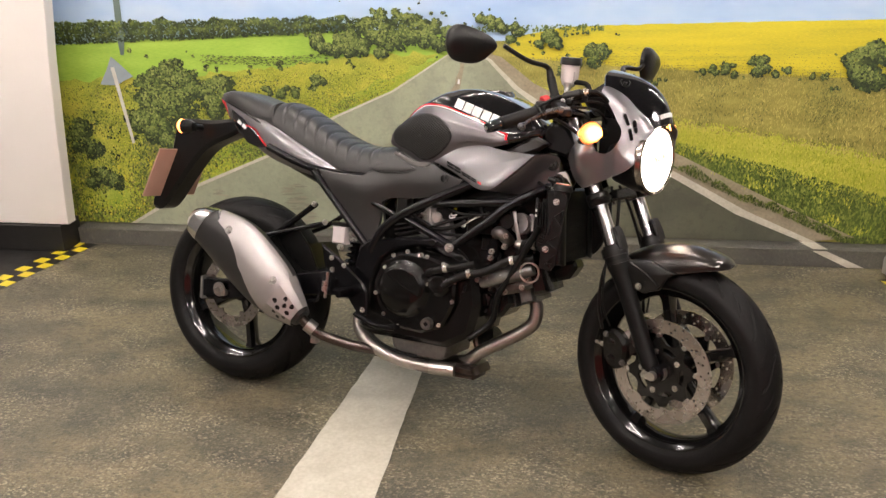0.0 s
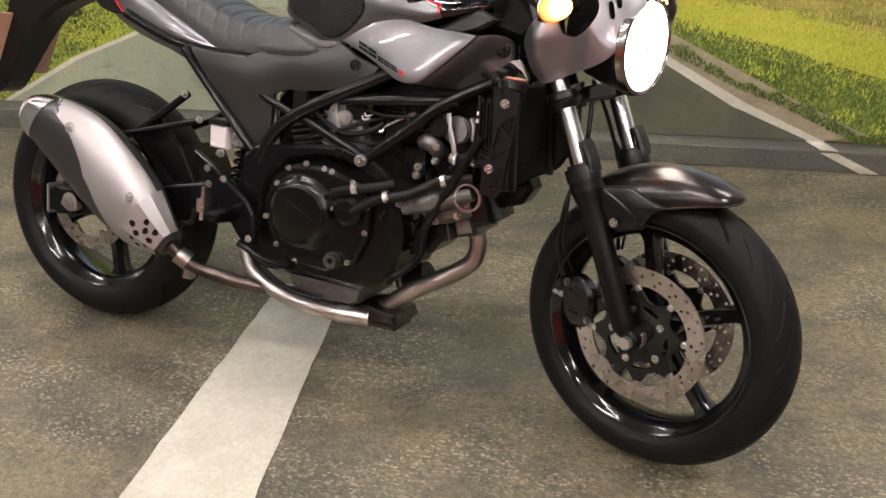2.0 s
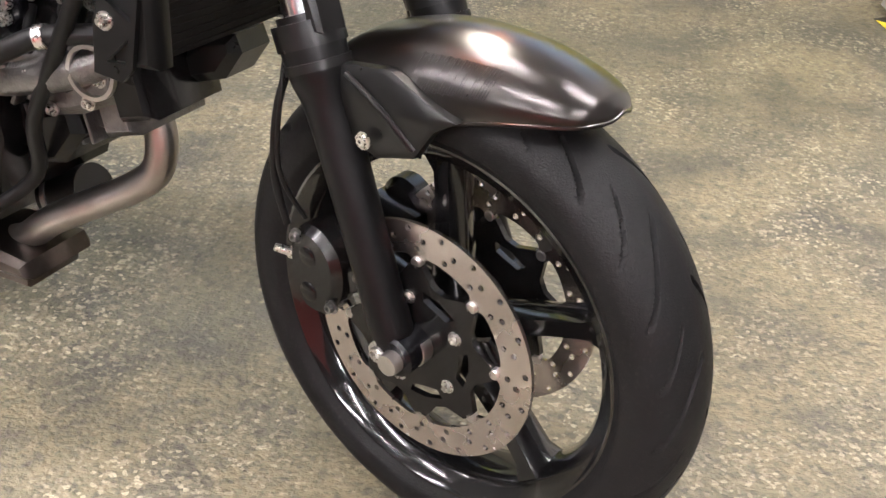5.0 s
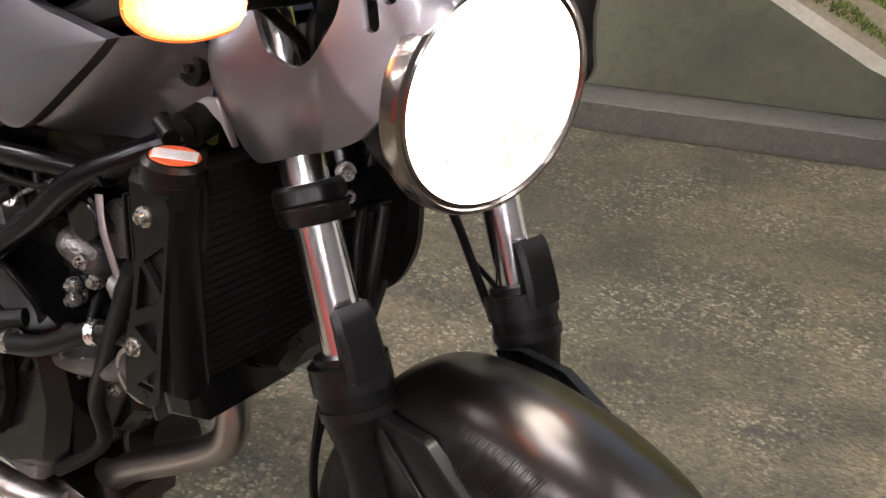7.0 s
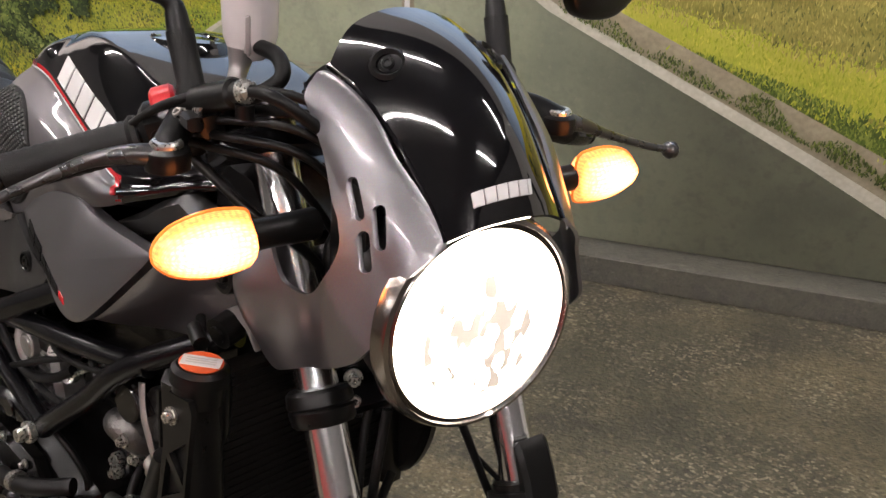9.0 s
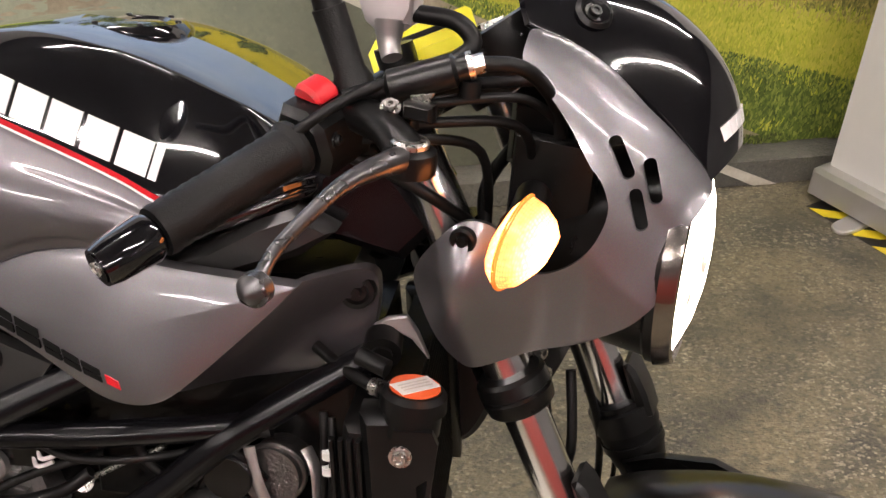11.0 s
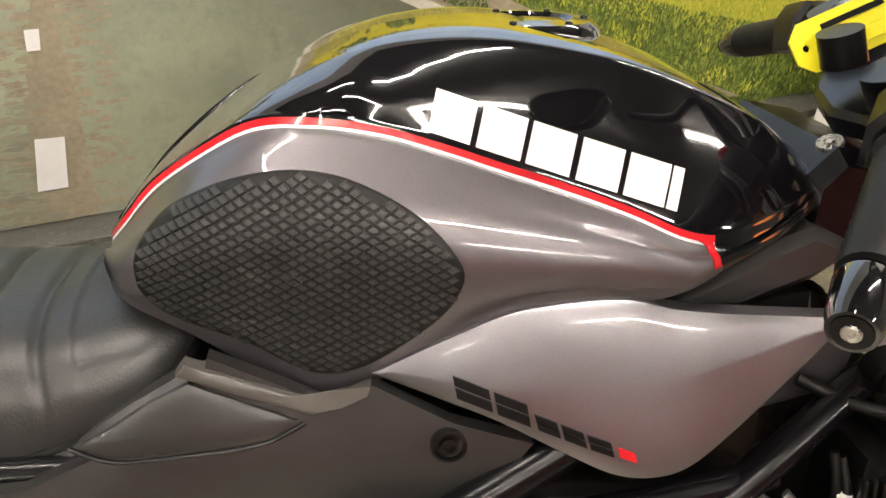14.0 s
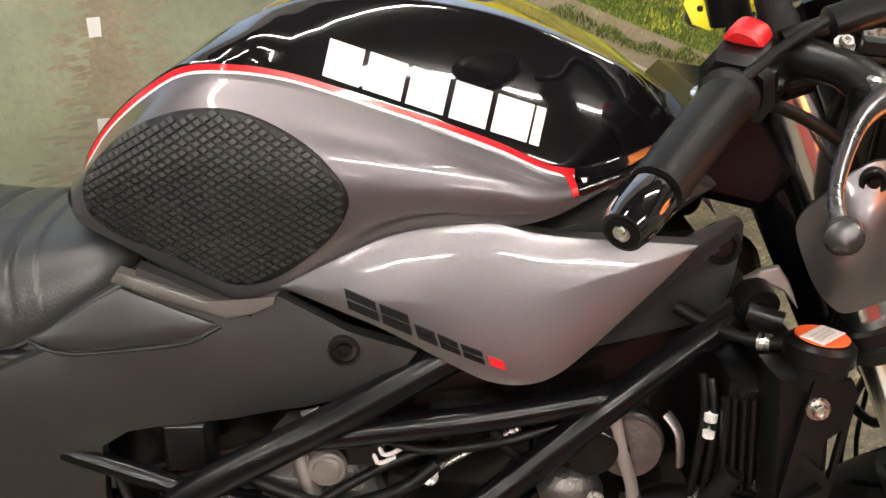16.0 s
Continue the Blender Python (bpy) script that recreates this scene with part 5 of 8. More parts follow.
def on_tank(x, z, lift=0.002, lo=None):
    """A point of the tank's right flank at (x, z), lifted off it."""
    i = int(np.clip(np.searchsorted(TANK_ROWS[:, 0, 0], x), 1, len(TANK_ROWS) - 1))
    xa, xb = TANK_ROWS[i - 1, 0, 0], TANK_ROWS[i, 0, 0]
    t = (x - xa) / (xb - xa)
    row = TANK_ROWS[i - 1] * (1 - t) + TANK_ROWS[i] * t
    zz, yy = row[:, 2], row[:, 1]
    k = int(np.argmin(yy))
    zu, yu = zz[:k + 1][::-1], yy[:k + 1][::-1]
    if z >= zz[k]:
        y = float(np.interp(z, zu, yu))
    else:
        y = float(np.interp(z, zz[k:][::-1], yy[k:][::-1]))
    return (x, y - lift, z)


curl = smooth_line([(0.924, 0.9037), (0.9285, 0.9012), (0.932, 0.896), (0.9342, 0.889), (0.9355, 0.883), (0.9362, 0.878)], 5)
edge = []
for k, p in enumerate(curl):
    d = curl[min(k + 1, len(curl) - 1)] - curl[max(k - 1, 0)]
    nrm = np.array((-d[1], d[0])) / np.hypot(*d)
    cross = [Vector(on_tank(*(p + nrm * w), 0.0)) for w in (-0.0026, -0.001, 0.001, 0.0026)]
    out = Vector((0.1, -0.85, 0.5)) * 0.0015
    edge.append([cross[0], cross[0] + out, cross[1] + out, cross[2] + out, cross[3] + out, cross[3]])
part("pinstripe", grid(edge), RED_PAINT, tank, "red pinstripe curling round the front")
PAD = [(0.549, 0.872), (0.553, 0.893), (0.577, 0.917), (0.612, 0.936), (0.648, 0.945), (0.683, 0.944), (0.718, 0.932), (0.745, 0.915), (0.764, 0.891), (0.762, 0.871), (0.746, 0.848), (0.71, 0.818), (0.683, 0.808), (0.658, 0.810), (0.62, 0.829), (0.573, 0.842), (0.554, 0.857)]
po = smooth_line(PAD, 4, True)
pc = po.mean(0)
rows = []
for s, lift in ((1.0, -0.001), (1.0, 0.0022), (0.985, 0.0034), (0.9, 0.0036), (0.8, 0.0037), (0.65, 0.0037), (0.5, 0.0037), (0.35, 0.0037), (0.2, 0.0037), (0.05, 0.0037)):
    rows.append([on_tank(*(pc + (p - pc) * s), lift) for p in po])
part("tank_pad", grid(rows, closed=True), GRIP, tank, "black rubber tank grip with a diamond pattern")


def in_poly(x, z, poly):
    c = False
    for i in range(len(poly)):
        a, b = poly[i - 1], poly[i]
        if (a[1] > z) != (b[1] > z) and x < (b[0] - a[0]) * (z - a[1]) / (b[1] - a[1]) + a[0]:
            c = not c
    return c


pi_ = pc + (po - pc) * 0.965
dg = []
U, V = np.array((0.86, 0.5)), np.array((0.84, -0.54))
for i in range(-44, 45):
    for j in range(-44, 45):
        c = pc + U * i * 0.0066 + V * j * 0.0066
        if not in_poly(c[0], c[1], pi_):
            continue
        q = [c + U * a + V * b for a, b in ((-0.0028, -0.0028), (0.0028, -0.0028), (0.0028, 0.0028), (-0.0028, 0.0028))]
        base = [on_tank(*p, 0.0034) for p in q]
        top = [on_tank(*(c + (p - c) * 0.72), 0.0056) for p in q]
        dg.append((base + top, [(4, 5, 6, 7), (0, 1, 5, 4), (1, 2, 6, 5), (2, 3, 7, 6), (3, 0, 4, 7)]))
tagged(part("pad_studs", join(*dg), STUD, tank, "raised rubber diamonds"), kind="stuff")

# plain white shapes in place of the maker's name
T0, T1 = np.array((0.745, 0.968)), np.array((0.907, 0.920))
TU = T1 - T0
TV = np.array((0.012, 0.027))


def letter_block(poly, t0, tu, tv, lift):
    o = [t0 + tu * a + tv * b for a, b in poly]
    ring = []
    for i in range(len(o)):
        a, b = o[i], o[(i + 1) % len(o)]
        for j in range(4):
            ring.append(a + (b - a) * j / 4)
    c = sum(ring) / len(ring)
    rows_ = [[on_tank(*p, 0.0) for p in ring], [on_tank(*p, lift) for p in ring], [on_tank(*(c + (p - c) * 0.5), lift) for p in ring], [on_tank(*(c + (p - c) * 0.001), lift) for p in ring]]
    return grid(rows_, closed=True)


SKEW = -0.03
for a0, a1 in ((0.0, 0.165), (0.19, 0.365), (0.387, 0.56), (0.587, 0.755), (0.78, 0.945), (0.957, 1.0)):
    part("logo_shape", letter_block([(p + SKEW * q, q) for p, q in ((a0, 0.04), (a1, 0.04), (a1, 0.96), (a0, 0.96))], T0, TU, TV, 0.0012), WHITE_PAINT, tank, "white logo shape")
cap = part("filler_cap", moved(lathe([(0.0001, 0.012), (0.02, 0.012), (0.03, 0.010), (0.033, 0.013), (0.046, 0.012), (0.052, 0.006), (0.054, -0.006)], 40), Matrix.Translation((0.835, 0.05, 1.015)) @ pose(0, 0, 0, 90, 0, 0)), BLACK_GLOSS, tank, "round black fuel filler cap")
for k in range(6):
    a = 2 * math.pi * k / 6
    part("cap_bolt", bolt_g((0.835 + 0.041 * math.cos(a), 0.05 + 0.041 * math.sin(a), 1.026), 0.003, 0.003, (0, 0, 1)), PLASTIC_DK, tank)
bpart("head_shroud", prism([(1.02, 0.87), (1.022, 0.925), (1.045, 0.948), (1.09, 0.94), (1.13, 0.885), (1.10, 0.85)], -0.055, 0.13, 0.012), FRAME_BLACK, "black cover over the steering head")
bpart("cover_bolt", join(bolt_g((1.046, -0.03, 0.9485), 0.005, 0.003, (-0.4, -0.2, 0.9)), moved(lathe([(0.0001, 0.0012), (0.0095, 0.0012), (0.0102, -0.002)], 24), Matrix.Translation((1.046, -0.03, 0.948)) @ Vector((0, 1, 0)).rotation_difference(Vector((-0.4, -0.2, 0.9))).to_matrix().to_4x4())), BOLT, "bright cover bolt")
bpart("tank_neck", prism([(0.885, 0.838), (0.94, 0.865), (0.98, 0.888), (1.015, 0.902), (1.05, 0.885), (1.02, 0.862), (0.96, 0.838)], -0.088, -0.05, 0.008), PLASTIC, "black plastic neck under the tank")
bpart("tank_tray", prism([(0.60, 0.84), (0.68, 0.785), (0.80, 0.83), (0.95, 0.855), (1.06, 0.86), (1.12, 0.86), (1.11, 0.90), (1.04, 0.91), (0.95, 0.88), (0.7, 0.88)], -0.04, 0.15, 0.01), PLASTIC_DK, "black tank base")

# -- side panels --
PAN = [(0.704, 0.806), (0.756, 0.836), (0.805, 0.857), (0.869, 0.866), (0.918, 0.858), (1.029, 0.852), (0.995, 0.816), (0.943, 0.767), (0.915, 0.746), (0.880, 0.740), (0.837, 0.757), (0.775, 0.785)]


def dense(o, d=0.008):
    out = []
    for i in range(len(o)):
        a, b = np.array(o[i]), np.array(o[(i + 1) % len(o)])
        n = max(1, int(np.linalg.norm(b - a) / d))
        out += [tuple(a + (b - a) * j / n) for j in range(n)]
    return out


def pan_y(x, z):
    return float(np.interp(x, [0.70, 0.76, 0.85, 0.93, 1.03], [-0.084, -0.103, -0.117, -0.124, -0.129])) - 0.2 * (0.80 - z)


def duct_y(x, z):
    """The duct turns inward in front of the panel's slanting edge."""
    d = (x - 1.029) * 0.68 - (z - 0.852) * 0.73
    return float(np.interp(d, [-0.06, -0.02, 0.0, 0.012, 0.026, 0.043, 0.06, 0.1], [-0.126, -0.118, -0.108, -0.096, -0.076, -0.058, -0.053, -0.052]))


def rounded(chains, n=5):
    """A closed outline of smooth lines that meet in corners."""
    out = []
    for c in chains:
        out += [tuple(p) for p in smooth_line(c, n)[:-1]]
    return out


PAN_O = rounded((PAN[0:6], [PAN[5], (1.012, 0.833), (0.985, 0.806), (0.95, 0.772), (0.922, 0.749), (0.898, 0.741), (0.87, 0.743)] + PAN[10:] + [PAN[0]]))
DUCT = rounded(([(0.899, 0.739), (0.938, 0.736), (0.985, 0.737), (1.045, 0.750), (1.066, 0.757), (1.076, 0.775), (1.081, 0.80), (1.083, 0.831), (1.078, 0.85), (1.06, 0.857), (1.03, 0.853)], [(1.03, 0.853), (0.98, 0.825), (0.93, 0.78), (0.899, 0.739)]))
for s in (1, -1):
    g = shell(dense(PAN_O), pan_y, 0.007, 0.004, -1, (0.885, 0.805))
    side = bpart("side_panel", g if s == 1 else mirrored(g, MID), SILVER, "silver side panel with black lettering shapes")
    g = shell(dense(DUCT), duct_y, 0.006, 0.004, -1, (1.02, 0.80))
    duct = bpart("duct_panel", g if s == 1 else mirrored(g, MID), GREY_PAINT, "grey metallic duct panel")
    fy = s * (duct_y(1.064, 0.828) + 0.002)
    part("panel_screw", join(moved(lathe([(0.0001, -0.006), (0.004, -0.006), (0.005, -0.001), (0.009, -0.001), (0.011, -0.004), (0.0155, -0.003), (0.017, 0.002), (0.017, 0.012)], 24), Matrix.Translation((1.064, fy - s * 0.009, 0.828)) @ (Matrix.Rotation(0 if s == 1 else math.pi, 4, 'Z')))), PLASTIC_DK, duct, "black recessed screw")
    # black and red shapes in place of the model name, low on the panel
    q0, q1 = np.array((0.762, 0.797)), np.array((0.888, 0.7515))
    for a0, a1, h, col in ((0.0, 0.19, 0.0155, BLACK_DECAL), (0.215, 0.39, 0.0155, BLACK_DECAL), (0.43, 0.55, 0.0105, BLACK_DECAL), (0.57, 0.69, 0.0105, BLACK_DECAL), (0.71, 0.84, 0.0105, BLACK_DECAL), (0.875, 0.97, 0.0105, RED_PAINT)):
        for c0, c1, e0, e1, lift, mt in ((a0, a1, 0.0, 0.44, 0.0055, col), (a0, a1, 0.56, 1.0, 0.0055, col)) if col is BLACK_DECAL else ((a0, a1, 0.15, 0.85, 0.0055, col),):
            poly = []
            for a, b in ((c0, e0), (c1, e0), (c1, e1), (c0, e1)):
                p = q0 + (q1 - q0) * a + np.array((-0.003, h)) * b
                r = math.hypot(*((p - np.array((0.885, 0.805))) / np.array((0.16, 0.062))))
                yy = pan_y(*p) - 0.007 * math.sqrt(max(0, 1 - min(1, r) ** 2.2)) * 0.92 - lift
                poly.append((p[0], s * yy, p[1]))
            bk = [(x, y + s * 0.006, z) for x, y, z in poly]
            part("logo_shape", (poly + bk, [(0, 1, 2, 3), (4, 5, 6, 7), (0, 1, 5, 4), (1, 2, 6, 5), (2, 3, 7, 6), (3, 0, 4, 7)]), mt, side, "lettering shape")
SP = [(0.325, 0.748), (0.40, 0.742), (0.475, 0.742), (0.53, 0.765), (0.59, 0.80), (0.598, 0.828), (0.64, 0.808), (0.683, 0.786), (0.706, 0.802), (0.76, 0.776), (0.815, 0.762), (0.79, 0.727), (0.72, 0.704), (0.66, 0.692), (0.575, 0.684), (0.552, 0.67), (0.545, 0.60), (0.522, 0.535), (0.505, 0.53), (0.46, 0.585), (0.40, 0.655)]


from mathutils.geometry import delaunay_2d_cdt


def draped(outline, holes, yfun, thick, step=0.012, side=1, mid=0.0):
    """A bent sheet with holes: a flat cut draped over yfun, with thickness."""
    co, ed = [], []
    for lp in [outline] + holes:
        lp = [(float(p[0]), float(p[1])) for p in lp]
        k = len(co)
        co += [Vector(p) for p in lp]
        ed += [(k + i, k + (i + 1) % len(lp)) for i in range(len(lp))]
    xs, zs = [p[0] for p in outline], [p[1] for p in outline]
    for x in np.arange(min(xs), max(xs), step):
        for z in np.arange(min(zs), max(zs), step):
            if in_poly(x, z, outline) and min(math.hypot(x - c.x, z - c.y) for c in co[:len(ed)]) > step * 0.45:
                if not any(in_poly(x, z, h) for h in holes):
                    co.append(Vector((float(x), float(z))))
    v2, e2, f2, *_ = delaunay_2d_cdt(co, ed, [], 0, 1e-6)
    keep = []
    for q in f2:
        m = sum((v2[i] for i in q), Vector((0, 0))) / len(q)
        if in_poly(m.x, m.y, outline) and not any(in_poly(m.x, m.y, h) for h in holes):
            keep.append(tuple(q))
    n = len(v2)
    v = [(p.x, mid + side * yfun(p.x, p.y), p.y) for p in v2] + [(p.x, mid + side * (yfun(p.x, p.y) + thick), p.y) for p in v2]
    f = keep + [tuple(i + n for i in reversed(q)) for q in keep]
    cnt = set()
    for q in keep:
        for i in range(len(q)):
            cnt.add((q[i], q[(i + 1) % len(q)]))
    f += [(b, a, a + n, b + n) for a, b in cnt if (b, a) not in cnt]
    return v, f


def sp_y(x, z):
    return float(np.interp(x, [0.3, 0.45, 0.6, 0.7, 0.82], [-0.10, -0.108, -0.098, -0.094, -0.108]))


def cover_y(x, z):
    """The cover swells along its middle and tucks in at its upper and lower edges."""
    mid_z = float(np.interp(x, [0.33, 0.5, 0.6, 0.8], [0.72, 0.70, 0.745, 0.745]))
    return sp_y(x, z) - 0.013 * math.exp(-((z - mid_z) / 0.06) ** 2)


for s in (1, -1):
    g = draped(dense(SP, 0.012), [], cover_y, 0.014, 0.011, 1)
    sp = bpart("side_cover", g if s == 1 else mirrored(g, MID), PLASTIC, "black textured plastic side cover")
    # darker bead laid along the crease, in place of its shade
    line = [(x, cover_y(x, z) - 0.0006, z) for x, z in smooth_line([(0.506, 0.77), (0.534, 0.759), (0.58, 0.761), (0.626, 0.765), (0.644, 0.771), (0.66, 0.779)], 4)]
    cr = tube(line, 0.0017, 6, 1)
    part("crease_shade_line", cr if s == 1 else mirrored(cr, MID), PLASTIC_DK, sp)
    pocket = [(0.51, 0.771), (0.535, 0.762), (0.58, 0.764), (0.624, 0.768), (0.642, 0.774), (0.655, 0.782), (0.62, 0.797), (0.585, 0.812), (0.56, 0.80), (0.535, 0.784)]
    pk = shell(dense(pocket, 0.008), lambda x, z: cover_y(x, z) - 0.0005, 0.003, 0.0012, -1)
    part("cover_facet", pk if s == 1 else mirrored(pk, MID), PLASTIC, sp)
    part("cover_shoulder", prism([(0.50, 0.757), (0.54, 0.785), (0.575, 0.806), (0.60, 0.812), (0.64, 0.792), (0.685, 0.776), (0.67, 0.755), (0.60, 0.745), (0.53, 0.74), (0.44, 0.735)], s * -0.062, s * -0.089, 0.006) if s == 1 else mirrored(prism([(0.50, 0.757), (0.54, 0.785), (0.575, 0.806), (0.60, 0.812), (0.64, 0.792), (0.685, 0.776), (0.67, 0.755), (0.60, 0.745), (0.53, 0.74), (0.44, 0.735)], -0.062, -0.089, 0.006), MID), PLASTIC, sp)
    trim = [(0.583, 0.826), (0.621, 0.812), (0.668, 0.7945), (0.689, 0.797), (0.705, 0.803), (0.703, 0.796), (0.686, 0.789), (0.665, 0.786), (0.616, 0.803), (0.577, 0.818)]
    tg = shell(dense(trim, 0.006), lambda x, z: cover_y(x, z) + 0.001, 0.002, 0.004, -1, (0.645, 0.8005))
    part("cover_trim", tg if s == 1 else mirrored(tg, MID), TRIM, sp, "trim along the cover's upper edge, a highlight painted into it")
    if s == 1:
        part("cover_screw", moved(lathe([(0.0001, -0.001), (0.0035, -0.001), (0.0042, -0.0035), (0.0062, -0.0035), (0.0068, 0.0), (0.0095, 0.0), (0.0105, -0.0035), (0.0125, -0.003), (0.0132, 0.004)], 24), Matrix.Translation((0.757, cover_y(0.757, 0.7605) - 0.0005, 0.7605))), PLASTIC_DK, sp, "black recessed screw")

# -- frame --
FR = [("frame_tube", [(0.87, -0.105, 0.768), (0.75, -0.125, 0.705), (0.642, -0.128, 0.646), (0.575, -0.128, 0.59), (0.537, -0.125, 0.52)], 0.0145),
      ("frame_tube", [(0.73, -0.118, 0.684), (0.86, -0.12, 0.70), (1.0, -0.108, 0.718)], 0.012),
      ("frame_tube", [(0.806, -0.125, 0.568), (0.9, -0.12, 0.645), (0.975, -0.114, 0.712), (1.09, -0.07, 0.778)], 0.0135),
      ("frame_tube", [(0.648, -0.12, 0.63), (0.806, -0.122, 0.567)], 0.011),
      ("frame_tube", [(0.50, -0.10, 0.67), (0.642, -0.118, 0.625)], 0.009),
      ("subframe_tube", [(0.30, -0.10, 0.74), (0.37, -0.11, 0.675), (0.535, -0.118, 0.515)], 0.011),
      ("subframe_tube", [(0.10, -0.07, 0.80), (0.3, -0.085, 0.745), (0.6, -0.09, 0.74)], 0.012)]
for nm, pts, r in FR:
    both(nm, tube(pts, r, 14, 5), FRAME_BLACK, "satin black steel frame tube")
bpart("steering_head", tube([(1.205, 0, 0.72), (1.13, 0, 0.87)], 0.034, 20, 1), FRAME_BLACK, "black steering head")
bpart("frame_bolt", join(bolt_g((0.803, -0.145, 0.566), 0.009, 0.012), disc_y(0.0125, -0.136, -0.146, 20, (0.803, 0.566))), BOLT, "large frame bolt")
plate_o = [(0.53, 0.555), (0.60, 0.568), (0.70, 0.582), (0.76, 0.587), (0.80, 0.572), (0.775, 0.558), (0.70, 0.556), (0.62, 0.535), (0.575, 0.50), (0.555, 0.44), (0.548, 0.36), (0.515, 0.33), (0.49, 0.36), (0.485, 0.46), (0.50, 0.53)]
both("frame_casting", prism(plate_o, -0.135, -0.105, 0.008), FRAME_BLACK, "black cast frame plate")
bpart("casting_recess", join(disc_y(0.012, -0.136, -0.139, 20, (0.745, 0.573)), prism([(0.762, 0.578), (0.79, 0.57), (0.765, 0.563)], -0.136, -0.138, 0.0005)), ENGINE_BLACK)

# -- engine --
bpart("crankcase", prism([(0.50, 0.275), (0.545, 0.262), (0.80, 0.262), (0.88, 0.31), (0.90, 0.40), (0.88, 0.50), (0.80, 0.53), (0.66, 0.55), (0.56, 0.53), (0.50, 0.44)], -0.115, 0.13, 0.02), ENGINE_BLACK, "black engine crankcase")
bpart("sump", prism([(0.60, 0.268), (0.80, 0.27), (0.795, 0.225), (0.77, 0.21), (0.63, 0.212), (0.61, 0.23)], -0.08, 0.1, 0.008), ENGINE_GREY, "bare aluminium oil sump")
CL = (0.665, 0.425)
cl = bpart("clutch_cover", moved(join(lathe([(0.0001, -0.167), (0.03, -0.1665), (0.055, -0.1645), (0.07, -0.160), (0.078, -0.153), (0.083, -0.142), (0.09, -0.138), (0.097, -0.132), (0.1, -0.12), (0.1, -0.105)], 44)), Matrix.Translation((CL[0], 0, CL[1]))), ENGINE_BLACK, "round black clutch cover")
part("cover_facet", prism([(0.612, 0.470), (0.66, 0.444), (0.728, 0.410), (0.737, 0.422), (0.735, 0.45), (0.715, 0.478), (0.675, 0.492), (0.64, 0.487)], -0.162, -0.1705, 0.005), ENGINE_BLACK, cl)
bpart("case_cover", prism([(0.60, 0.33), (0.575, 0.37), (0.56, 0.43), (0.58, 0.49), (0.64, 0.53), (0.71, 0.535), (0.79, 0.52), (0.83, 0.47), (0.83, 0.40), (0.80, 0.33), (0.73, 0.30), (0.65, 0.305)], -0.140, -0.11, 0.008), ENGINE_BLACK, "black engine side cover")
bpart("water_pump", join(moved(lathe([(0.0001, -0.165), (0.024, -0.164), (0.034, -0.155), (0.036, -0.14)], 28), Matrix.Translation((0.785, 0, 0.455))), prism([(0.76, 0.49), (0.83, 0.505), (0.845, 0.48), (0.79, 0.43)], -0.14, -0.155, 0.005)), ENGINE_BLACK, "black water pump cover")
bpart("oil_filler", join(moved(lathe([(0.0001, -0.156), (0.010, -0.156), (0.012, -0.159), (0.016, -0.159), (0.018, -0.15), (0.018, -0.138)], 24), Matrix.Translation((0.755, 0, 0.335)))), ENGINE_GREY, "round maker's badge on the cover")
part("badge_mark", prism([(0.747, 0.335), (0.755, 0.327), (0.763, 0.335), (0.755, 0.343)], -0.1562, -0.158, 0.0005), ENGINE_BLACK, bike)
for x, z in ((0.598, 0.48), (0.625, 0.52), (0.67, 0.537), (0.715, 0.533), (0.735, 0.53), (0.788, 0.515), (0.828, 0.468), (0.826, 0.41), (0.79, 0.335), (0.745, 0.45), (0.573, 0.40), (0.605, 0.34), (0.655, 0.31), (0.845, 0.49)):
    bpart("case_bolt", bolt_g((x, -0.142, z), 0.0043, 0.006), BOLT)
for k, (x, z) in enumerate(((0.915, 0.548), (0.917, 0.566), (0.88, 0.478), (0.955, 0.585))):
    bpart("engine_bolt", join(disc_y(0.0085, -0.09, -0.1, 18, (x, z)), bolt_g((x, -0.1, z), 0.0055, 0.005)), BOLT)
bpart("engine_bracket", prism([(0.89, 0.54), (0.905, 0.60), (0.93, 0.62), (0.935, 0.55), (0.915, 0.53)], -0.075, -0.09, 0.004), FRAME_BLACK, "black engine mounting plate")


def barrel(cx, cz, tilt, n, w, name, mat, dep):
    """A finned cylinder standing at a tilt."""
    m = Matrix.Translation((cx, 0.5 * MID, cz)) @ pose(0, 0, 0, 0, tilt, 0)
    cyl = bpart(name, moved(box(0, 0, 0, w * 0.8, dep * 0.85, n * 0.014, 0.01), m), mat, "finned engine cylinder")
    for k in range(n):
        part("fin", moved(box(0, 0, (k - n / 2 + 0.5) * 0.014, w, dep, 0.005, 0.002), m), mat, cyl)
    part("cylinder_head", moved(box(0, 0, n * 0.007 + 0.03, w * 0.95, dep * 0.95, 0.05, 0.012), m), mat, cyl)
    part("head_lid", moved(box(0, 0, n * 0.007 + 0.065, w * 0.7, dep * 0.85, 0.03, 0.012), m), mat, cyl)
    return cyl


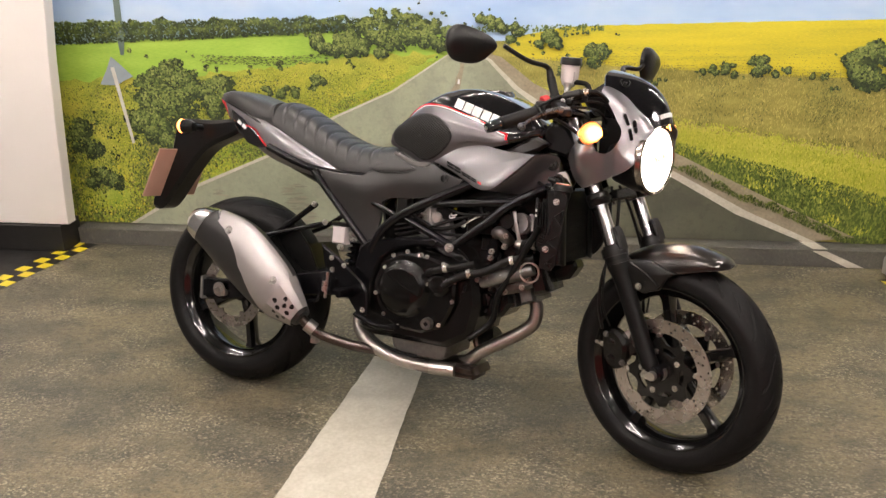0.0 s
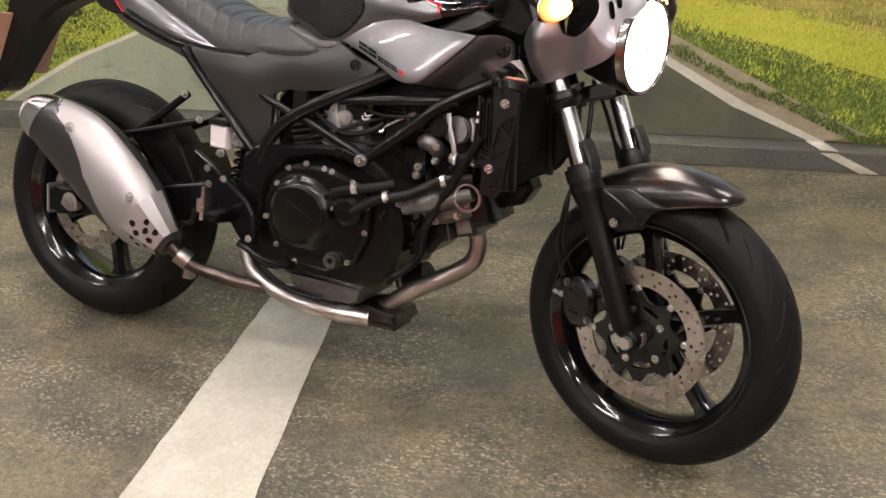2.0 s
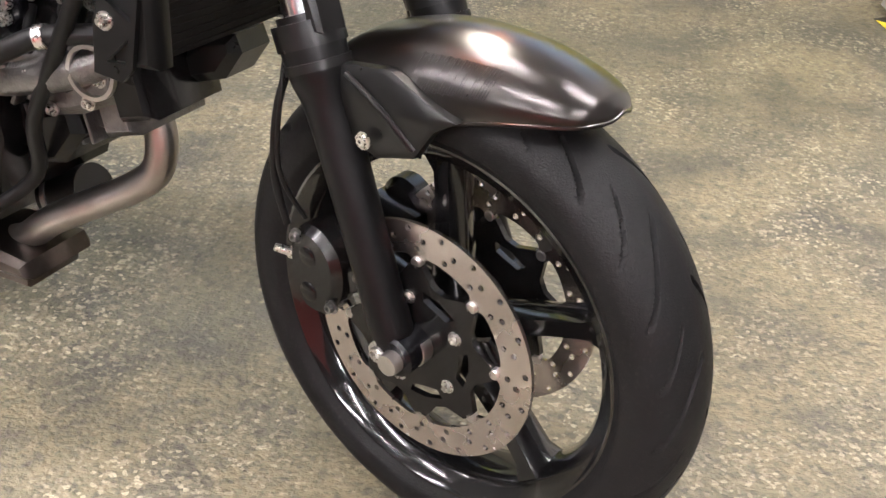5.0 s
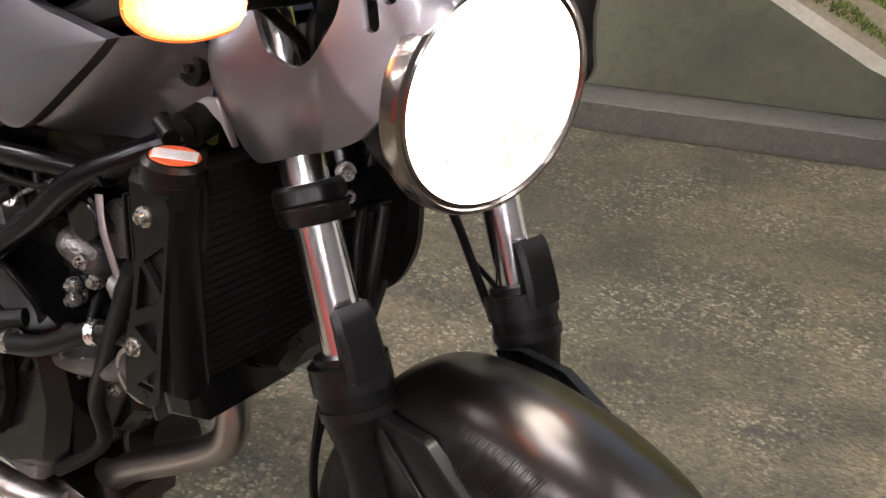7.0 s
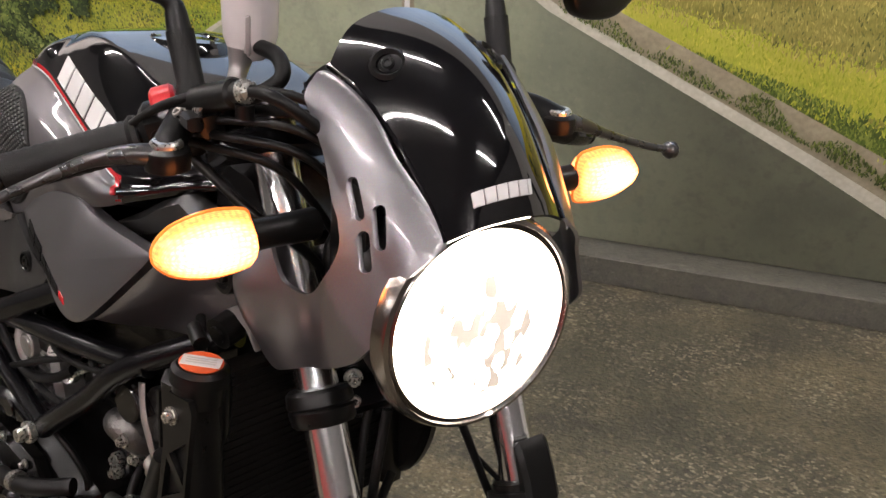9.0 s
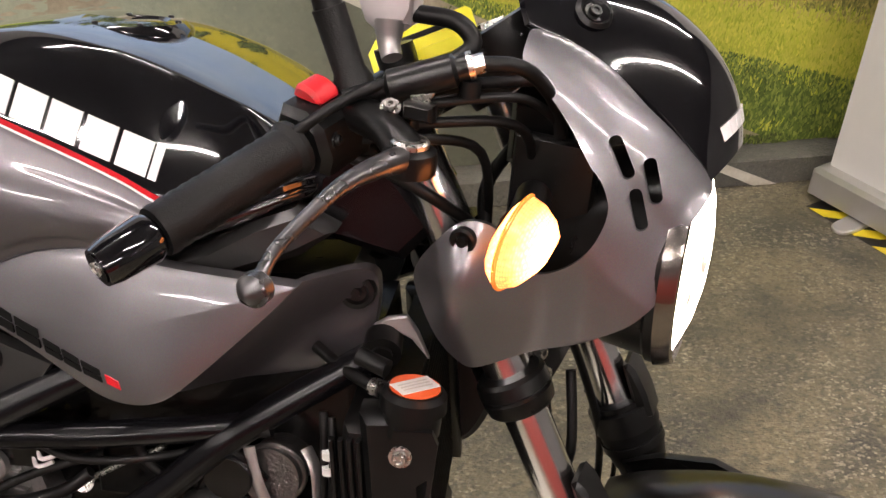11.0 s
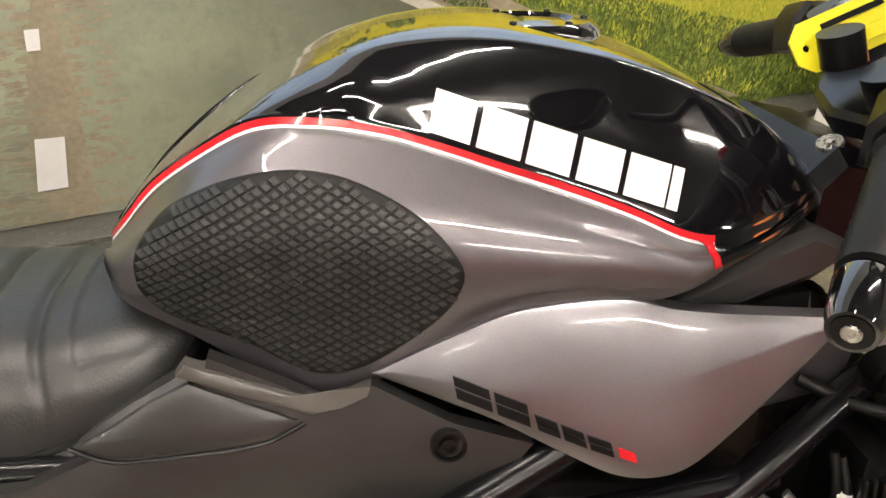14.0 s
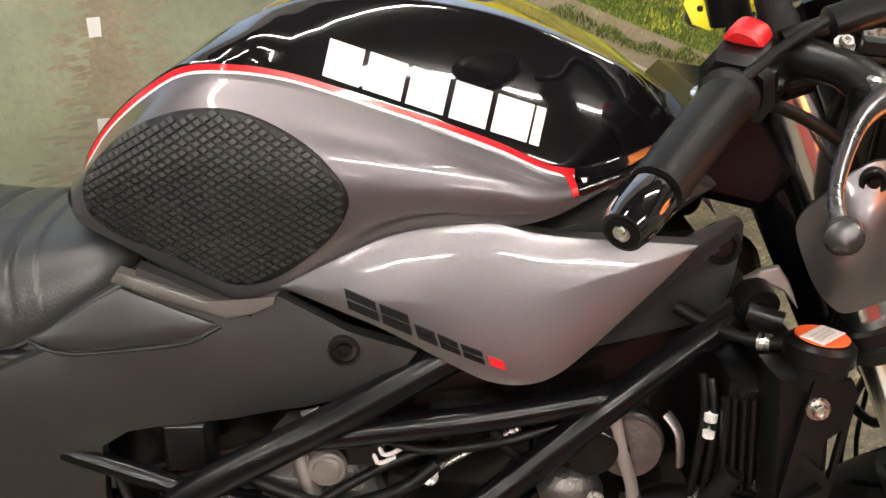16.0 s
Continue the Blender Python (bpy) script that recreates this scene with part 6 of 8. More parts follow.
barrel(0.655, 0.585, -14, 8, 0.15, "rear_cylinder", ENGINE_GREY, 0.17)
barrel(0.925, 0.455, 72, 8, 0.13, "front_cylinder", ENGINE_GREY, 0.16)
bpart("head_cover", moved(box(0, -0.01, 0.005, 0.05, 0.15, 0.085, 0.02), Matrix.Translation((1.06, 0, 0.5)) @ pose(0, 0, 0, 0, -18, 0)), ENGINE_BLACK, "black cast cylinder head")
cyl = bpart("cylinder_wall", prism([(0.675, 0.60), (0.685, 0.655), (0.70, 0.672), (0.755, 0.678), (0.765, 0.655), (0.785, 0.585), (0.76, 0.562), (0.70, 0.56)], -0.094, -0.05, 0.008), BARE_ALLOY, "bare aluminium rear cylinder wall")
for k in range(4):
    part("rib", moved(box(0, 0, 0, 0.08, 0.006, 0.005, 0.001), Matrix.Translation((0.735 - 0.005 * k, -0.096, 0.585 + 0.019 * k)) @ pose(0, 0, 0, 0, 12, 0)), BARE_ALLOY, cyl)
port = bpart("front_head", prism([(0.915, 0.50), (0.955, 0.525), (1.0, 0.535), (1.045, 0.52), (1.055, 0.485), (1.0, 0.455), (0.95, 0.44), (0.925, 0.465)], -0.088, -0.03, 0.012), ENGINE_GREY, "cast alloy front cylinder head")
rail = bpart("water_rail", join(tube([(0.895, -0.098, 0.470), (0.93, -0.1, 0.485), (1.0, -0.102, 0.512), (1.05, -0.1, 0.533)], [0.014, 0.019, 0.021, 0.016], 18, 5), tube([(0.90, -0.095, 0.503), (0.95, -0.1, 0.515), (0.985, -0.1, 0.52)], 0.009, 12, 5), disc_y(0.017, -0.08, -0.112, 20, (0.918, 0.488))), ENGINE_GREY, "bare metal water rail along the head")
for q in ((0.918, -0.113, 0.488), (0.96, -0.116, 0.504)):
    part("rail_bolt", bolt_g(q, 0.004, 0.004), BOLT, rail)
for x, z in ((0.945, 0.49), (0.985, 0.515), (1.03, 0.505), (0.965, 0.455), (1.015, 0.475)):
    part("head_bolt", bolt_g((x, -0.0885, z), 0.006, 0.006), BOLT, port)
part("spark_lead", tube([(0.93, -0.07, 0.56), (0.95, -0.1, 0.53), (0.975, -0.1, 0.50)], 0.006, 10), HOSE, port)
bpart("exhaust_port", tube([(0.99, 0.01, 0.49), (1.01, 0.025, 0.45)], 0.028, 18, 1), ENGINE_GREY, "cast exhaust port")
bpart("throttle_body", join(tube([(0.72, -0.045, 0.66), (0.80, -0.045, 0.70)], 0.03, 18, 1), box(0.76, -0.085, 0.665, 0.06, 0.03, 0.05, 0.006), disc_y(0.011, -0.09, -0.1, 20, (0.745, 0.655))), ENGINE_BLACK, "dark throttle body")
bpart("throttle_pulley", join(disc_y(0.022, -0.1, -0.112, 24, (0.96, 0.66)), tube([(0.93, -0.1, 0.64), (0.96, -0.105, 0.685), (0.99, -0.1, 0.655)], 0.005, 8), tube([(0.95, -0.06, 0.60), (0.955, -0.075, 0.635), (0.96, -0.085, 0.655)], [0.018, 0.017, 0.014], 16, 4)), ENGINE_BLACK, "dark thermostat housing")
bpart("airbox", prism([(0.66, 0.70), (0.80, 0.72), (0.98, 0.74), (1.06, 0.78), (1.05, 0.83), (0.7, 0.80)], -0.045, 0.085, 0.012), PLASTIC_DK, "black airbox")
for q in (box(0.87, -0.06, 0.64, 0.09, 0.05, 0.06, 0.008), box(0.90, -0.05, 0.585, 0.05, 0.06, 0.04, 0.006), box(0.62, -0.085, 0.665, 0.04, 0.04, 0.05, 0.006)):
    bpart("ignition_coil", q, PLASTIC_DK, "black ignition part")
bpart("engine_core", prism([(0.54, 0.50), (0.53, 0.66), (0.60, 0.735), (0.80, 0.75), (1.08, 0.78), (1.10, 0.60), (1.06, 0.54), (0.98, 0.44), (0.86, 0.42)], -0.058, 0.09, 0.01), ENGINE_BLACK, "dark engine core")
for nm, pts, r, mt in (
        ("coolant_hose", [(0.80, -0.155, 0.455), (0.85, -0.15, 0.49), (0.92, -0.14, 0.512), (0.985, -0.125, 0.55), (1.05, -0.11, 0.565)], 0.0115, HOSE),
        ("coolant_hose", [(0.745, -0.15, 0.485), (0.79, -0.16, 0.502), (0.84, -0.155, 0.515), (0.88, -0.13, 0.525)], 0.0105, HOSE),
        ("coolant_hose", [(1.0, -0.09, 0.57), (1.02, -0.1, 0.6), (1.06, -0.11, 0.605), (1.09, -0.12, 0.59)], 0.015, HOSE),
        ("coolant_hose", [(0.87, -0.1, 0.30), (0.93, -0.08, 0.36), (0.95, -0.1, 0.44), (1.0, -0.12, 0.53), (1.07, -0.14, 0.66)], 0.009, HOSE),
        ("cable", [(0.72, -0.1, 0.61), (0.78, -0.11, 0.60), (0.86, -0.11, 0.61), (0.9, -0.1, 0.65)], 0.0045, HOSE),
        ("cable", [(0.62, -0.115, 0.58), (0.7, -0.12, 0.605), (0.78, -0.1, 0.64), (0.84, -0.09, 0.66)], 0.0045, HOSE),
        ("cable", [(0.80, -0.12, 0.57), (0.84, -0.11, 0.545), (0.86, -0.1, 0.5), (0.85, -0.12, 0.44)], 0.004, HOSE),
        ("cable", [(0.75, -0.09, 0.69), (0.82, -0.11, 0.665), (0.93, -0.1, 0.68), (1.0, -0.09, 0.73)], 0.004, HOSE),
        ("cable", [(0.55, -0.09, 0.65), (0.57, -0.11, 0.6), (0.56, -0.12, 0.56)], 0.004, HOSE),
        ("drain_hose", [(0.70, -0.09, 0.215), (0.62, -0.1, 0.225), (0.55, -0.09, 0.25), (0.52, -0.08, 0.28)], 0.006, HOSE)):
    bpart(nm, tube(pts, r, 12, 6), mt, "black rubber hose" if "hose" in nm else "black cable")
for p, q, r in (((0.868, -0.147, 0.498), (0.88, -0.145, 0.503), 0.0135), ((0.985, -0.125, 0.55), (0.995, -0.122, 0.553), 0.0135), ((0.80, -0.16, 0.507), (0.812, -0.16, 0.51), 0.0128), ((1.045, -0.108, 0.605), (1.056, -0.11, 0.606), 0.0175)):
    bpart("hose_clip", tube([p, q], r, 16, 1), BOLT, "bright hose clip")
bpart("heat_guard_ring", moved(lathe([(0.0255, -0.003), (0.030, -0.003), (0.030, 0.003), (0.0255, 0.003)], 28, closed=True), Matrix.Translation((1.045, -0.118, 0.525))), STEEL, "bright metal ring on the head")
bay = bpart("rear_head", prism([(0.69, 0.605), (0.70, 0.645), (0.725, 0.66), (0.76, 0.655), (0.77, 0.625), (0.74, 0.60)], -0.097, -0.06, 0.01), BARE_ALLOY, "bare alloy rear cylinder head")
part("cam_end", join(disc_y(0.0165, -0.09, -0.109, 30, (0.737, 0.645)), disc_y(0.012, -0.105, -0.111, 30, (0.737, 0.645))), BARE_ALLOY, bay, "round alloy cam cover")
part("oil_pipe", tube([(0.712, -0.1, 0.668), (0.716, -0.106, 0.645), (0.724, -0.104, 0.622), (0.735, -0.1, 0.61)], 0.0065, 14, 5), BARE_ALLOY, bay, "alloy pipe")
part("head_stud", bolt_g((0.735, -0.098, 0.622), 0.005, 0.008), BOLT, bay)
for k in range(4):
    part("fin", moved(box(0, 0, 0, 0.07, 0.05, 0.004, 0.001), Matrix.Translation((0.72, -0.085, 0.60 - 0.011 * k)) @ pose(0, 0, 0, 0, 12, 0)), BARE_ALLOY, bay)
bpart("loom_hose", tube([(0.66, -0.105, 0.645), (0.69, -0.108, 0.628), (0.745, -0.112, 0.612), (0.80, -0.108, 0.625), (0.83, -0.1, 0.645)], 0.0062, 12, 6), HOSE, "black wiring hose")
bpart("earth_rod", join(tube([(0.82, -0.098, 0.632), (0.86, -0.098, 0.657), (0.90, -0.098, 0.678)], 0.0028, 8, 1), tube([(0.82, -0.094, 0.63), (0.824, -0.103, 0.634)], 0.008, 16, 1)), BOLT, "bright threaded throttle rod")
for q0, q1 in (((0.775, -0.09, 0.668), (0.795, -0.1, 0.652)), ((0.78, -0.088, 0.675), (0.80, -0.1, 0.66))):
    bpart("wire", tube([q0, ((q0[0] + q1[0]) / 2 - 0.006, -0.102, q1[2] - 0.004), q1], 0.0022, 8, 4), CLOUDY, "pale wire")
bpart("wire_plug", box(0.787, -0.092, 0.676, 0.012, 0.012, 0.014, 0.002), YELLOW_TAG, "pale yellow wire plug")
thermo = bpart("thermostat", join(tube([(0.998, -0.05, 0.65), (0.994, -0.098, 0.656)], 0.027, 30, 1), disc_y(0.031, -0.085, -0.091, 30, (0.995, 0.655))), ENGINE_GREY, "round cast thermostat cover")
part("strap", tube([(0.978, -0.104, 0.69), (0.985, -0.107, 0.66), (0.996, -0.105, 0.625), (1.0, -0.1, 0.60)], 0.0055, 10, 5, 0.4), SHIELD, thermo, "bare metal strap")
part("elbow", tube([(0.96, -0.075, 0.60), (0.955, -0.095, 0.612), (0.94, -0.105, 0.625), (0.925, -0.098, 0.618)], [0.018, 0.0185, 0.018, 0.016], 20, 5), ENGINE_GREY, thermo, "cast alloy elbow")
part("elbow_bolt", bolt_g((0.963, -0.118, 0.618), 0.0055, 0.006), BOLT, thermo)
part("bleed_union", join(tube([(0.99, -0.098, 0.598), (1.02, -0.1, 0.596)], 0.0115, 16, 1), tube([(1.0, -0.1, 0.597), (1.006, -0.1, 0.597)], 0.0145, 16, 1)), STEEL, thermo, "steel union")
bpart("side_bracket", tube([(1.025, -0.09, 0.685), (1.035, -0.098, 0.67), (1.038, -0.1, 0.64)], 0.006, 10, 4, 0.5), SHIELD, "bent metal bracket")
for pts, r in (([(1.045, -0.11, 0.735), (1.048, -0.118, 0.70), (1.046, -0.115, 0.64), (1.04, -0.11, 0.59)], 0.0038), ([(1.052, -0.11, 0.73), (1.056, -0.122, 0.695), (1.054, -0.12, 0.63), (1.05, -0.11, 0.58)], 0.0038), ([(0.87, -0.1, 0.70), (0.89, -0.105, 0.66), (0.93, -0.1, 0.645), (0.965, -0.1, 0.655)], 0.0045)):
    bpart("cable", tube(pts, r, 10, 5), HOSE, "black cable")
for z in (0.705, 0.69):
    bpart("cable_sleeve", tube([(1.052, -0.122, z), (1.052, -0.122, z - 0.007)], 0.0055, 12, 1), WHITE_METAL, "white cable marker")
for k in range(5):
    bpart("alloy_rib", moved(box(0, 0, 0, 0.006, 0.02, 0.05, 0.002), Matrix.Translation((0.93 + 0.024 * k, -0.09, 0.475 + 0.011 * k)) @ pose(0, 0, 0, 0, 24, 0)), ENGINE_GREY, "cast alloy rib")
bpart("front_sprocket_cover", prism([(0.50, 0.37), (0.56, 0.34), (0.58, 0.42), (0.53, 0.47)], 0.1, 0.14, 0.01), ENGINE_BLACK)
bpart("oil_filter", tube([(0.845, 0.045, 0.255), (0.91, 0.045, 0.285)], 0.037, 28, 1), PLASTIC_DK, "black oil filter")
bpart("filter_band", tube([(0.853, 0.045, 0.259), (0.86, 0.045, 0.262)], 0.039, 28, 1), STEEL, "bright filter edge")
bpart("engine_guard", prism([(0.90, 0.36), (0.955, 0.375), (0.985, 0.42), (0.97, 0.455), (0.91, 0.43)], -0.07, 0.07, 0.012), ENGINE_BLACK)

# -- exhaust --
bpart("header_pipe", tube([(1.012, 0.03, 0.448), (1.02, 0.028, 0.425), (1.029, 0.026, 0.395), (1.023, 0.024, 0.355), (0.993, 0.02, 0.324), (0.95, 0.012, 0.295), (0.88, 0.0, 0.25), (0.835, 0.0, 0.21), (0.80, 0.01, 0.19)], 0.0205, 24, 8), HEADER_STEEL, "heat-stained steel header pipe")
bpart("header_flange", join(moved(box(0, 0, 0, 0.062, 0.085, 0.009, 0.003), Matrix.Translation((1.014, 0.02, 0.449)) @ pose(0, 0, 0, 0, -20, 0)), tube([(1.013, 0.029, 0.447), (1.018, 0.028, 0.433)], 0.026, 20, 1), bolt_g((0.992, -0.01, 0.441), 0.005, 0.014, (0.2, 0, -1)), bolt_g((1.04, 0.045, 0.455), 0.005, 0.014, (0.2, 0, -1)), bolt_g((1.036, -0.008, 0.455), 0.006, 0.016, (0.3, -0.3, -1))), STEEL, "steel exhaust flange")
bpart("rear_header", tube([(0.485, -0.06, 0.33), (0.49, -0.085, 0.285), (0.53, -0.10, 0.24), (0.62, -0.10, 0.203), (0.73, -0.085, 0.19), (0.80, -0.07, 0.19)], 0.0188, 20, 6), HEADER_STEEL, "steel exhaust pipe under the engine")
bpart("pipe_joint", tube([(0.745, -0.083, 0.19), (0.82, -0.066, 0.19)], 0.0208, 20, 1), STEEL, "slip joint")
bpart("collector", join(prism([(0.72, 0.176), (0.86, 0.176), (0.885, 0.182), (0.875, 0.205), (0.80, 0.212), (0.72, 0.196)], -0.06, 0.07, 0.01), box(0.80, -0.0, 0.172, 0.15, 0.1, 0.014, 0.004)), SCORCHED, "scorched dark collector box")
bpart("link_pipe", tube([(0.33, -0.19, 0.305), (0.375, -0.175, 0.262), (0.42, -0.155, 0.238), (0.50, -0.13, 0.222), (0.62, -0.08, 0.21), (0.72, -0.02, 0.2)], 0.0155, 18, 6), SCORCHED, "scorched steel link pipe")
bpart("link_sleeve", tube([(0.43, -0.152, 0.236), (0.50, -0.13, 0.222), (0.56, -0.105, 0.216)], 0.0168, 18, 4), SCORCHED, "pipe sleeve")
bpart("pipe_clamp", join(tube([(0.362, -0.181, 0.274), (0.385, -0.171, 0.257)], 0.022, 18, 1), box(0.385, -0.165, 0.228, 0.02, 0.025, 0.025, 0.003), tube([(0.37, -0.15, 0.222), (0.39, -0.19, 0.226)], 0.005, 8, 1)), STEEL, "exhaust clamp with bolt")
AX = Vector((0.86, 0, -0.52)).normalized()
PX = Vector((0.52, 0, 0.86)).normalized()
MUF = [(Vector((-0.075, -0.185, 0.553)), 0.040, 0.042), (Vector((-0.055, -0.187, 0.545)), 0.052, 0.05), (Vector((0.02, -0.188, 0.517)), 0.076, 0.058), (Vector((0.10, -0.190, 0.475)), 0.092, 0.062), (Vector((0.18, -0.192, 0.418)), 0.093, 0.062),
       (Vector((0.25, -0.192, 0.366)), 0.083, 0.058), (Vector((0.305, -0.192, 0.326)), 0.055, 0.045), (Vector((0.35, -0.190, 0.292)), 0.028, 0.028)]


def muf_ring(c, h, w, a0, a1, n, lift=0.0):
    out = []
    for k in range(n):
        a = a0 + (a1 - a0) * k / (n - 1 if a1 - a0 < 6.2 else n)
        ca, sa = math.cos(a), math.sin(a)
        e = 0.8
        y = -(w + lift) * math.copysign(abs(ca) ** e, ca)
        p = (h + lift) * math.copysign(abs(sa) ** e, sa)
        out.append(c + PX * p + Vector((0, y, 0)))
    return out


def muf_at(t):
    """The muffler's centre and half sizes at t from 0 to 1."""
    arr = smooth_line([(*c, h, w) for c, h, w in MUF], 8)
    q = arr[int(round(t * (len(arr) - 1)))]
    return Vector(q[:3]), q[3], q[4]


muffler = bpart("muffler", grid([muf_ring(*muf_at(t), 0, 2 * math.pi, 36) for t in np.linspace(0, 1, 50)], closed=True, caps=True), PLASTIC, "black silencer with silver heat shield")
def muf_point(t, deg, lift):
    c, h, w = muf_at(t)
    return muf_ring(c, h, w, radians(deg), radians(deg) + 0.1, 2, lift)[0]


def skin(rows):
    """A thin sheet with a turned-in edge."""
    inner = [[p + Vector((0, 0.003, -0.001)) for p in r] for r in rows]
    return join(grid(rows), grid([rows[0], inner[0]]), grid([inner[-1], rows[-1]]), grid([[r[0] for r in inner], [r[0] for r in rows]]), grid([[r[-1] for r in rows], [r[-1] for r in inner]]))


rows = []
for t in np.linspace(0, 1, 26):
    lo = 36 - 80 * t
    rows.append([muf_point(0.23 + 0.06 * (1 - k / 21) * (1 - t) + 0.55 * t, lo + (84 - lo) * k / 21, 0.0055) for k in range(22)])
part("heat_shield", skin(rows), SHIELD, muffler, "brushed silver heat shield")
part("shield_edge", tube([rows[0][k] for k in range(0, 22, 3)] , 0.003, 8, 3), CHROME, muffler, "bright folded shield edge")
GA = [-78, -42, -8, 34, 66, 92]
rows = [[muf_point(t, a, 0.0075 + (0.007 if a == -8 else 0.004 if a == 34 else 0)) for a in GA] for t in (0.775, 0.80, 0.86, 0.92, 0.965)]
guard = part("end_guard", skin(rows), SHIELD, muffler, "perforated silver end guard", None, None, 12)
for i, j, u, v in ((0, 2, 0.9, 0.35), (1, 2, 0.9, 0.8), (1, 2, 0.75, 0.15), (2, 2, 0.2, 0.5), (2, 2, 0.8, 0.8), (2, 2, 0.8, 0.25), (1, 1, 0.6, 0.7), (2, 1, 0.2, 0.35), (2, 1, 0.75, 0.75)):
    p00, p01, p10, p11 = (Vector(rows[i + di][j + dj]) for di, dj in ((0, 0), (0, 1), (1, 0), (1, 1)))
    p = (p00 * (1 - v) + p01 * v) * (1 - u) + (p10 * (1 - v) + p11 * v) * u
    nrm = (p10 - p00).cross(p01 - p00).normalized()
    nrm = nrm if nrm.y < 0 else -nrm
    part("guard_hole", bolt_g(p, 0.0055, 0.0008, nrm), BLACK_DECAL, muffler, "drilled hole")
for t, a in ((0.38, 30), (0.72, 26)):
    c, h, w = muf_at(t)
    p = muf_ring(c, h, w, radians(a), radians(a) + 0.1, 2, 0.006)[0]
    part("shield_bolt", join(bolt_g(p, 0.0075, 0.006, (0, -1, 0.25)), moved(lathe([(0.0001, 0.0015), (0.013, 0.0015), (0.013, -0.003)], 20), Matrix.Translation(p) @ Vector((0, 1, 0)).rotation_difference(Vector((0, -1, 0.25))).to_matrix().to_4x4())), BOLT, muffler)
ca, ha, wa = muf_at(0.0)
rows = [muf_ring(muf_at(t)[0], muf_at(t)[1], muf_at(t)[2], 0, 2 * math.pi, 36, 0.003) for t in np.linspace(0.0, 0.22, 10)]
rows.insert(0, muf_ring(ca - AX * 0.012, ha * 0.8, wa * 0.8, 0, 2 * math.pi, 36))
rows.insert(0, muf_ring(ca - AX * 0.002, ha * 0.45, wa * 0.45, 0, 2 * math.pi, 36))
rows.insert(0, muf_ring(ca + AX * 0.03, ha * 0.42, wa * 0.42, 0, 2 * math.pi, 36))
part("end_cap", grid(rows, closed=True, caps=True), CHROME, muffler, "polished chrome end cap")

# -- footrest side --
bpart("footrest_hanger", prism([(0.385, 0.525), (0.43, 0.50), (0.47, 0.475), (0.505, 0.45), (0.535, 0.43), (0.555, 0.40), (0.56, 0.33), (0.535, 0.32), (0.50, 0.36), (0.47, 0.40), (0.44, 0.43), (0.40, 0.46)], -0.165, -0.145, 0.005), FRAME_BLACK, "black footrest hanger plate")
for x, z in ((0.425, 0.488), (0.43, 0.452), (0.47, 0.47), (0.545, 0.345)):
    bpart("bolt", bolt_g((x, -0.166, z), 0.0055, 0.006), BOLT)
bpart("footpeg", join(tube([(0.50, -0.15, 0.385), (0.50, -0.235, 0.395)], 0.011, 12, 1), box(0.50, -0.21, 0.40, 0.03, 0.07, 0.018, 0.004)), FRAME_BLACK, "folding footpeg")
bpart("brake_pedal", join(tube([(0.52, -0.165, 0.33), (0.60, -0.18, 0.31), (0.66, -0.19, 0.315)], 0.008, 10), box(0.67, -0.2, 0.318, 0.03, 0.04, 0.014, 0.004)), FRAME_BLACK, "black brake pedal")
bpart("pedal_linkage", tube([(0.39, -0.16, 0.385), (0.38, -0.16, 0.35), (0.35, -0.16, 0.34), (0.335, -0.16, 0.30)], 0.006, 10), FRAME_BLACK, "black linkage rod")
bpart("pushrod", join(tube([(0.405, -0.155, 0.36), (0.41, -0.155, 0.44)], 0.005, 10, 1), tube([(0.40, -0.155, 0.38), (0.402, -0.155, 0.41)], 0.009, 12, 1)), BOLT, "bright brake pushrod")
res = bpart("rear_reservoir", box(0.415, -0.10, 0.553, 0.05, 0.035, 0.055, 0.006), CLOUDY, "small white brake fluid reservoir")
part("cap", box(0.415, -0.10, 0.586, 0.055, 0.04, 0.012, 0.003), PLASTIC_DK, res)
bpart("reservoir_bracket", join(box(0.46, -0.09, 0.55, 0.035, 0.03, 0.03, 0.004), bolt_g((0.425, -0.12, 0.517), 0.007, 0.01), bolt_g((0.455, -0.11, 0.56), 0.006, 0.008)), BOLT)
bpart("side_stand", join(tube([(0.55, 0.13, 0.28), (0.50, 0.22, 0.15), (0.46, 0.305, 0.045)], 0.013, 12, 1), moved(box(0, 0, 0, 0.07, 0.05, 0.012, 0.004), Matrix.Translation((0.45, 0.318, -0.077)) @ pose(0, 0, 0, 15, 0, 0)), tube([(0.46, 0.305, 0.05), (0.45, 0.32, -0.072)], 0.011, 12, 1)), FRAME_BLACK, "black side stand on the floor")

# -- radiator --
RADY = -0.008
RADM = Matrix.Translation((1.116, 0, 0.66)) @ pose(0, 0, 0, 0, -5, 0)
rad = bpart("radiator", moved(join(box(0, RADY, 0, 0.03, 0.24, 0.195, 0.006)), RADM), CORE, "dark radiator core")
for k in range(24):
    part("core_fin", moved(box(0.0158, RADY, -0.093 + 0.008 * k, 0.003, 0.235, 0.0022, 0.0004), RADM), CORE, rad)
for s in (-1, 1):
    part("side_tank", moved(box(0, RADY + 0.128 * s, 0, 0.05, 0.04, 0.205, 0.01), RADM), PLASTIC_DK, rad, "black radiator end tank")
RBO = [(1.086, 0.548), (1.118, 0.545), (1.130, 0.56), (1.139, 0.66), (1.147, 0.745), (1.142, 0.756), (1.112, 0.755), (1.105, 0.70), (1.097, 0.64), (1.086, 0.60)]
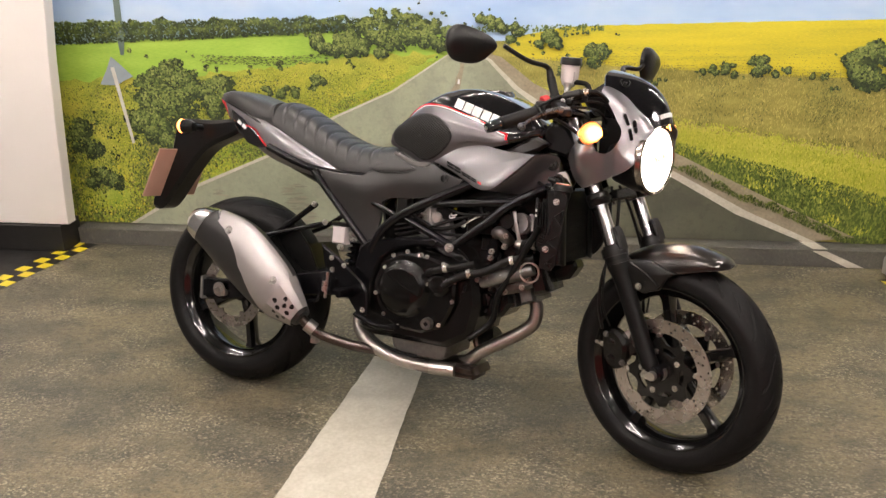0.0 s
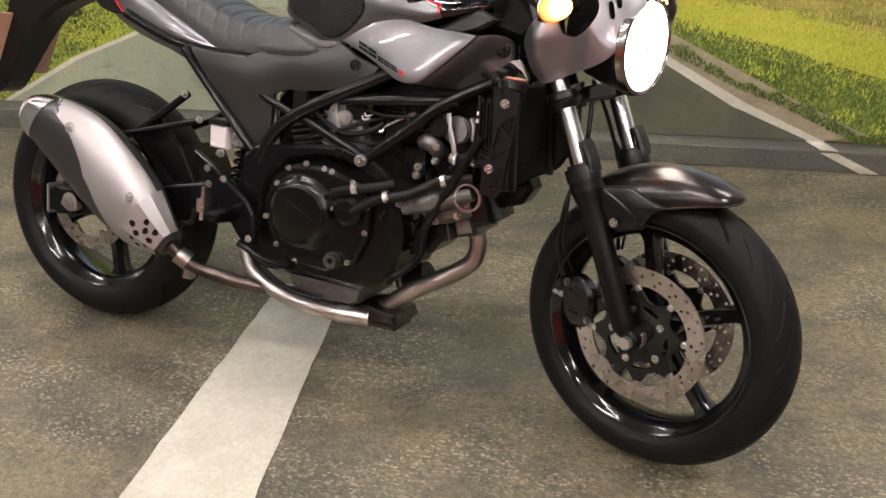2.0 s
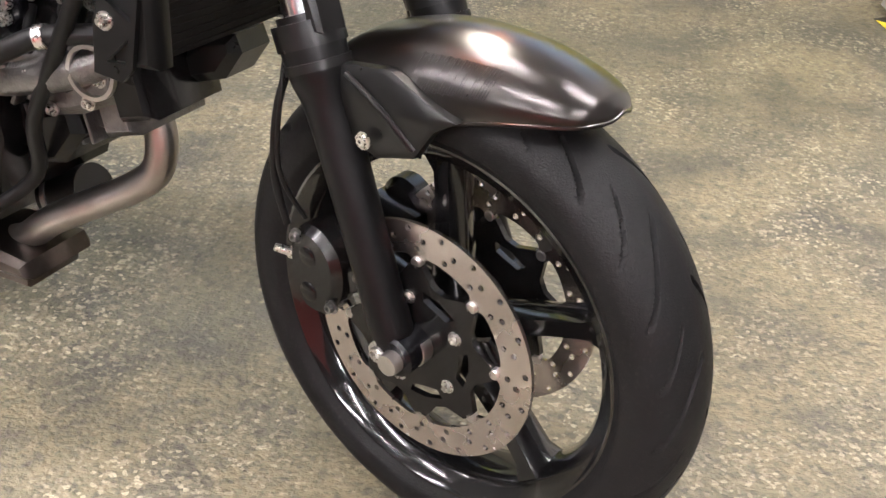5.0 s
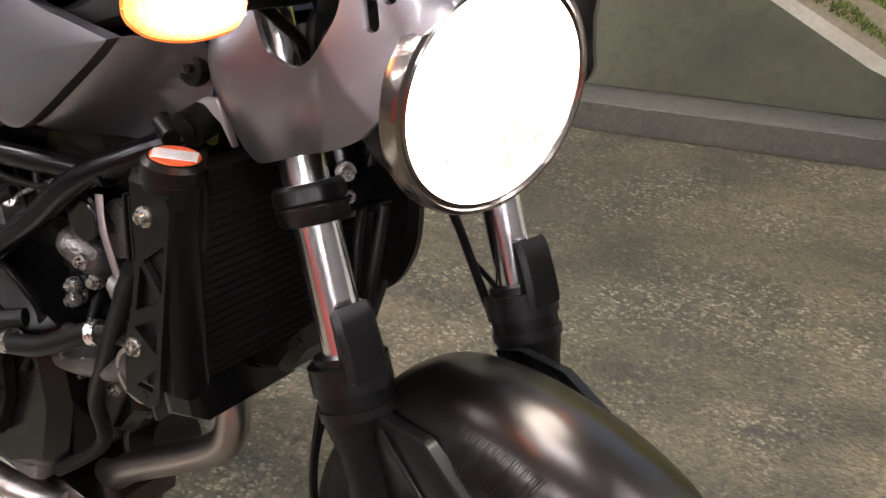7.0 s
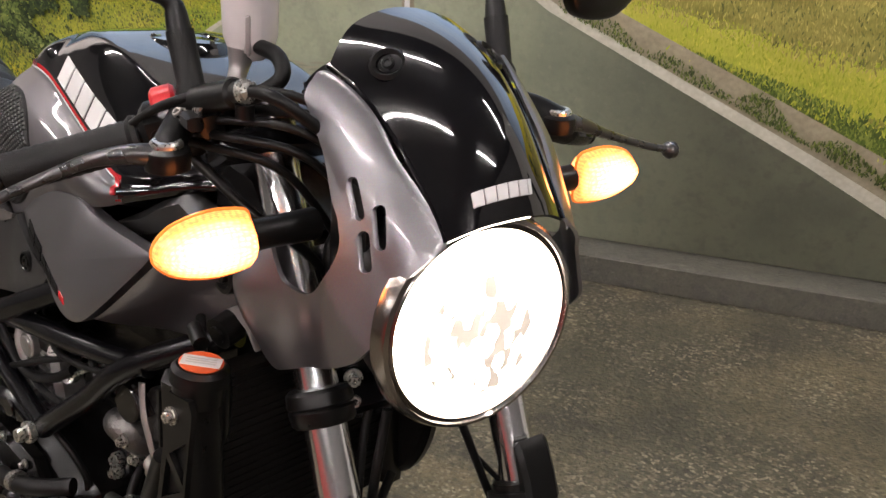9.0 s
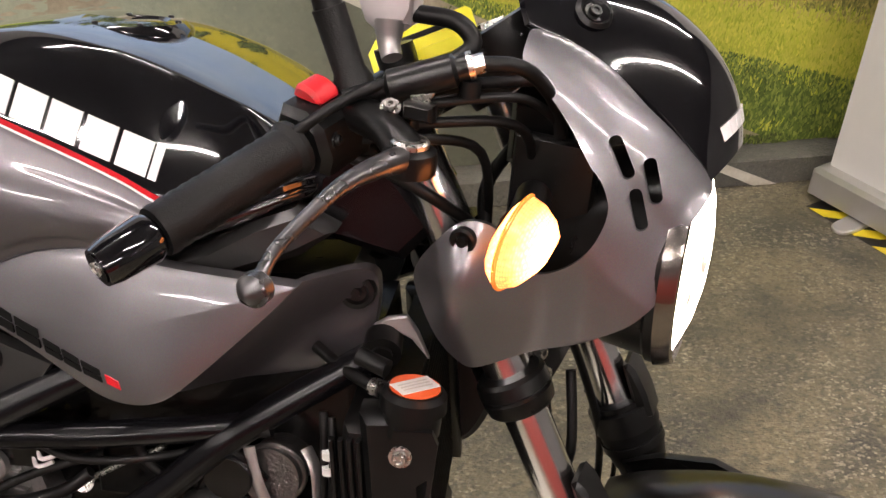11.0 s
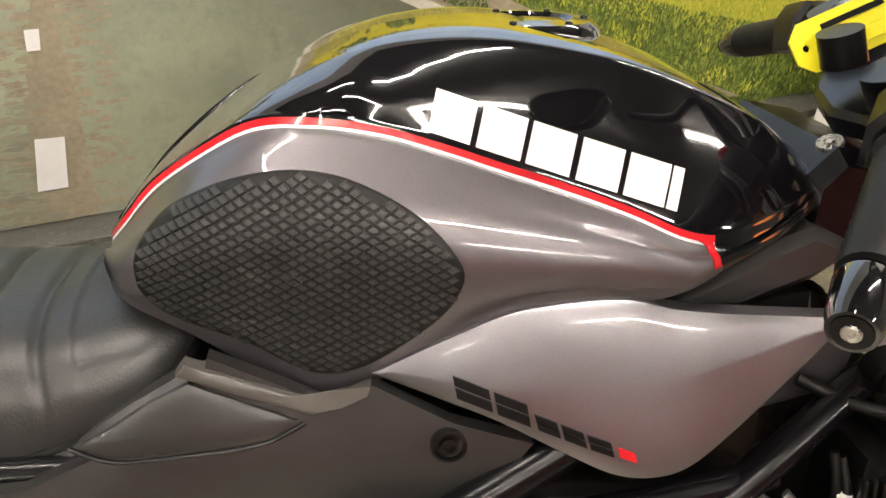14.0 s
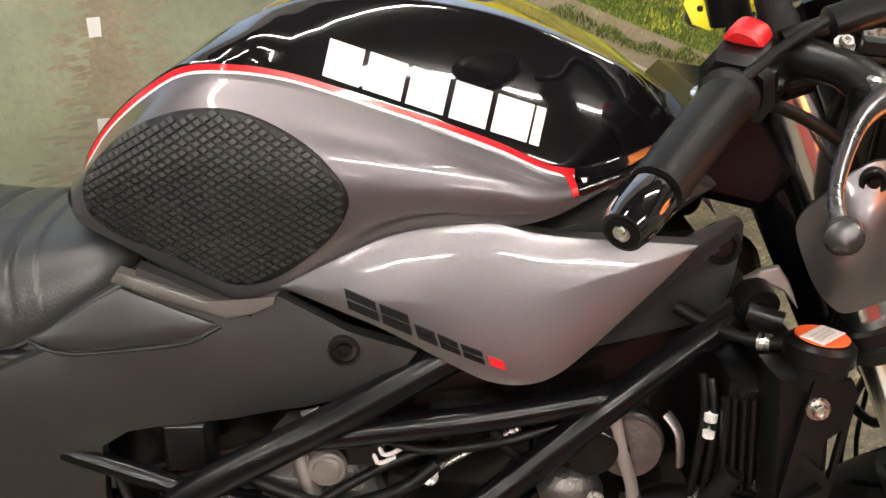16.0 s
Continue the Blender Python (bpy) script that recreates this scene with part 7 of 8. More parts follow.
RBH = [[(1.100, 0.622), (1.128, 0.606), (1.132, 0.644)], [(1.103, 0.640), (1.133, 0.660), (1.110, 0.686)], [(1.136, 0.668), (1.140, 0.714), (1.114, 0.692)], [(1.100, 0.562), (1.122, 0.564), (1.126, 0.590)]]
bpart("radiator_bracket", holed(RBO, RBH, -0.163, -0.157), PLASTIC_DK, "black radiator side bracket with triangular cut-outs")
for x, z in ((1.1, 0.602), (1.118, 0.733)):
    bpart("bracket_bolt", bolt_g((x, -0.165, z), 0.0062, 0.006), BOLT)
bpart("radiator_shroud", prism(smooth_line([(1.13, 0.76), (1.17, 0.745), (1.185, 0.66), (1.178, 0.61), (1.155, 0.572), (1.125, 0.572), (1.115, 0.66)], 4, True), 0.125, 0.15, 0.008), PLASTIC_DK, "black rounded radiator end cover")
bpart("lower_shroud", prism([(1.095, 0.55), (1.135, 0.56), (1.145, 0.54), (1.125, 0.505), (1.07, 0.485), (1.045, 0.50)], 0.0, 0.085, 0.012), PLASTIC_DK, "black lower shroud")
cap = bpart("coolant_cap", moved(join(lathe([(0.0001, 0.014), (0.026, 0.013), (0.031, 0.008), (0.032, -0.006), (0.028, -0.008), (0.028, -0.03)], 36)), Matrix.Translation((1.124, -0.138, 0.769)) @ pose(0, 0, 0, 88, 4, 0) @ Matrix.Scale(0.85, 4)), PLASTIC_DK, "black coolant cap with orange and white label")
LB = Matrix.Translation((1.124, -0.138, 0.769)) @ pose(0, 0, 0, 88, 4, 0) @ pose(0, 0, 0, 0, 42, 0) @ Matrix.Scale(0.85, 4)
part("label", moved(disc_y(0.024, 0.0135, 0.0155, 32), LB), CAP_ORANGE, cap, "orange warning label")
part("label_band", moved(box(0, 0.0155, 0, 0.0425, 0.0012, 0.0225, 0.0003), LB), WHITE_PAINT, cap, "white label band")
for k in (-1, 0, 1):
    part("label_bar", moved(box(0, 0.0163, 0.005 * k, 0.032, 0.0006, 0.0016, 0.0001), LB), ALU, cap)
bpart("coolant_neck", join(tube([(1.124, -0.12, 0.765), (1.118, -0.115, 0.70), (1.11, -0.12, 0.66)], 0.014, 16), tube([(1.10, -0.12, 0.785), (1.075, -0.11, 0.79)], 0.008, 10, 1)), PLASTIC_DK)
both("head_gusset", prism([(1.081, 0.803), (1.093, 0.811), (1.109, 0.814), (1.119, 0.80), (1.129, 0.776), (1.114, 0.793), (1.10, 0.80)], -0.080, -0.072, 0.0015), SHIELD, "bare metal gusset")
bpart("hose_plug", join(tube([(1.09, -0.075, 0.79), (1.091, -0.094, 0.785)], 0.0165, 24, 1), tube([(1.091, -0.094, 0.785), (1.0912, -0.097, 0.784)], 0.009, 20, 1)), HOSE, "black rubber plug under the duct")
bpart("overflow_hose", join(tube([(1.104, -0.125, 0.768), (1.09, -0.112, 0.763), (1.06, -0.09, 0.765), (1.03, -0.07, 0.775)], 0.0055, 12, 5)), HOSE, "black overflow hose")
bpart("hose_clip", tube([(1.095, -0.116, 0.7642), (1.087, -0.1105, 0.7632)], 0.0075, 14, 1), BOLT, "bright hose clip")
# cooling fan shroud behind the radiator, with upright ribs
fan = bpart("fan_shroud", prism([(1.055, 0.60), (1.10, 0.595), (1.106, 0.70), (1.10, 0.735), (1.065, 0.735), (1.06, 0.68)], -0.13, 0.06, 0.008), PLASTIC_DK, "black fan shroud behind the radiator")
for k in range(6):
    part("rib", moved(box(0, 0, 0, 0.004, 0.008, 0.085, 0.001), Matrix.Translation((1.060 + 0.0075 * k, -0.1335, 0.683)) @ pose(0, 0, 0, 0, -4, 0)), PLASTIC_DK, fan)
for k in range(4):
    part("vent_slot", moved(box(0, 0, 0, 0.028, 0.006, 0.004, 0.001), Matrix.Translation((1.082, -0.1325, 0.612 + 0.0085 * k)) @ pose(0, 0, 0, 0, 18, 0)), PLASTIC_DK, fan)
part("shroud_bolt", join(bolt_g((1.098, -0.1345, 0.642), 0.0058, 0.006), disc_y(0.0095, -0.128, -0.1345, 20, (1.098, 0.642))), BOLT, fan, "bright shroud bolt")

# -- steered front end: forks --


def fx(z):
    """x of the fork legs at height z."""
    return -0.012 - 0.556 * z


def fy(s, z):
    """y of a fork leg at height z."""
    return 0.1 * s + 0.012 + 0.03 * (z - 0.15)


for s in (-1, 1):
    y = 0.1 * s + 0.01
    fpart("stanchion", tube([(fx(z), fy(s, z), z) for z in (0.28, 0.66)], 0.0205, 28, 1), CHROME, "chromed fork stanchion")
    leg = fpart("fork_leg", tube([(fx(z) + dx, fy(s, z), z) for z, dx in ((-0.015, 0.0), (0.02, 0.0), (0.06, -0.001), (0.19, 0), (0.238, 0), (0.262, 0), (0.293, 0))], [0.020, 0.0235, 0.0235, 0.0245, 0.0265, 0.032, 0.0335], 26, 4), FORK_BLACK, "satin black fork leg")
    part("dust_seal", join(tube([(fx(z), fy(s, z), z) for z in (0.287, 0.309)], 0.036, 28, 1), tube([(fx(z), fy(s, z), z) for z in (0.267, 0.275)], 0.035, 28, 1), tube([(fx(z), fy(s, z), z) for z in (0.307, 0.315)], 0.029, 28, 1)), PLASTIC_DK, leg, "black dust seal")
    gz = 0.338
    gp = Vector((fx(gz) + 0.034, fy(s, gz) + 0.002 * s, gz))
    gm = Matrix.Translation(gp) @ pose(0, 0, 0, 0, -29, 0)
    part("fork_guard", moved(join(prism([(-0.012, -0.032), (0.006, -0.032), (0.008, -0.005), (0.006, 0.024), (0.001, 0.034), (-0.006, 0.032), (-0.009, 0.0)], -0.020, 0.020, 0.005)), gm), PLASTIC_DK, leg, "black plastic fork guard")
    part("axle_clamp", join(moved(lathe([(0.0001, -0.022), (0.02, -0.022), (0.024, -0.018), (0.024, 0.02), (0.0001, 0.022)], 26), Matrix.Translation((-0.003, y, 0.0)))), FRAME_BLACK, leg)
    part("axle_bolt", bolt_g((-0.02, y + s * 0.024, -0.002), 0.0095, 0.006, (0, s, 0)), BOLT, leg)
    part("fender_bolt", bolt_g((-0.083, y + s * 0.012, 0.226), 0.0062, 0.004, (0, s, 0)), BOLT, leg)
    cy = 0.078 * s
    cal = fpart("brake_caliper", prism(smooth_line([(-0.098, 0.02), (-0.112, -0.02), (-0.145, -0.026), (-0.168, 0.0), (-0.178, 0.04), (-0.168, 0.075), (-0.14, 0.084), (-0.108, 0.062)], 3, True), cy - 0.02, cy + 0.02, 0.009), ENGINE_BLACK, "black two-piston brake caliper")
    part("caliper_bridge", box(-0.14, cy - s * 0.02, 0.03, 0.07, 0.04, 0.06, 0.01), ENGINE_BLACK, cal)
    part("caliper_arm", prism([(-0.1, 0.05), (-0.07, 0.075), (-0.05, 0.07), (-0.055, 0.05), (-0.09, 0.02)], cy - 0.008, cy + 0.008, 0.004), ENGINE_BLACK, cal)
    for q in ((-0.14, 0.002), (-0.146, 0.048)):
        part("piston_cover", moved(lathe([(0.0001, -0.004), (0.009, -0.004), (0.012, -0.002), (0.013, 0.004)], 22), Matrix.Translation((q[0], cy + s * 0.019, q[1])) @ pose(0, 0, 0, 0, 0, 0 if s < 0 else 180)), ENGINE_BLACK, cal)
    part("caliper_pin", bolt_g((-0.178, cy + s * 0.014, 0.034), 0.005, 0.018, (-0.6, s * 0.6, 0.3)), BOLT, cal, "bright bleed nipple")
    for q in ((-0.07, 0.064), (-0.105, 0.0), (-0.165, 0.066)):
        part("caliper_bolt", bolt_g((q[0], cy + s * 0.02, q[1]), 0.006, 0.006, (0, s, 0)), ENGINE_GREY, cal)
    fpart("brake_hose", tube([(-0.175, y + s * 0.012, 0.08), (-0.19, y + s * 0.02, 0.14), (-0.195, y + s * 0.015, 0.22), (-0.20, y * 0.8, 0.30), (-0.23, y * 0.5, 0.40), (-0.25, 0.02 * s, 0.46)], 0.0045, 10), HOSE, "black brake hose")
    fpart("wheel_speed_cable", tube([(-0.16, y + s * 0.0, 0.09), (-0.175, y + s * 0.03, 0.16), (-0.185, y + s * 0.02, 0.26), (-0.215, y * 0.7, 0.34)], 0.003, 8), HOSE, "thin black cable")
LC = 0.43
clamp = fpart("lower_clamp", moved(join(prism(dense([(-0.03, -0.085), (0.018, -0.085), (0.024, -0.05), (0.024, 0.05), (0.018, 0.085), (-0.03, 0.085), (-0.06, 0.03), (-0.06, -0.03)], 0.02), -0.016, 0.016, 0.006)), Matrix.Translation((fx(LC) - 0.0, 0.02, LC)) @ pose(0, 0, 0, 0, -29, 0) @ pose(0, 0, 0, 90, 0, 0)), FRAME_BLACK, "black lower fork clamp")
for s in (-1, 1):
    part("collar", tube([(fx(z), fy(s, z), z) for z in (LC - 0.016, LC - 0.013, LC - 0.003, LC - 0.001, LC + 0.001, LC + 0.011, LC + 0.014)], [0.0275, 0.0305, 0.032, 0.030, 0.0325, 0.0315, 0.028], 32, 1), PLASTIC_DK, clamp, "black clamp collar round the fork")
for q in ((-0.245, -0.05, 0.452), (-0.238, -0.053, 0.435)):
    fpart("clamp_bolt", bolt_g(q, 0.0062, 0.01, (0.9, -0.35, 0.25)), BOLT)
TC = 0.645
fpart("top_clamp", moved(join(prism(dense([(-0.03, -0.128), (0.02, -0.13), (0.03, -0.09), (0.0, 0.0), (0.03, 0.09), (0.02, 0.13), (-0.03, 0.128), (-0.035, 0.07), (-0.052, 0.03), (-0.052, -0.03), (-0.035, -0.07)], 0.02), -0.012, 0.012, 0.005)), Matrix.Translation((fx(TC), 0, TC)) @ pose(0, 0, 0, 0, -29, 0) @ pose(0, 0, 0, 90, 0, 0)), FRAME_BLACK, "black top yoke")
fpart("ignition_lock", tube([(-0.41, 0.0, 0.66), (-0.42, 0.0, 0.685)], 0.018, 20, 1), PLASTIC_DK, "ignition lock")
for s in (-1, 1):
    fpart("fork_top", join(tube([(fx(0.655), fy(s, 0.655), 0.655), (fx(0.672), fy(s, 0.672), 0.672)], 0.024, 24, 1), tube([(fx(0.672), fy(s, 0.672), 0.672), (fx(0.682), fy(s, 0.682), 0.682)], 0.012, 6, 1)), BOLT, "fork cap nut")

# -- front mudguard --
FE = [(0.127, .318, .313, .012), (0.121, .324, .311, .034), (0.106, .334, .307, .055), (0.075, .344, .298, .068), (0.03, .350, .282, .076), (-0.02, .348, .260, .080), (-0.065, .339, .25, .082), (-0.11, .321, .248, .080), (-0.145, .303, .25, .072), (-0.17, .283, .255, .06)]
rows, rows_in = [], []
for x, zt, ze, hw in smooth_line(FE, 5):
    row = []
    for k in range(21):
        b = -1 + 2 * k / 20
        a = abs(b)
        y = -0.11 * hw + 0.88 * hw * math.sin(b * math.pi / 2 * 0.98) * (1 - 0.04 * (a > 0.9))
        z = ze + (zt - ze) * (math.cos(b * math.pi / 2 * 0.98) ** 0.85)
        row.append((x, y, z))
    rows.append(row)
fender = fpart("front_mudguard", grid(rows), GUNMETAL, "dark gunmetal front mudguard", sharp=60)
part("rim_bead", tube([rows[0][10]] + [r[0] for r in rows[2:46:4]], 0.0022, 8, 3), GUNMETAL, fender)
part("rim_bead", tube([rows[0][10]] + [r[20] for r in rows[2:46:4]], 0.0022, 8, 3), GUNMETAL, fender)
WING = [(-0.165, 0.262), (-0.13, 0.285), (-0.075, 0.30), (-0.02, 0.285), (0.01, 0.28), (-0.012, 0.262), (-0.03, 0.225), (-0.075, 0.205), (-0.11, 0.212), (-0.15, 0.245)]
for s in (-1, 1):
    g = shell(dense(WING, 0.01), lambda x, z: -0.0835 + 0.12 * max(0, z - 0.265), 0.006, 0.003, -1)
    w = part("side_wing", g if s == -1 else mirrored(g), PLASTIC_DK, fender, "black mudguard bracket")
    part("wing_crease", tube([(x, s * yy, z) for x, yy, z in ((-0.12, 0.092, 0.28), (-0.07, 0.094, 0.262), (-0.03, 0.09, 0.235))], 0.003, 8), PLASTIC_DK, fender)
    ribs = []
    for k in range(30):
        x = -0.062 + 0.003 * k
        i = min(range(len(rows)), key=lambda q: abs(rows[q][0][0] - x))
        j0, j1 = (2, 5) if s < 0 else (18, 15)
        p0, p1 = Vector(rows[i][j0]), Vector(rows[i][j1])
        p0.x, p1.x = x, x + 0.005
        mid = (p0 + p1) / 2 + Vector((0, s * 0.0012, 0.0012))
        ribs.append(tube([p0 + Vector((0, s * 0.0004, 0)), mid, p1 + Vector((0, s * 0.0004, 0.0006))], 0.00055, 5, 3))
    tagged(part("texture_rib", join(*ribs), PLASTIC_DK, fender, "fine ribbed texture band"), kind="stuff")

# -- headlamp and half fairing --
HC = Vector((-0.145, 0.008, 0.550))
HM = Matrix.Translation(HC) @ pose(0, 0, 0, 0, -3, 0) @ pose(0, 0, 0, 0, 0, -90) @ Matrix.Scale(0.92, 4)
bucket = fpart("headlamp", moved(lathe([(0.0001, -0.15), (0.05, -0.148), (0.08, -0.11), (0.096, -0.05), (0.1, -0.015), (0.104, -0.012), (0.105, 0.004), (0.1, 0.01), (0.0955, 0.008), (0.0955, 0.0)], 64), HM), PLASTIC_DK, "round headlamp in a black shell")
part("rim_ring", moved(lathe([(0.090, 0.007), (0.0925, 0.0115), (0.0955, 0.009), (0.098, 0.0125), (0.102, 0.011), (0.105, 0.005), (0.1065, -0.004)], 96), HM), DARK_CHROME, bucket, "thin smoked chrome headlamp rim")
part("lens", moved(lathe([(0.0001, 0.026), (0.03, 0.0245), (0.06, 0.0195), (0.083, 0.0115), (0.0915, 0.008)], 64), HM), LAMP, bucket, "brightly lit round headlamp lens")
COWL = [(-0.276, 0.716), (-0.277, 0.73), (-0.273, 0.736), (-0.242, 0.726), (-0.212, 0.709), (-0.186, 0.688), (-0.159, 0.666), (-0.130, 0.636), (-0.132, 0.62), (-0.142, 0.599), (-0.148, 0.571), (-0.147, 0.552), (-0.155, 0.538), (-0.168, 0.524),
        (-0.197, 0.505), (-0.235, 0.485), (-0.264, 0.468), (-0.284, 0.459), (-0.298, 0.467), (-0.312, 0.482), (-0.326, 0.505), (-0.337, 0.53), (-0.334, 0.549), (-0.319, 0.573), (-0.303, 0.592), (-0.289, 0.598), (-0.273, 0.594), (-0.263, 0.578), (-0.254, 0.563), (-0.237, 0.558), (-0.216, 0.570),
        (-0.201, 0.590), (-0.195, 0.615), (-0.202, 0.635), (-0.215, 0.649), (-0.232, 0.671), (-0.25, 0.691), (-0.265, 0.706)]
FY = 0.02  # the fairing's middle plane


def cowl_y(x, z):
    """The right half's y: narrow along the screen's edge, swelling below it."""
    px, pz = x + 0.131, z - 0.637
    d, al = -0.555 * px - 0.832 * pz, -0.832 * px + 0.555 * pz
    d += 0.0155 * max(0.0, 1 - ((al - 0.105) / 0.105) ** 2)
    e = 0.060 + 0.14 * max(0.0, al)
    full = 0.093 + 0.27 * max(0.0, min(0.07, -0.13 - x)) + 0.014 * min(1.0, max(0.0, (d - 0.04) / 0.05))
    w = e + (full - e) * (1 - math.exp(-max(0.0, d) / 0.02)) - 0.08 * max(0.0, d - 0.11)
    w += 0.036 * math.exp(-((x + 0.292) / 0.035) ** 2 - ((z - 0.545) / (0.052 if z > 0.545 else 0.075)) ** 2)
    return -(w + 0.15 * max(0.0, -0.24 - x) * min(1.0, max(0.0, d / 0.05)))


def slot(p0, p1, r=0.0046):
    """A round-ended slot from p0 to p1."""
    p0, p1 = Vector(p0), Vector(p1)
    u = (p1 - p0).normalized()
    v = Vector((-u.y, u.x))
    o = []
    for c, start in ((p1 - u * r, -90), (p0 + u * r, 90)):
        for k in range(7):
            a = radians(start + 30 * k)
            o.append(c + (u * math.cos(a) + v * math.sin(a)) * r)
    return [(p.x, p.y) for p in o]


cw = [tuple(p) for p in smooth_line(COWL, 4, True)]
SLOTS = [slot((-0.203, 0.671), (-0.185, 0.641)), slot((-0.176, 0.656), (-0.163, 0.623)), slot((-0.181, 0.634), (-0.169, 0.603))]
for s in (1, -1):
    cp = fpart("fairing_side", draped(cw, SLOTS, cowl_y, 0.004, 0.004, s, FY), SILVER, "silver half-fairing side with three slots", sharp=50)
    hs = FY + s * cowl_y(-0.294, 0.583)
    part("fairing_screw", moved(lathe([(0.0001, -0.003), (0.004, -0.003), (0.005, 0.0005), (0.0085, -0.0015), (0.0105, 0.0), (0.0105, 0.006)], 24), Matrix.Translation((-0.294, hs - s * 0.001, 0.583)) @ (Matrix.Rotation(0 if s == 1 else math.pi, 4, 'Z'))), PLASTIC_DK, cp, "black fairing screw")

SCR_B = [(-0.131, -0.038, 0.636), (-0.121, -0.012, 0.648), (-0.117, 0.02, 0.652), (-0.121, 0.052, 0.648), (-0.131, 0.078, 0.636)]
SCR_T = [(-0.282, -0.062, 0.738), (-0.303, -0.03, 0.765), (-0.312, 0.02, 0.776), (-0.303, 0.07, 0.765), (-0.282, 0.102, 0.738)]
SCR_M = [(-0.206, -0.046, 0.702), (-0.184, -0.014, 0.729), (-0.175, 0.02, 0.740), (-0.184, 0.054, 0.729), (-0.206, 0.086, 0.702)]
ab, at, am = (smooth_line(q, 8) for q in (SCR_B, SCR_T, SCR_M))
rows = []
for t in np.linspace(0, 1, 22):
    w0, w1, w2 = (1 - t) * (1 - 2 * t), 4 * t * (1 - t), t * (2 * t - 1)
    rows.append([ab[k] * w0 + am[k] * w1 + at[k] * w2 for k in range(len(ab))])
rows_in = [[p + np.array((-0.003, 0, -0.003)) for p in r] for r in rows]
screen = fpart("fly_screen", join(grid(rows), grid(rows_in), grid([rows[-1], rows_in[-1]]), grid([rows[0], rows_in[0]])), BLACK_GLOSS, "gloss black fly screen over the headlamp", sharp=60)
for s in (0, -1):
    part("seam_bead", tube([r[s] for r in rows[::3]], 0.0022, 8, 2), BLACK_GLOSS, screen)
for k in (6, -7):
    p, n_ = Vector(rows[16][k]), Vector((0.45, -0.5 if k > 0 else 0.5, 0.75))
    part("screen_screw", join(bolt_g(p, 0.0055, 0.003, n_), moved(lathe([(0.010, 0.0), (0.013, 0.003), (0.016, 0.0)], 20), Matrix.Translation(p) @ Vector((0, 1, 0)).rotation_difference(n_).to_matrix().to_4x4())), PLASTIC_DK, screen, "recessed black screw")
# plain shapes in place of the maker's name
def on_screen(dt, kk):
    i, j = int(dt), int(kk)
    u, v = dt - i, kk - j
    q = (rows[i][j] * (1 - u) + rows[i + 1][j] * u) * (1 - v) + (rows[i][j + 1] * (1 - u) + rows[i + 1][j + 1] * u) * v
    return Vector(q)


for k in range(6):
    c0 = 6.9 + 2.35 * k
    wd = 2.0 if k < 5 else 0.8
    r0 = [tuple(on_screen(dt, c0 + dk) + Vector((0.0012, 0, 0.0012))) for dt, dk in ((1.6, 0.0), (1.6, wd), (2.75, wd), (2.75, 0.0))]
    r1 = [tuple(Vector(q) - Vector((0.002, 0, 0.002))) for q in r0]
    part("logo_shape", (r0 + r1, [(0, 1, 2, 3), (4, 5, 6, 7), (0, 1, 5, 4), (1, 2, 6, 5), (2, 3, 7, 6), (3, 0, 4, 7)]), WHITE_PAINT, screen, "silver logo shape")
fpart("instrument", join(moved(lathe([(0.0001, -0.03), (0.05, -0.03), (0.056, 0.0), (0.058, 0.02), (0.052, 0.022), (0.05, 0.014), (0.0001, 0.012)], 40), Matrix.Translation((-0.315, 0, 0.70)) @ pose(0, 0, 0, 0, 50, 0) @ pose(0, 0, 0, 0, 0, 90))), PLASTIC_DK, "round black instrument")
for q in (box(-0.25, -0.05, 0.60, 0.07, 0.015, 0.10, 0.004), box(-0.25, 0.09, 0.60, 0.07, 0.015, 0.10, 0.004), box(-0.27, 0.02, 0.56, 0.03, 0.13, 0.09, 0.006)):
    fpart("lamp_bracket", q, PLASTIC_DK, "black headlamp bracket")
fpart("wiring_box", box(-0.26, 0.02, 0.64, 0.08, 0.1, 0.06, 0.01), PLASTIC_DK, "black wiring box")

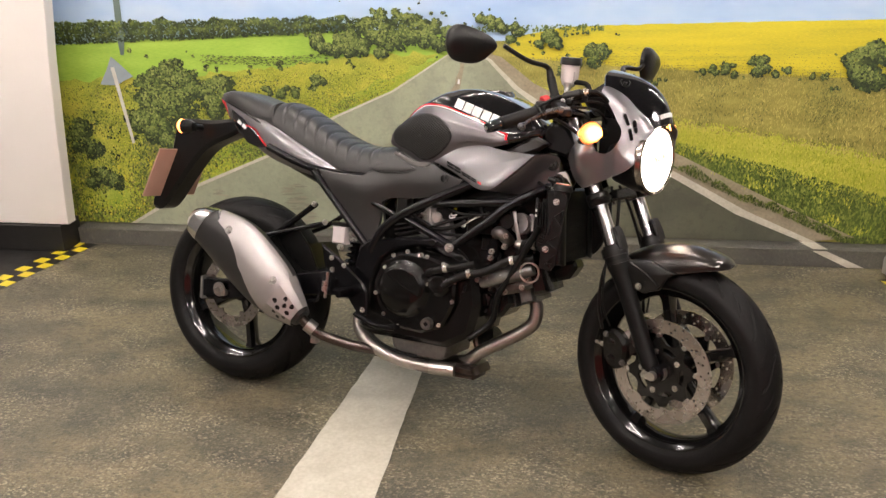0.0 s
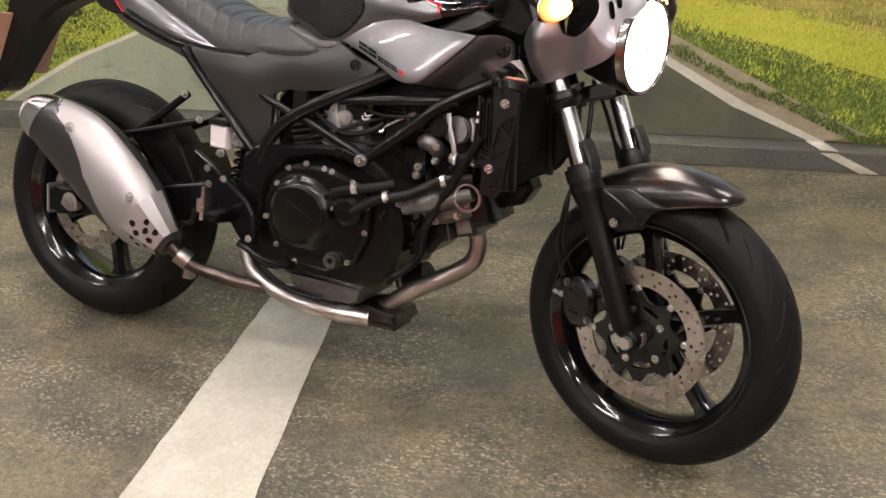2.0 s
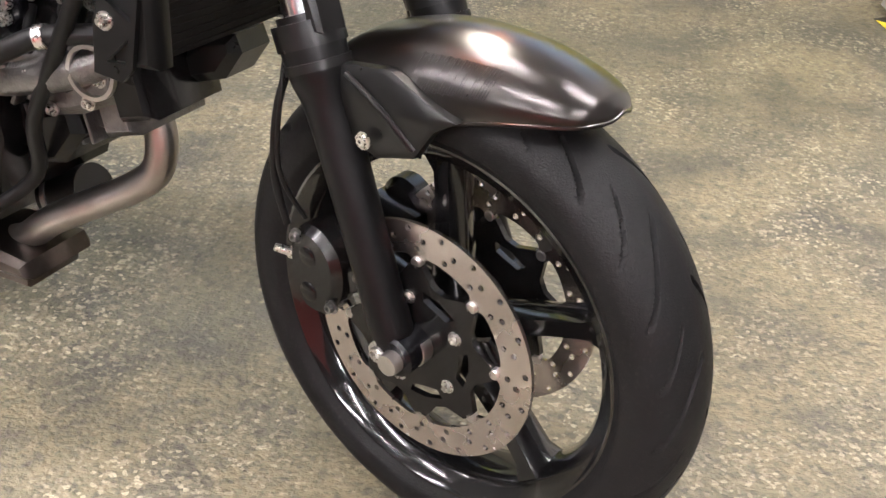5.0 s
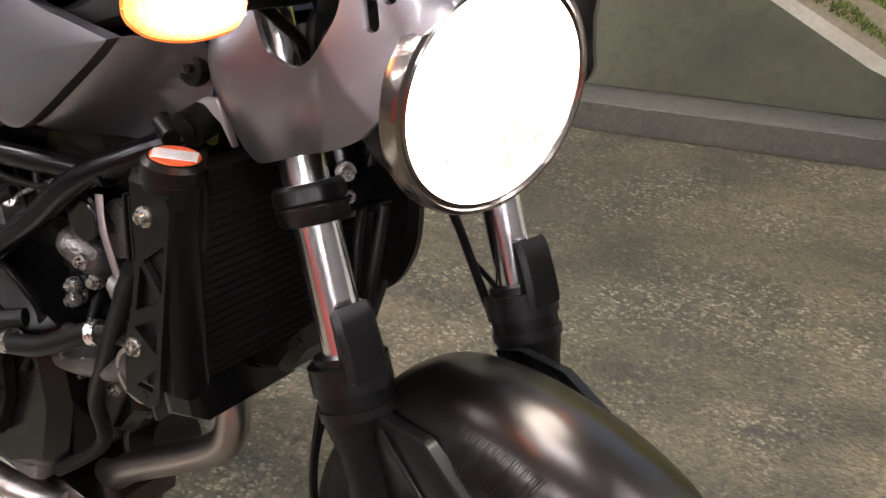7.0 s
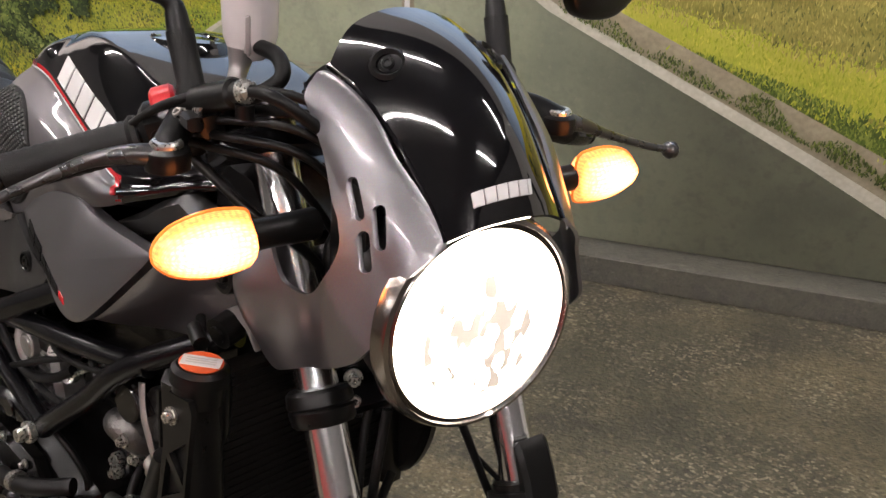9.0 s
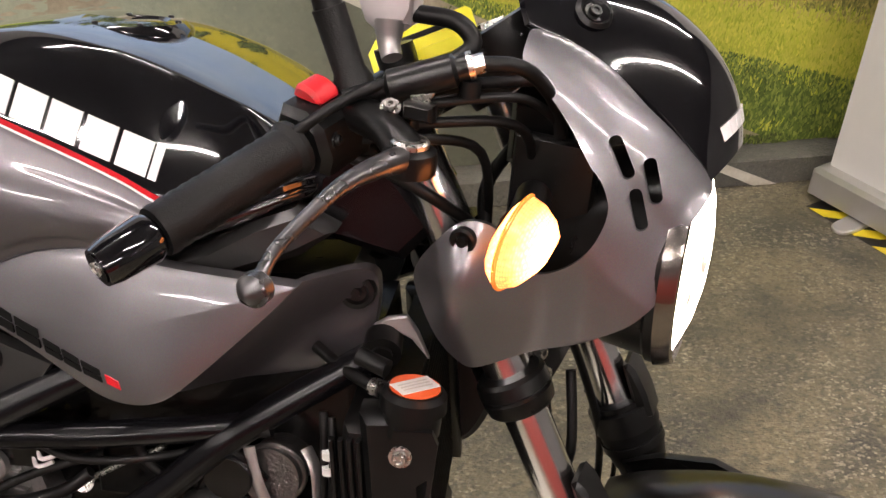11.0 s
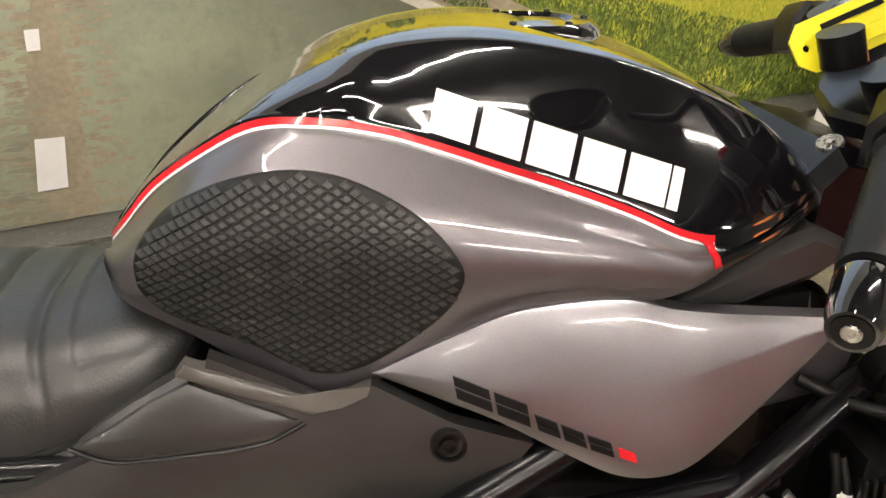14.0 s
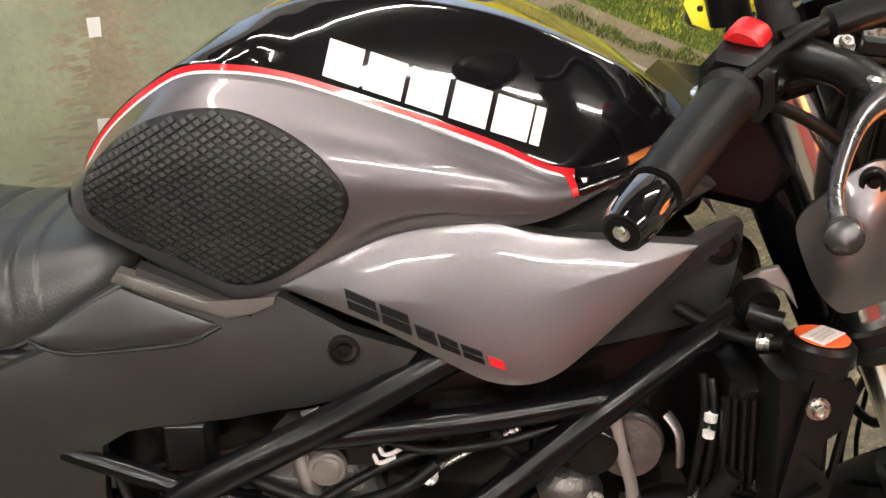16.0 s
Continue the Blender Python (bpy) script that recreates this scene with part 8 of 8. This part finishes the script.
# -- front indicators --
for s in (-1, 1):
    y0 = -0.187 if s < 0 else 0.221
    im = Matrix.Translation((-0.235, y0, 0.625)) @ pose(0, 0, 0, 0, 0, -90)
    st = fpart("front_indicator", tube([(-0.255, y0 - 0.10 * s, 0.612), (-0.245, y0 - 0.04 * s, 0.616), (-0.242, y0 - 0.025 * s, 0.618)], [0.014, 0.013, 0.016], 16, 4), PLASTIC_DK, "black indicator stalk")
    prof = smooth_line([(-0.0415, 0.0006), (-0.039, 0.011), (-0.024, 0.025), (0.003, 0.032), (0.026, 0.030), (0.034, 0.026), (0.036, 0.016), (0.0362, 0.001)], 5)
    rr = [[(-0.238 + 0.95 * dep * (w_ / 0.031) ** 0.75, y0 - s * u * 1.0, 0.618 + 0.88 * w_ * v) for v, dep in ((-1, 0.0), (-0.8, 0.012), (-0.4, 0.022), (0, 0.026), (0.4, 0.022), (0.8, 0.012), (1, 0.0))] for u, w_ in prof]
    part("lens", grid(rr), AMBER, st, "lit amber indicator lens")
    part("lens_rim", tube([r[0] for r in rr[::3]] + [r[-1] for r in reversed(rr[::3])], 0.0016, 8, 2), AMBER_RIM, st, "amber lens rim")
    rb = [[(-0.238 - 0.45 * dep * (w_ / 0.031) ** 0.75, y0 - s * u * 1.0, 0.618 + 0.88 * w_ * v) for v, dep in ((-1, 0.0), (-0.8, 0.014), (-0.4, 0.026), (0, 0.03), (0.4, 0.026), (0.8, 0.014), (1, 0.0))] for u, w_ in prof]
    part("lens_back", grid(rb), AMBER, st, "lit amber back of the lens")

# -- bars, levers, switches, mirrors --
for s in (-1, 1):
    a, b_ = (Vector((-0.385, -0.115, 0.672)), Vector((-0.463, -0.332, 0.606))) if s < 0 else (Vector((-0.385, 0.16, 0.655)), Vector((-0.441, 0.389, 0.574)))
    d = (b_ - a).normalized()
    bar = fpart("clip_on_bar", join(tube([a, b_], 0.011, 16, 1), tube([(fx(0.66), fy(s, 0.66), 0.66), (fx(0.682), fy(s, 0.682), 0.682)], 0.03, 24, 1), tube([a - d * 0.02, a + d * 0.02], 0.016, 16, 1)), FRAME_BLACK, "black clip-on handlebar")
    g0, g1 = a + d * 0.075, a + d * 0.195
    n = 26
    part("grip", tube([g0 + (g1 - g0) * k / n for k in range(n + 1)], [0.0178 + (0.0008 if k % 2 else 0) + (0.003 if k in (0, 1) else 0) for k in range(n + 1)], 22, 1), GRIP, bar, "black rubber grip")
    e0 = g1 + d * 0.002
    part("bar_end", tube([e0, e0 + d * 0.006, e0 + d * 0.034, e0 + d * 0.042], [0.015, 0.0175, 0.0155, 0.0135], 24, 1), BLACK_GLOSS, bar, "gloss black bar-end weight")
    part("end_screw", bolt_g(e0 + d * 0.0425, 0.0055, 0.002, d), BOLT, bar)
    sc = a + d * 0.045
    sm = Matrix.Translation(sc) @ Vector((0, s, 0)).rotation_difference(d).to_matrix().to_4x4()
    sh = part("switch_housing", moved(join(prism(dense([(-0.026, -0.022), (0.02, -0.024), (0.028, -0.006), (0.024, 0.018), (0.008, 0.027), (-0.018, 0.025), (-0.028, 0.008)], 0.02), -0.026, 0.026, 0.006)), sm), PLASTIC_DK, bar, "black switch housing")
    if s == -1:
        part("kill_switch", moved(join(prism(smooth_line([(-0.013, 0.0), (0.013, 0.0), (0.012, 0.008), (0.003, 0.012), (-0.008, 0.011)], 3, True), -0.011, 0.011, 0.003)), sm @ Matrix.Translation((-0.004, 0, 0.026))), RED_PLASTIC, bar, "red kill switch")
        for q in (-0.012, 0.012):
            part("switch_screw", bolt_g(sm @ Vector((0.026, q, 0.006)), 0.004, 0.003, (1, 0, 0)), PLASTIC_DK, bar)
    else:
        part("hazard_button", moved(box(0.0, 0.012, 0.03, 0.012, 0.012, 0.008, 0.002), sm), YELLOW_TAG, bar, "yellow switch button")
    # lever on its perch
    pv = Vector((-0.318, -0.188, 0.664)) if s < 0 else Vector((-0.318, 0.225, 0.648))
    root = Vector((-0.375, pv.y - 0.035 * s, pv.z + 0.012))
    perch = fpart("lever_perch", join(tube([root, root * 0.4 + pv * 0.6 + Vector((0, 0, 0.006)), pv], [0.015, 0.013, 0.016], 16, 4), moved(lathe([(0.0001, 0.009), (0.014, 0.009), (0.0185, 0.006), (0.0195, 0.0), (0.0185, -0.010), (0.0001, -0.011)], 28), Matrix.Translation(pv) @ pose(0, 0, 0, 90, 0, 0))), PLASTIC_DK, "black lever perch")
    part("pivot_screw", moved(lathe([(0.0001, 0.0035), (0.003, 0.0035), (0.004, 0.005), (0.0115, 0.005), (0.0135, 0.003), (0.0135, 0.0)], 28), Matrix.Translation(pv + Vector((0, 0, 0.009))) @ pose(0, 0, 0, 90, 0, 0)), BOLT, perch, "bright pivot screw")
    if s < 0:
        lv = [pv, Vector((-0.322, -0.215, 0.668)), Vector((-0.336, -0.245, 0.662)), Vector((-0.346, -0.28, 0.648)), Vector((-0.350, -0.31, 0.636)), Vector((-0.346, -0.334, 0.626))]
    else:
        lv = [pv, pv + Vector((-0.004, 0.035, -0.008)), pv + Vector((-0.014, 0.08, -0.026)), pv + Vector((-0.022, 0.13, -0.044)), pv + Vector((-0.024, 0.175, -0.058)), Vector((-0.339, 0.43, 0.583))]
    lever = fpart("brake_lever" if s < 0 else "clutch_lever", tube(lv, [0.0105, 0.0085, 0.006, 0.0048, 0.0045, 0.005], 14, 6), LEVER, "black hand lever with ball end")
    part("ball_end", moved(lathe([(0.0001, -0.011), (0.006, -0.0095), (0.0105, -0.004), (0.0105, 0.004), (0.006, 0.0095), (0.0001, 0.011)], 18), Matrix.Translation(lv[-1])), LEVER, lever)
    # mirror
    if s < 0:
        m0, m1 = Vector((-0.386, -0.142, 0.695)), Vector((-0.462, -0.29, 0.822))
        hc, turn = Vector((-0.535, -0.322, 0.818)), 58
    else:
        m0, m1 = Vector((-0.345, 0.165, 0.700)), Vector((-0.36, 0.27, 0.80))
        hc, turn = Vector((-0.372, 0.325, 0.79)), 100
    stem = fpart("mirror", tube([m0, m0 + Vector((-0.02, 0.002 * s, 0.05)), m0 + Vector((-0.030, 0.012 * s, 0.078)), m0 * 0.45 + m1 * 0.55 + Vector((0, 0, 0.022)), m1], [0.011, 0.011, 0.0075, 0.0065, 0.006], 14, 5), PLASTIC_DK, "black mirror on a bent stem")
    part("stem_boot", tube([m0 + Vector((0.004, 0, -0.010)), m0 + Vector((0.0, 0, 0.0)), m0 + Vector((-0.003, 0, 0.007)), m0 + Vector((-0.02, 0.002 * s, 0.05))], [0.015, 0.015, 0.012, 0.0125], 18, 1), GRIP, stem, "black rubber boot")
    ho = smooth_line([(-0.098, 0.012), (-0.088, 0.045), (-0.05, 0.062), (0.04, 0.036), (0.075, 0.006), (0.06, -0.022), (0.01, -0.058), (-0.06, -0.056), (-0.09, -0.028)], 4, True)
    hm = Matrix.Translation(hc) @ pose(0, 0, 0, 0, 0, turn) @ Matrix.Scale(0.82, 4)
    part("mirror_shell", moved(shell([tuple(p) for p in ho], lambda x, z: 0.0, 0.022, 0.004, -1), hm), PLASTIC_DK, stem, "faceted black mirror shell")
    part("mirror_glass", moved(prism([(p[0] * 0.93, p[1] * 0.93) for p in ho], 0.002, 0.009, 0.001), hm), MIRROR, stem, "mirror glass")
rs = Vector((-0.383, -0.088, 0.752))
pot = fpart("brake_reservoir", moved(lathe([(0.0001, -0.03), (0.012, -0.03), (0.019, -0.024), (0.024, -0.01), (0.0255, 0.03), (0.0001, 0.032)], 32), Matrix.Translation(rs) @ pose(0, 0, 0, 90, 0, 0)), CLOUDY, "cloudy plastic brake fluid pot")
part("lid", moved(lathe([(0.0001, 0.05), (0.026, 0.05), (0.029, 0.046), (0.029, 0.03), (0.0001, 0.03)], 32), Matrix.Translation(rs) @ pose(0, 0, 0, 90, 0, 0)), PLASTIC_DK, pot, "black screw lid")
part("pot_bracket", join(prism([(rs.x - 0.017, rs.z - 0.022), (rs.x + 0.022, rs.z - 0.022), (rs.x + 0.024, rs.z + 0.012), (rs.x + 0.012, rs.z + 0.02), (rs.x - 0.012, rs.z + 0.02), (rs.x - 0.02, rs.z + 0.01)], rs.y - 0.008, rs.y - 0.013, 0.002),
                         tube([(rs.x + 0.004, rs.y - 0.010, rs.z - 0.02), (rs.x + 0.006, rs.y - 0.014, rs.z - 0.036), (rs.x + 0.012, rs.y - 0.02, rs.z - 0.046)], [0.013, 0.009, 0.008], 14, 4)), SHIELD, pot, "bright metal bracket")
part("bracket_bolt", bolt_g((rs.x + 0.004, rs.y - 0.013, rs.z - 0.022), 0.006, 0.004), BOLT, pot)
fpart("fluid_hose", tube([rs + Vector((0.02, 0, -0.015)), (-0.33, -0.085, 0.735), (-0.315, -0.09, 0.72), (-0.335, -0.11, 0.70), (-0.35, -0.125, 0.695)], 0.007, 12, 6), HOSE, "black fluid hose")
for pts, r in (([(-0.34, -0.13, 0.69), (-0.29, -0.10, 0.70), (-0.25, -0.06, 0.69), (-0.25, 0.0, 0.60)], 0.0045), ([(-0.39, -0.16, 0.66), (-0.32, -0.14, 0.675), (-0.27, -0.08, 0.66), (-0.28, 0.0, 0.56)], 0.004),
               ([(-0.39, -0.15, 0.65), (-0.34, -0.145, 0.66), (-0.30, -0.09, 0.64), (-0.31, -0.02, 0.54)], 0.004), ([(-0.37, 0.16, 0.66), (-0.31, 0.12, 0.69), (-0.26, 0.05, 0.67), (-0.27, 0.0, 0.55)], 0.0045),
               ([(-0.33, -0.06, 0.70), (-0.29, -0.03, 0.72), (-0.26, 0.03, 0.68)], 0.005), ([(-0.215, -0.03, 0.43), (-0.20, -0.05, 0.36), (-0.215, -0.04, 0.31), (-0.25, 0.0, 0.32)], 0.005)):
    fpart("cable", tube(pts, r, 10, 6), HOSE, "black control cable")

# -- control cables and master cylinder --
mc0, mc1 = Vector((-0.356, -0.15, 0.696)), Vector((-0.303, -0.128, 0.716))
md = (mc1 - mc0).normalized()
master = fpart("master_cylinder", join(tube([mc0 - md * 0.03, mc0, mc0 + md * 0.004, mc0 + md * 0.05, mc0 + md * 0.053, mc1], [0.007, 0.0075, 0.0125, 0.0125, 0.0095, 0.0095], 22, 1), box(mc0.x + 0.012, mc0.y + 0.006, mc0.z - 0.016, 0.03, 0.022, 0.02, 0.005)), PLASTIC_DK, "dark brake master cylinder")
part("banjo_bolt", join(tube([mc1 - md * 0.004, mc1 + md * 0.012], 0.0075, 6, 1), tube([mc1 + md * 0.0, mc1 + md * 0.004], 0.0105, 18, 1)), BOLT, master, "bright banjo bolt")
part("clamp_bolt", bolt_g((-0.343, -0.168, 0.690), 0.005, 0.005, (0.2, -0.6, 0.8)), BOLT, master)
part("brake_light_switch", box(-0.322, -0.165, 0.69, 0.022, 0.014, 0.012, 0.003), PLASTIC_DK, master, "small black switch")
part("switch_tab", prism([(-0.332, 0.698), (-0.314, 0.703), (-0.317, 0.695), (-0.33, 0.690)], -0.158, -0.161, 0.0008), BOLT, master)
fpart("brake_hose", tube([mc1 + md * 0.006, mc1 + Vector((0.03, 0.01, 0.004)), mc1 + Vector((0.045, 0.03, -0.01)), (-0.25, -0.06, 0.67), (-0.25, -0.02, 0.6)], 0.0055, 12, 6), HOSE, "black brake hose")
for pts, r in (([(-0.415, -0.20, 0.655), (-0.375, -0.17, 0.69), (-0.325, -0.125, 0.712), (-0.28, -0.085, 0.712), (-0.262, -0.05, 0.69)], 0.0042),
               ([(-0.42, -0.185, 0.648), (-0.37, -0.155, 0.672), (-0.31, -0.13, 0.69), (-0.268, -0.095, 0.69), (-0.25, -0.05, 0.66)], 0.0036),
               ([(-0.40, -0.15, 0.64), (-0.36, -0.14, 0.63), (-0.315, -0.115, 0.60), (-0.30, -0.07, 0.56), (-0.31, -0.03, 0.50)], 0.005),
               ([(-0.38, 0.19, 0.66), (-0.33, 0.15, 0.70), (-0.28, 0.10, 0.71), (-0.26, 0.06, 0.69)], 0.0042),
               ([(-0.30, 0.02, 0.62), (-0.315, -0.02, 0.585), (-0.30, -0.05, 0.55), (-0.285, -0.03, 0.50)], 0.006)):
    fpart("cable", tube(pts, r, 10, 6), HOSE, "black control cable")
for p in ((-0.30, -0.128, 0.701), (-0.335, -0.131, 0.69)):
    fpart("cable_tie", tube([Vector(p) + Vector((0, 0, 0.006)), Vector(p) - Vector((0, 0, 0.006))], 0.008, 10, 1), PLASTIC_DK, "black cable tie")

# -- key tag hanging from the ignition --
tagm = Matrix(((0.931, 0.172, -0.321, 1.125), (0.068, 0.783, 0.618, 0.166), (0.358, -0.598, 0.718, 0.953), (0, 0, 0, 1)))
key_tag = thing("key_tag", tagm, "yellow plastic key tag with handwriting, on the ignition key", "key tag")
part("tag_plate", holed([(0.0, -0.021), (0.086, -0.021), (0.09, -0.017), (0.09, 0.017), (0.086, 0.021), (0.0, 0.021), (-0.011, 0.010), (-0.011, -0.010)], [ring2(0.003, 12)], -0.0012, 0.0012), YELLOW_TAG, key_tag, "yellow tag")
part("tag_fold", box(0.05, -0.0022, -0.008, 0.07, 0.002, 0.012, 0.0006), YELLOW_TAG, key_tag)
part("writing_bar", box(0.045, -0.0016, 0.011, 0.055, 0.0008, 0.005, 0.0001), BLACK_DECAL, key_tag, "black bar in place of handwriting")
part("key", join(box(0.104, 0.004, -0.004, 0.022, 0.003, 0.012, 0.001), tube([(0.084, 0, 0.0), (0.092, 0.004, -0.004), (0.10, 0.004, -0.004)], 0.0015, 8)), BOLT, key_tag, "steel key and ring")
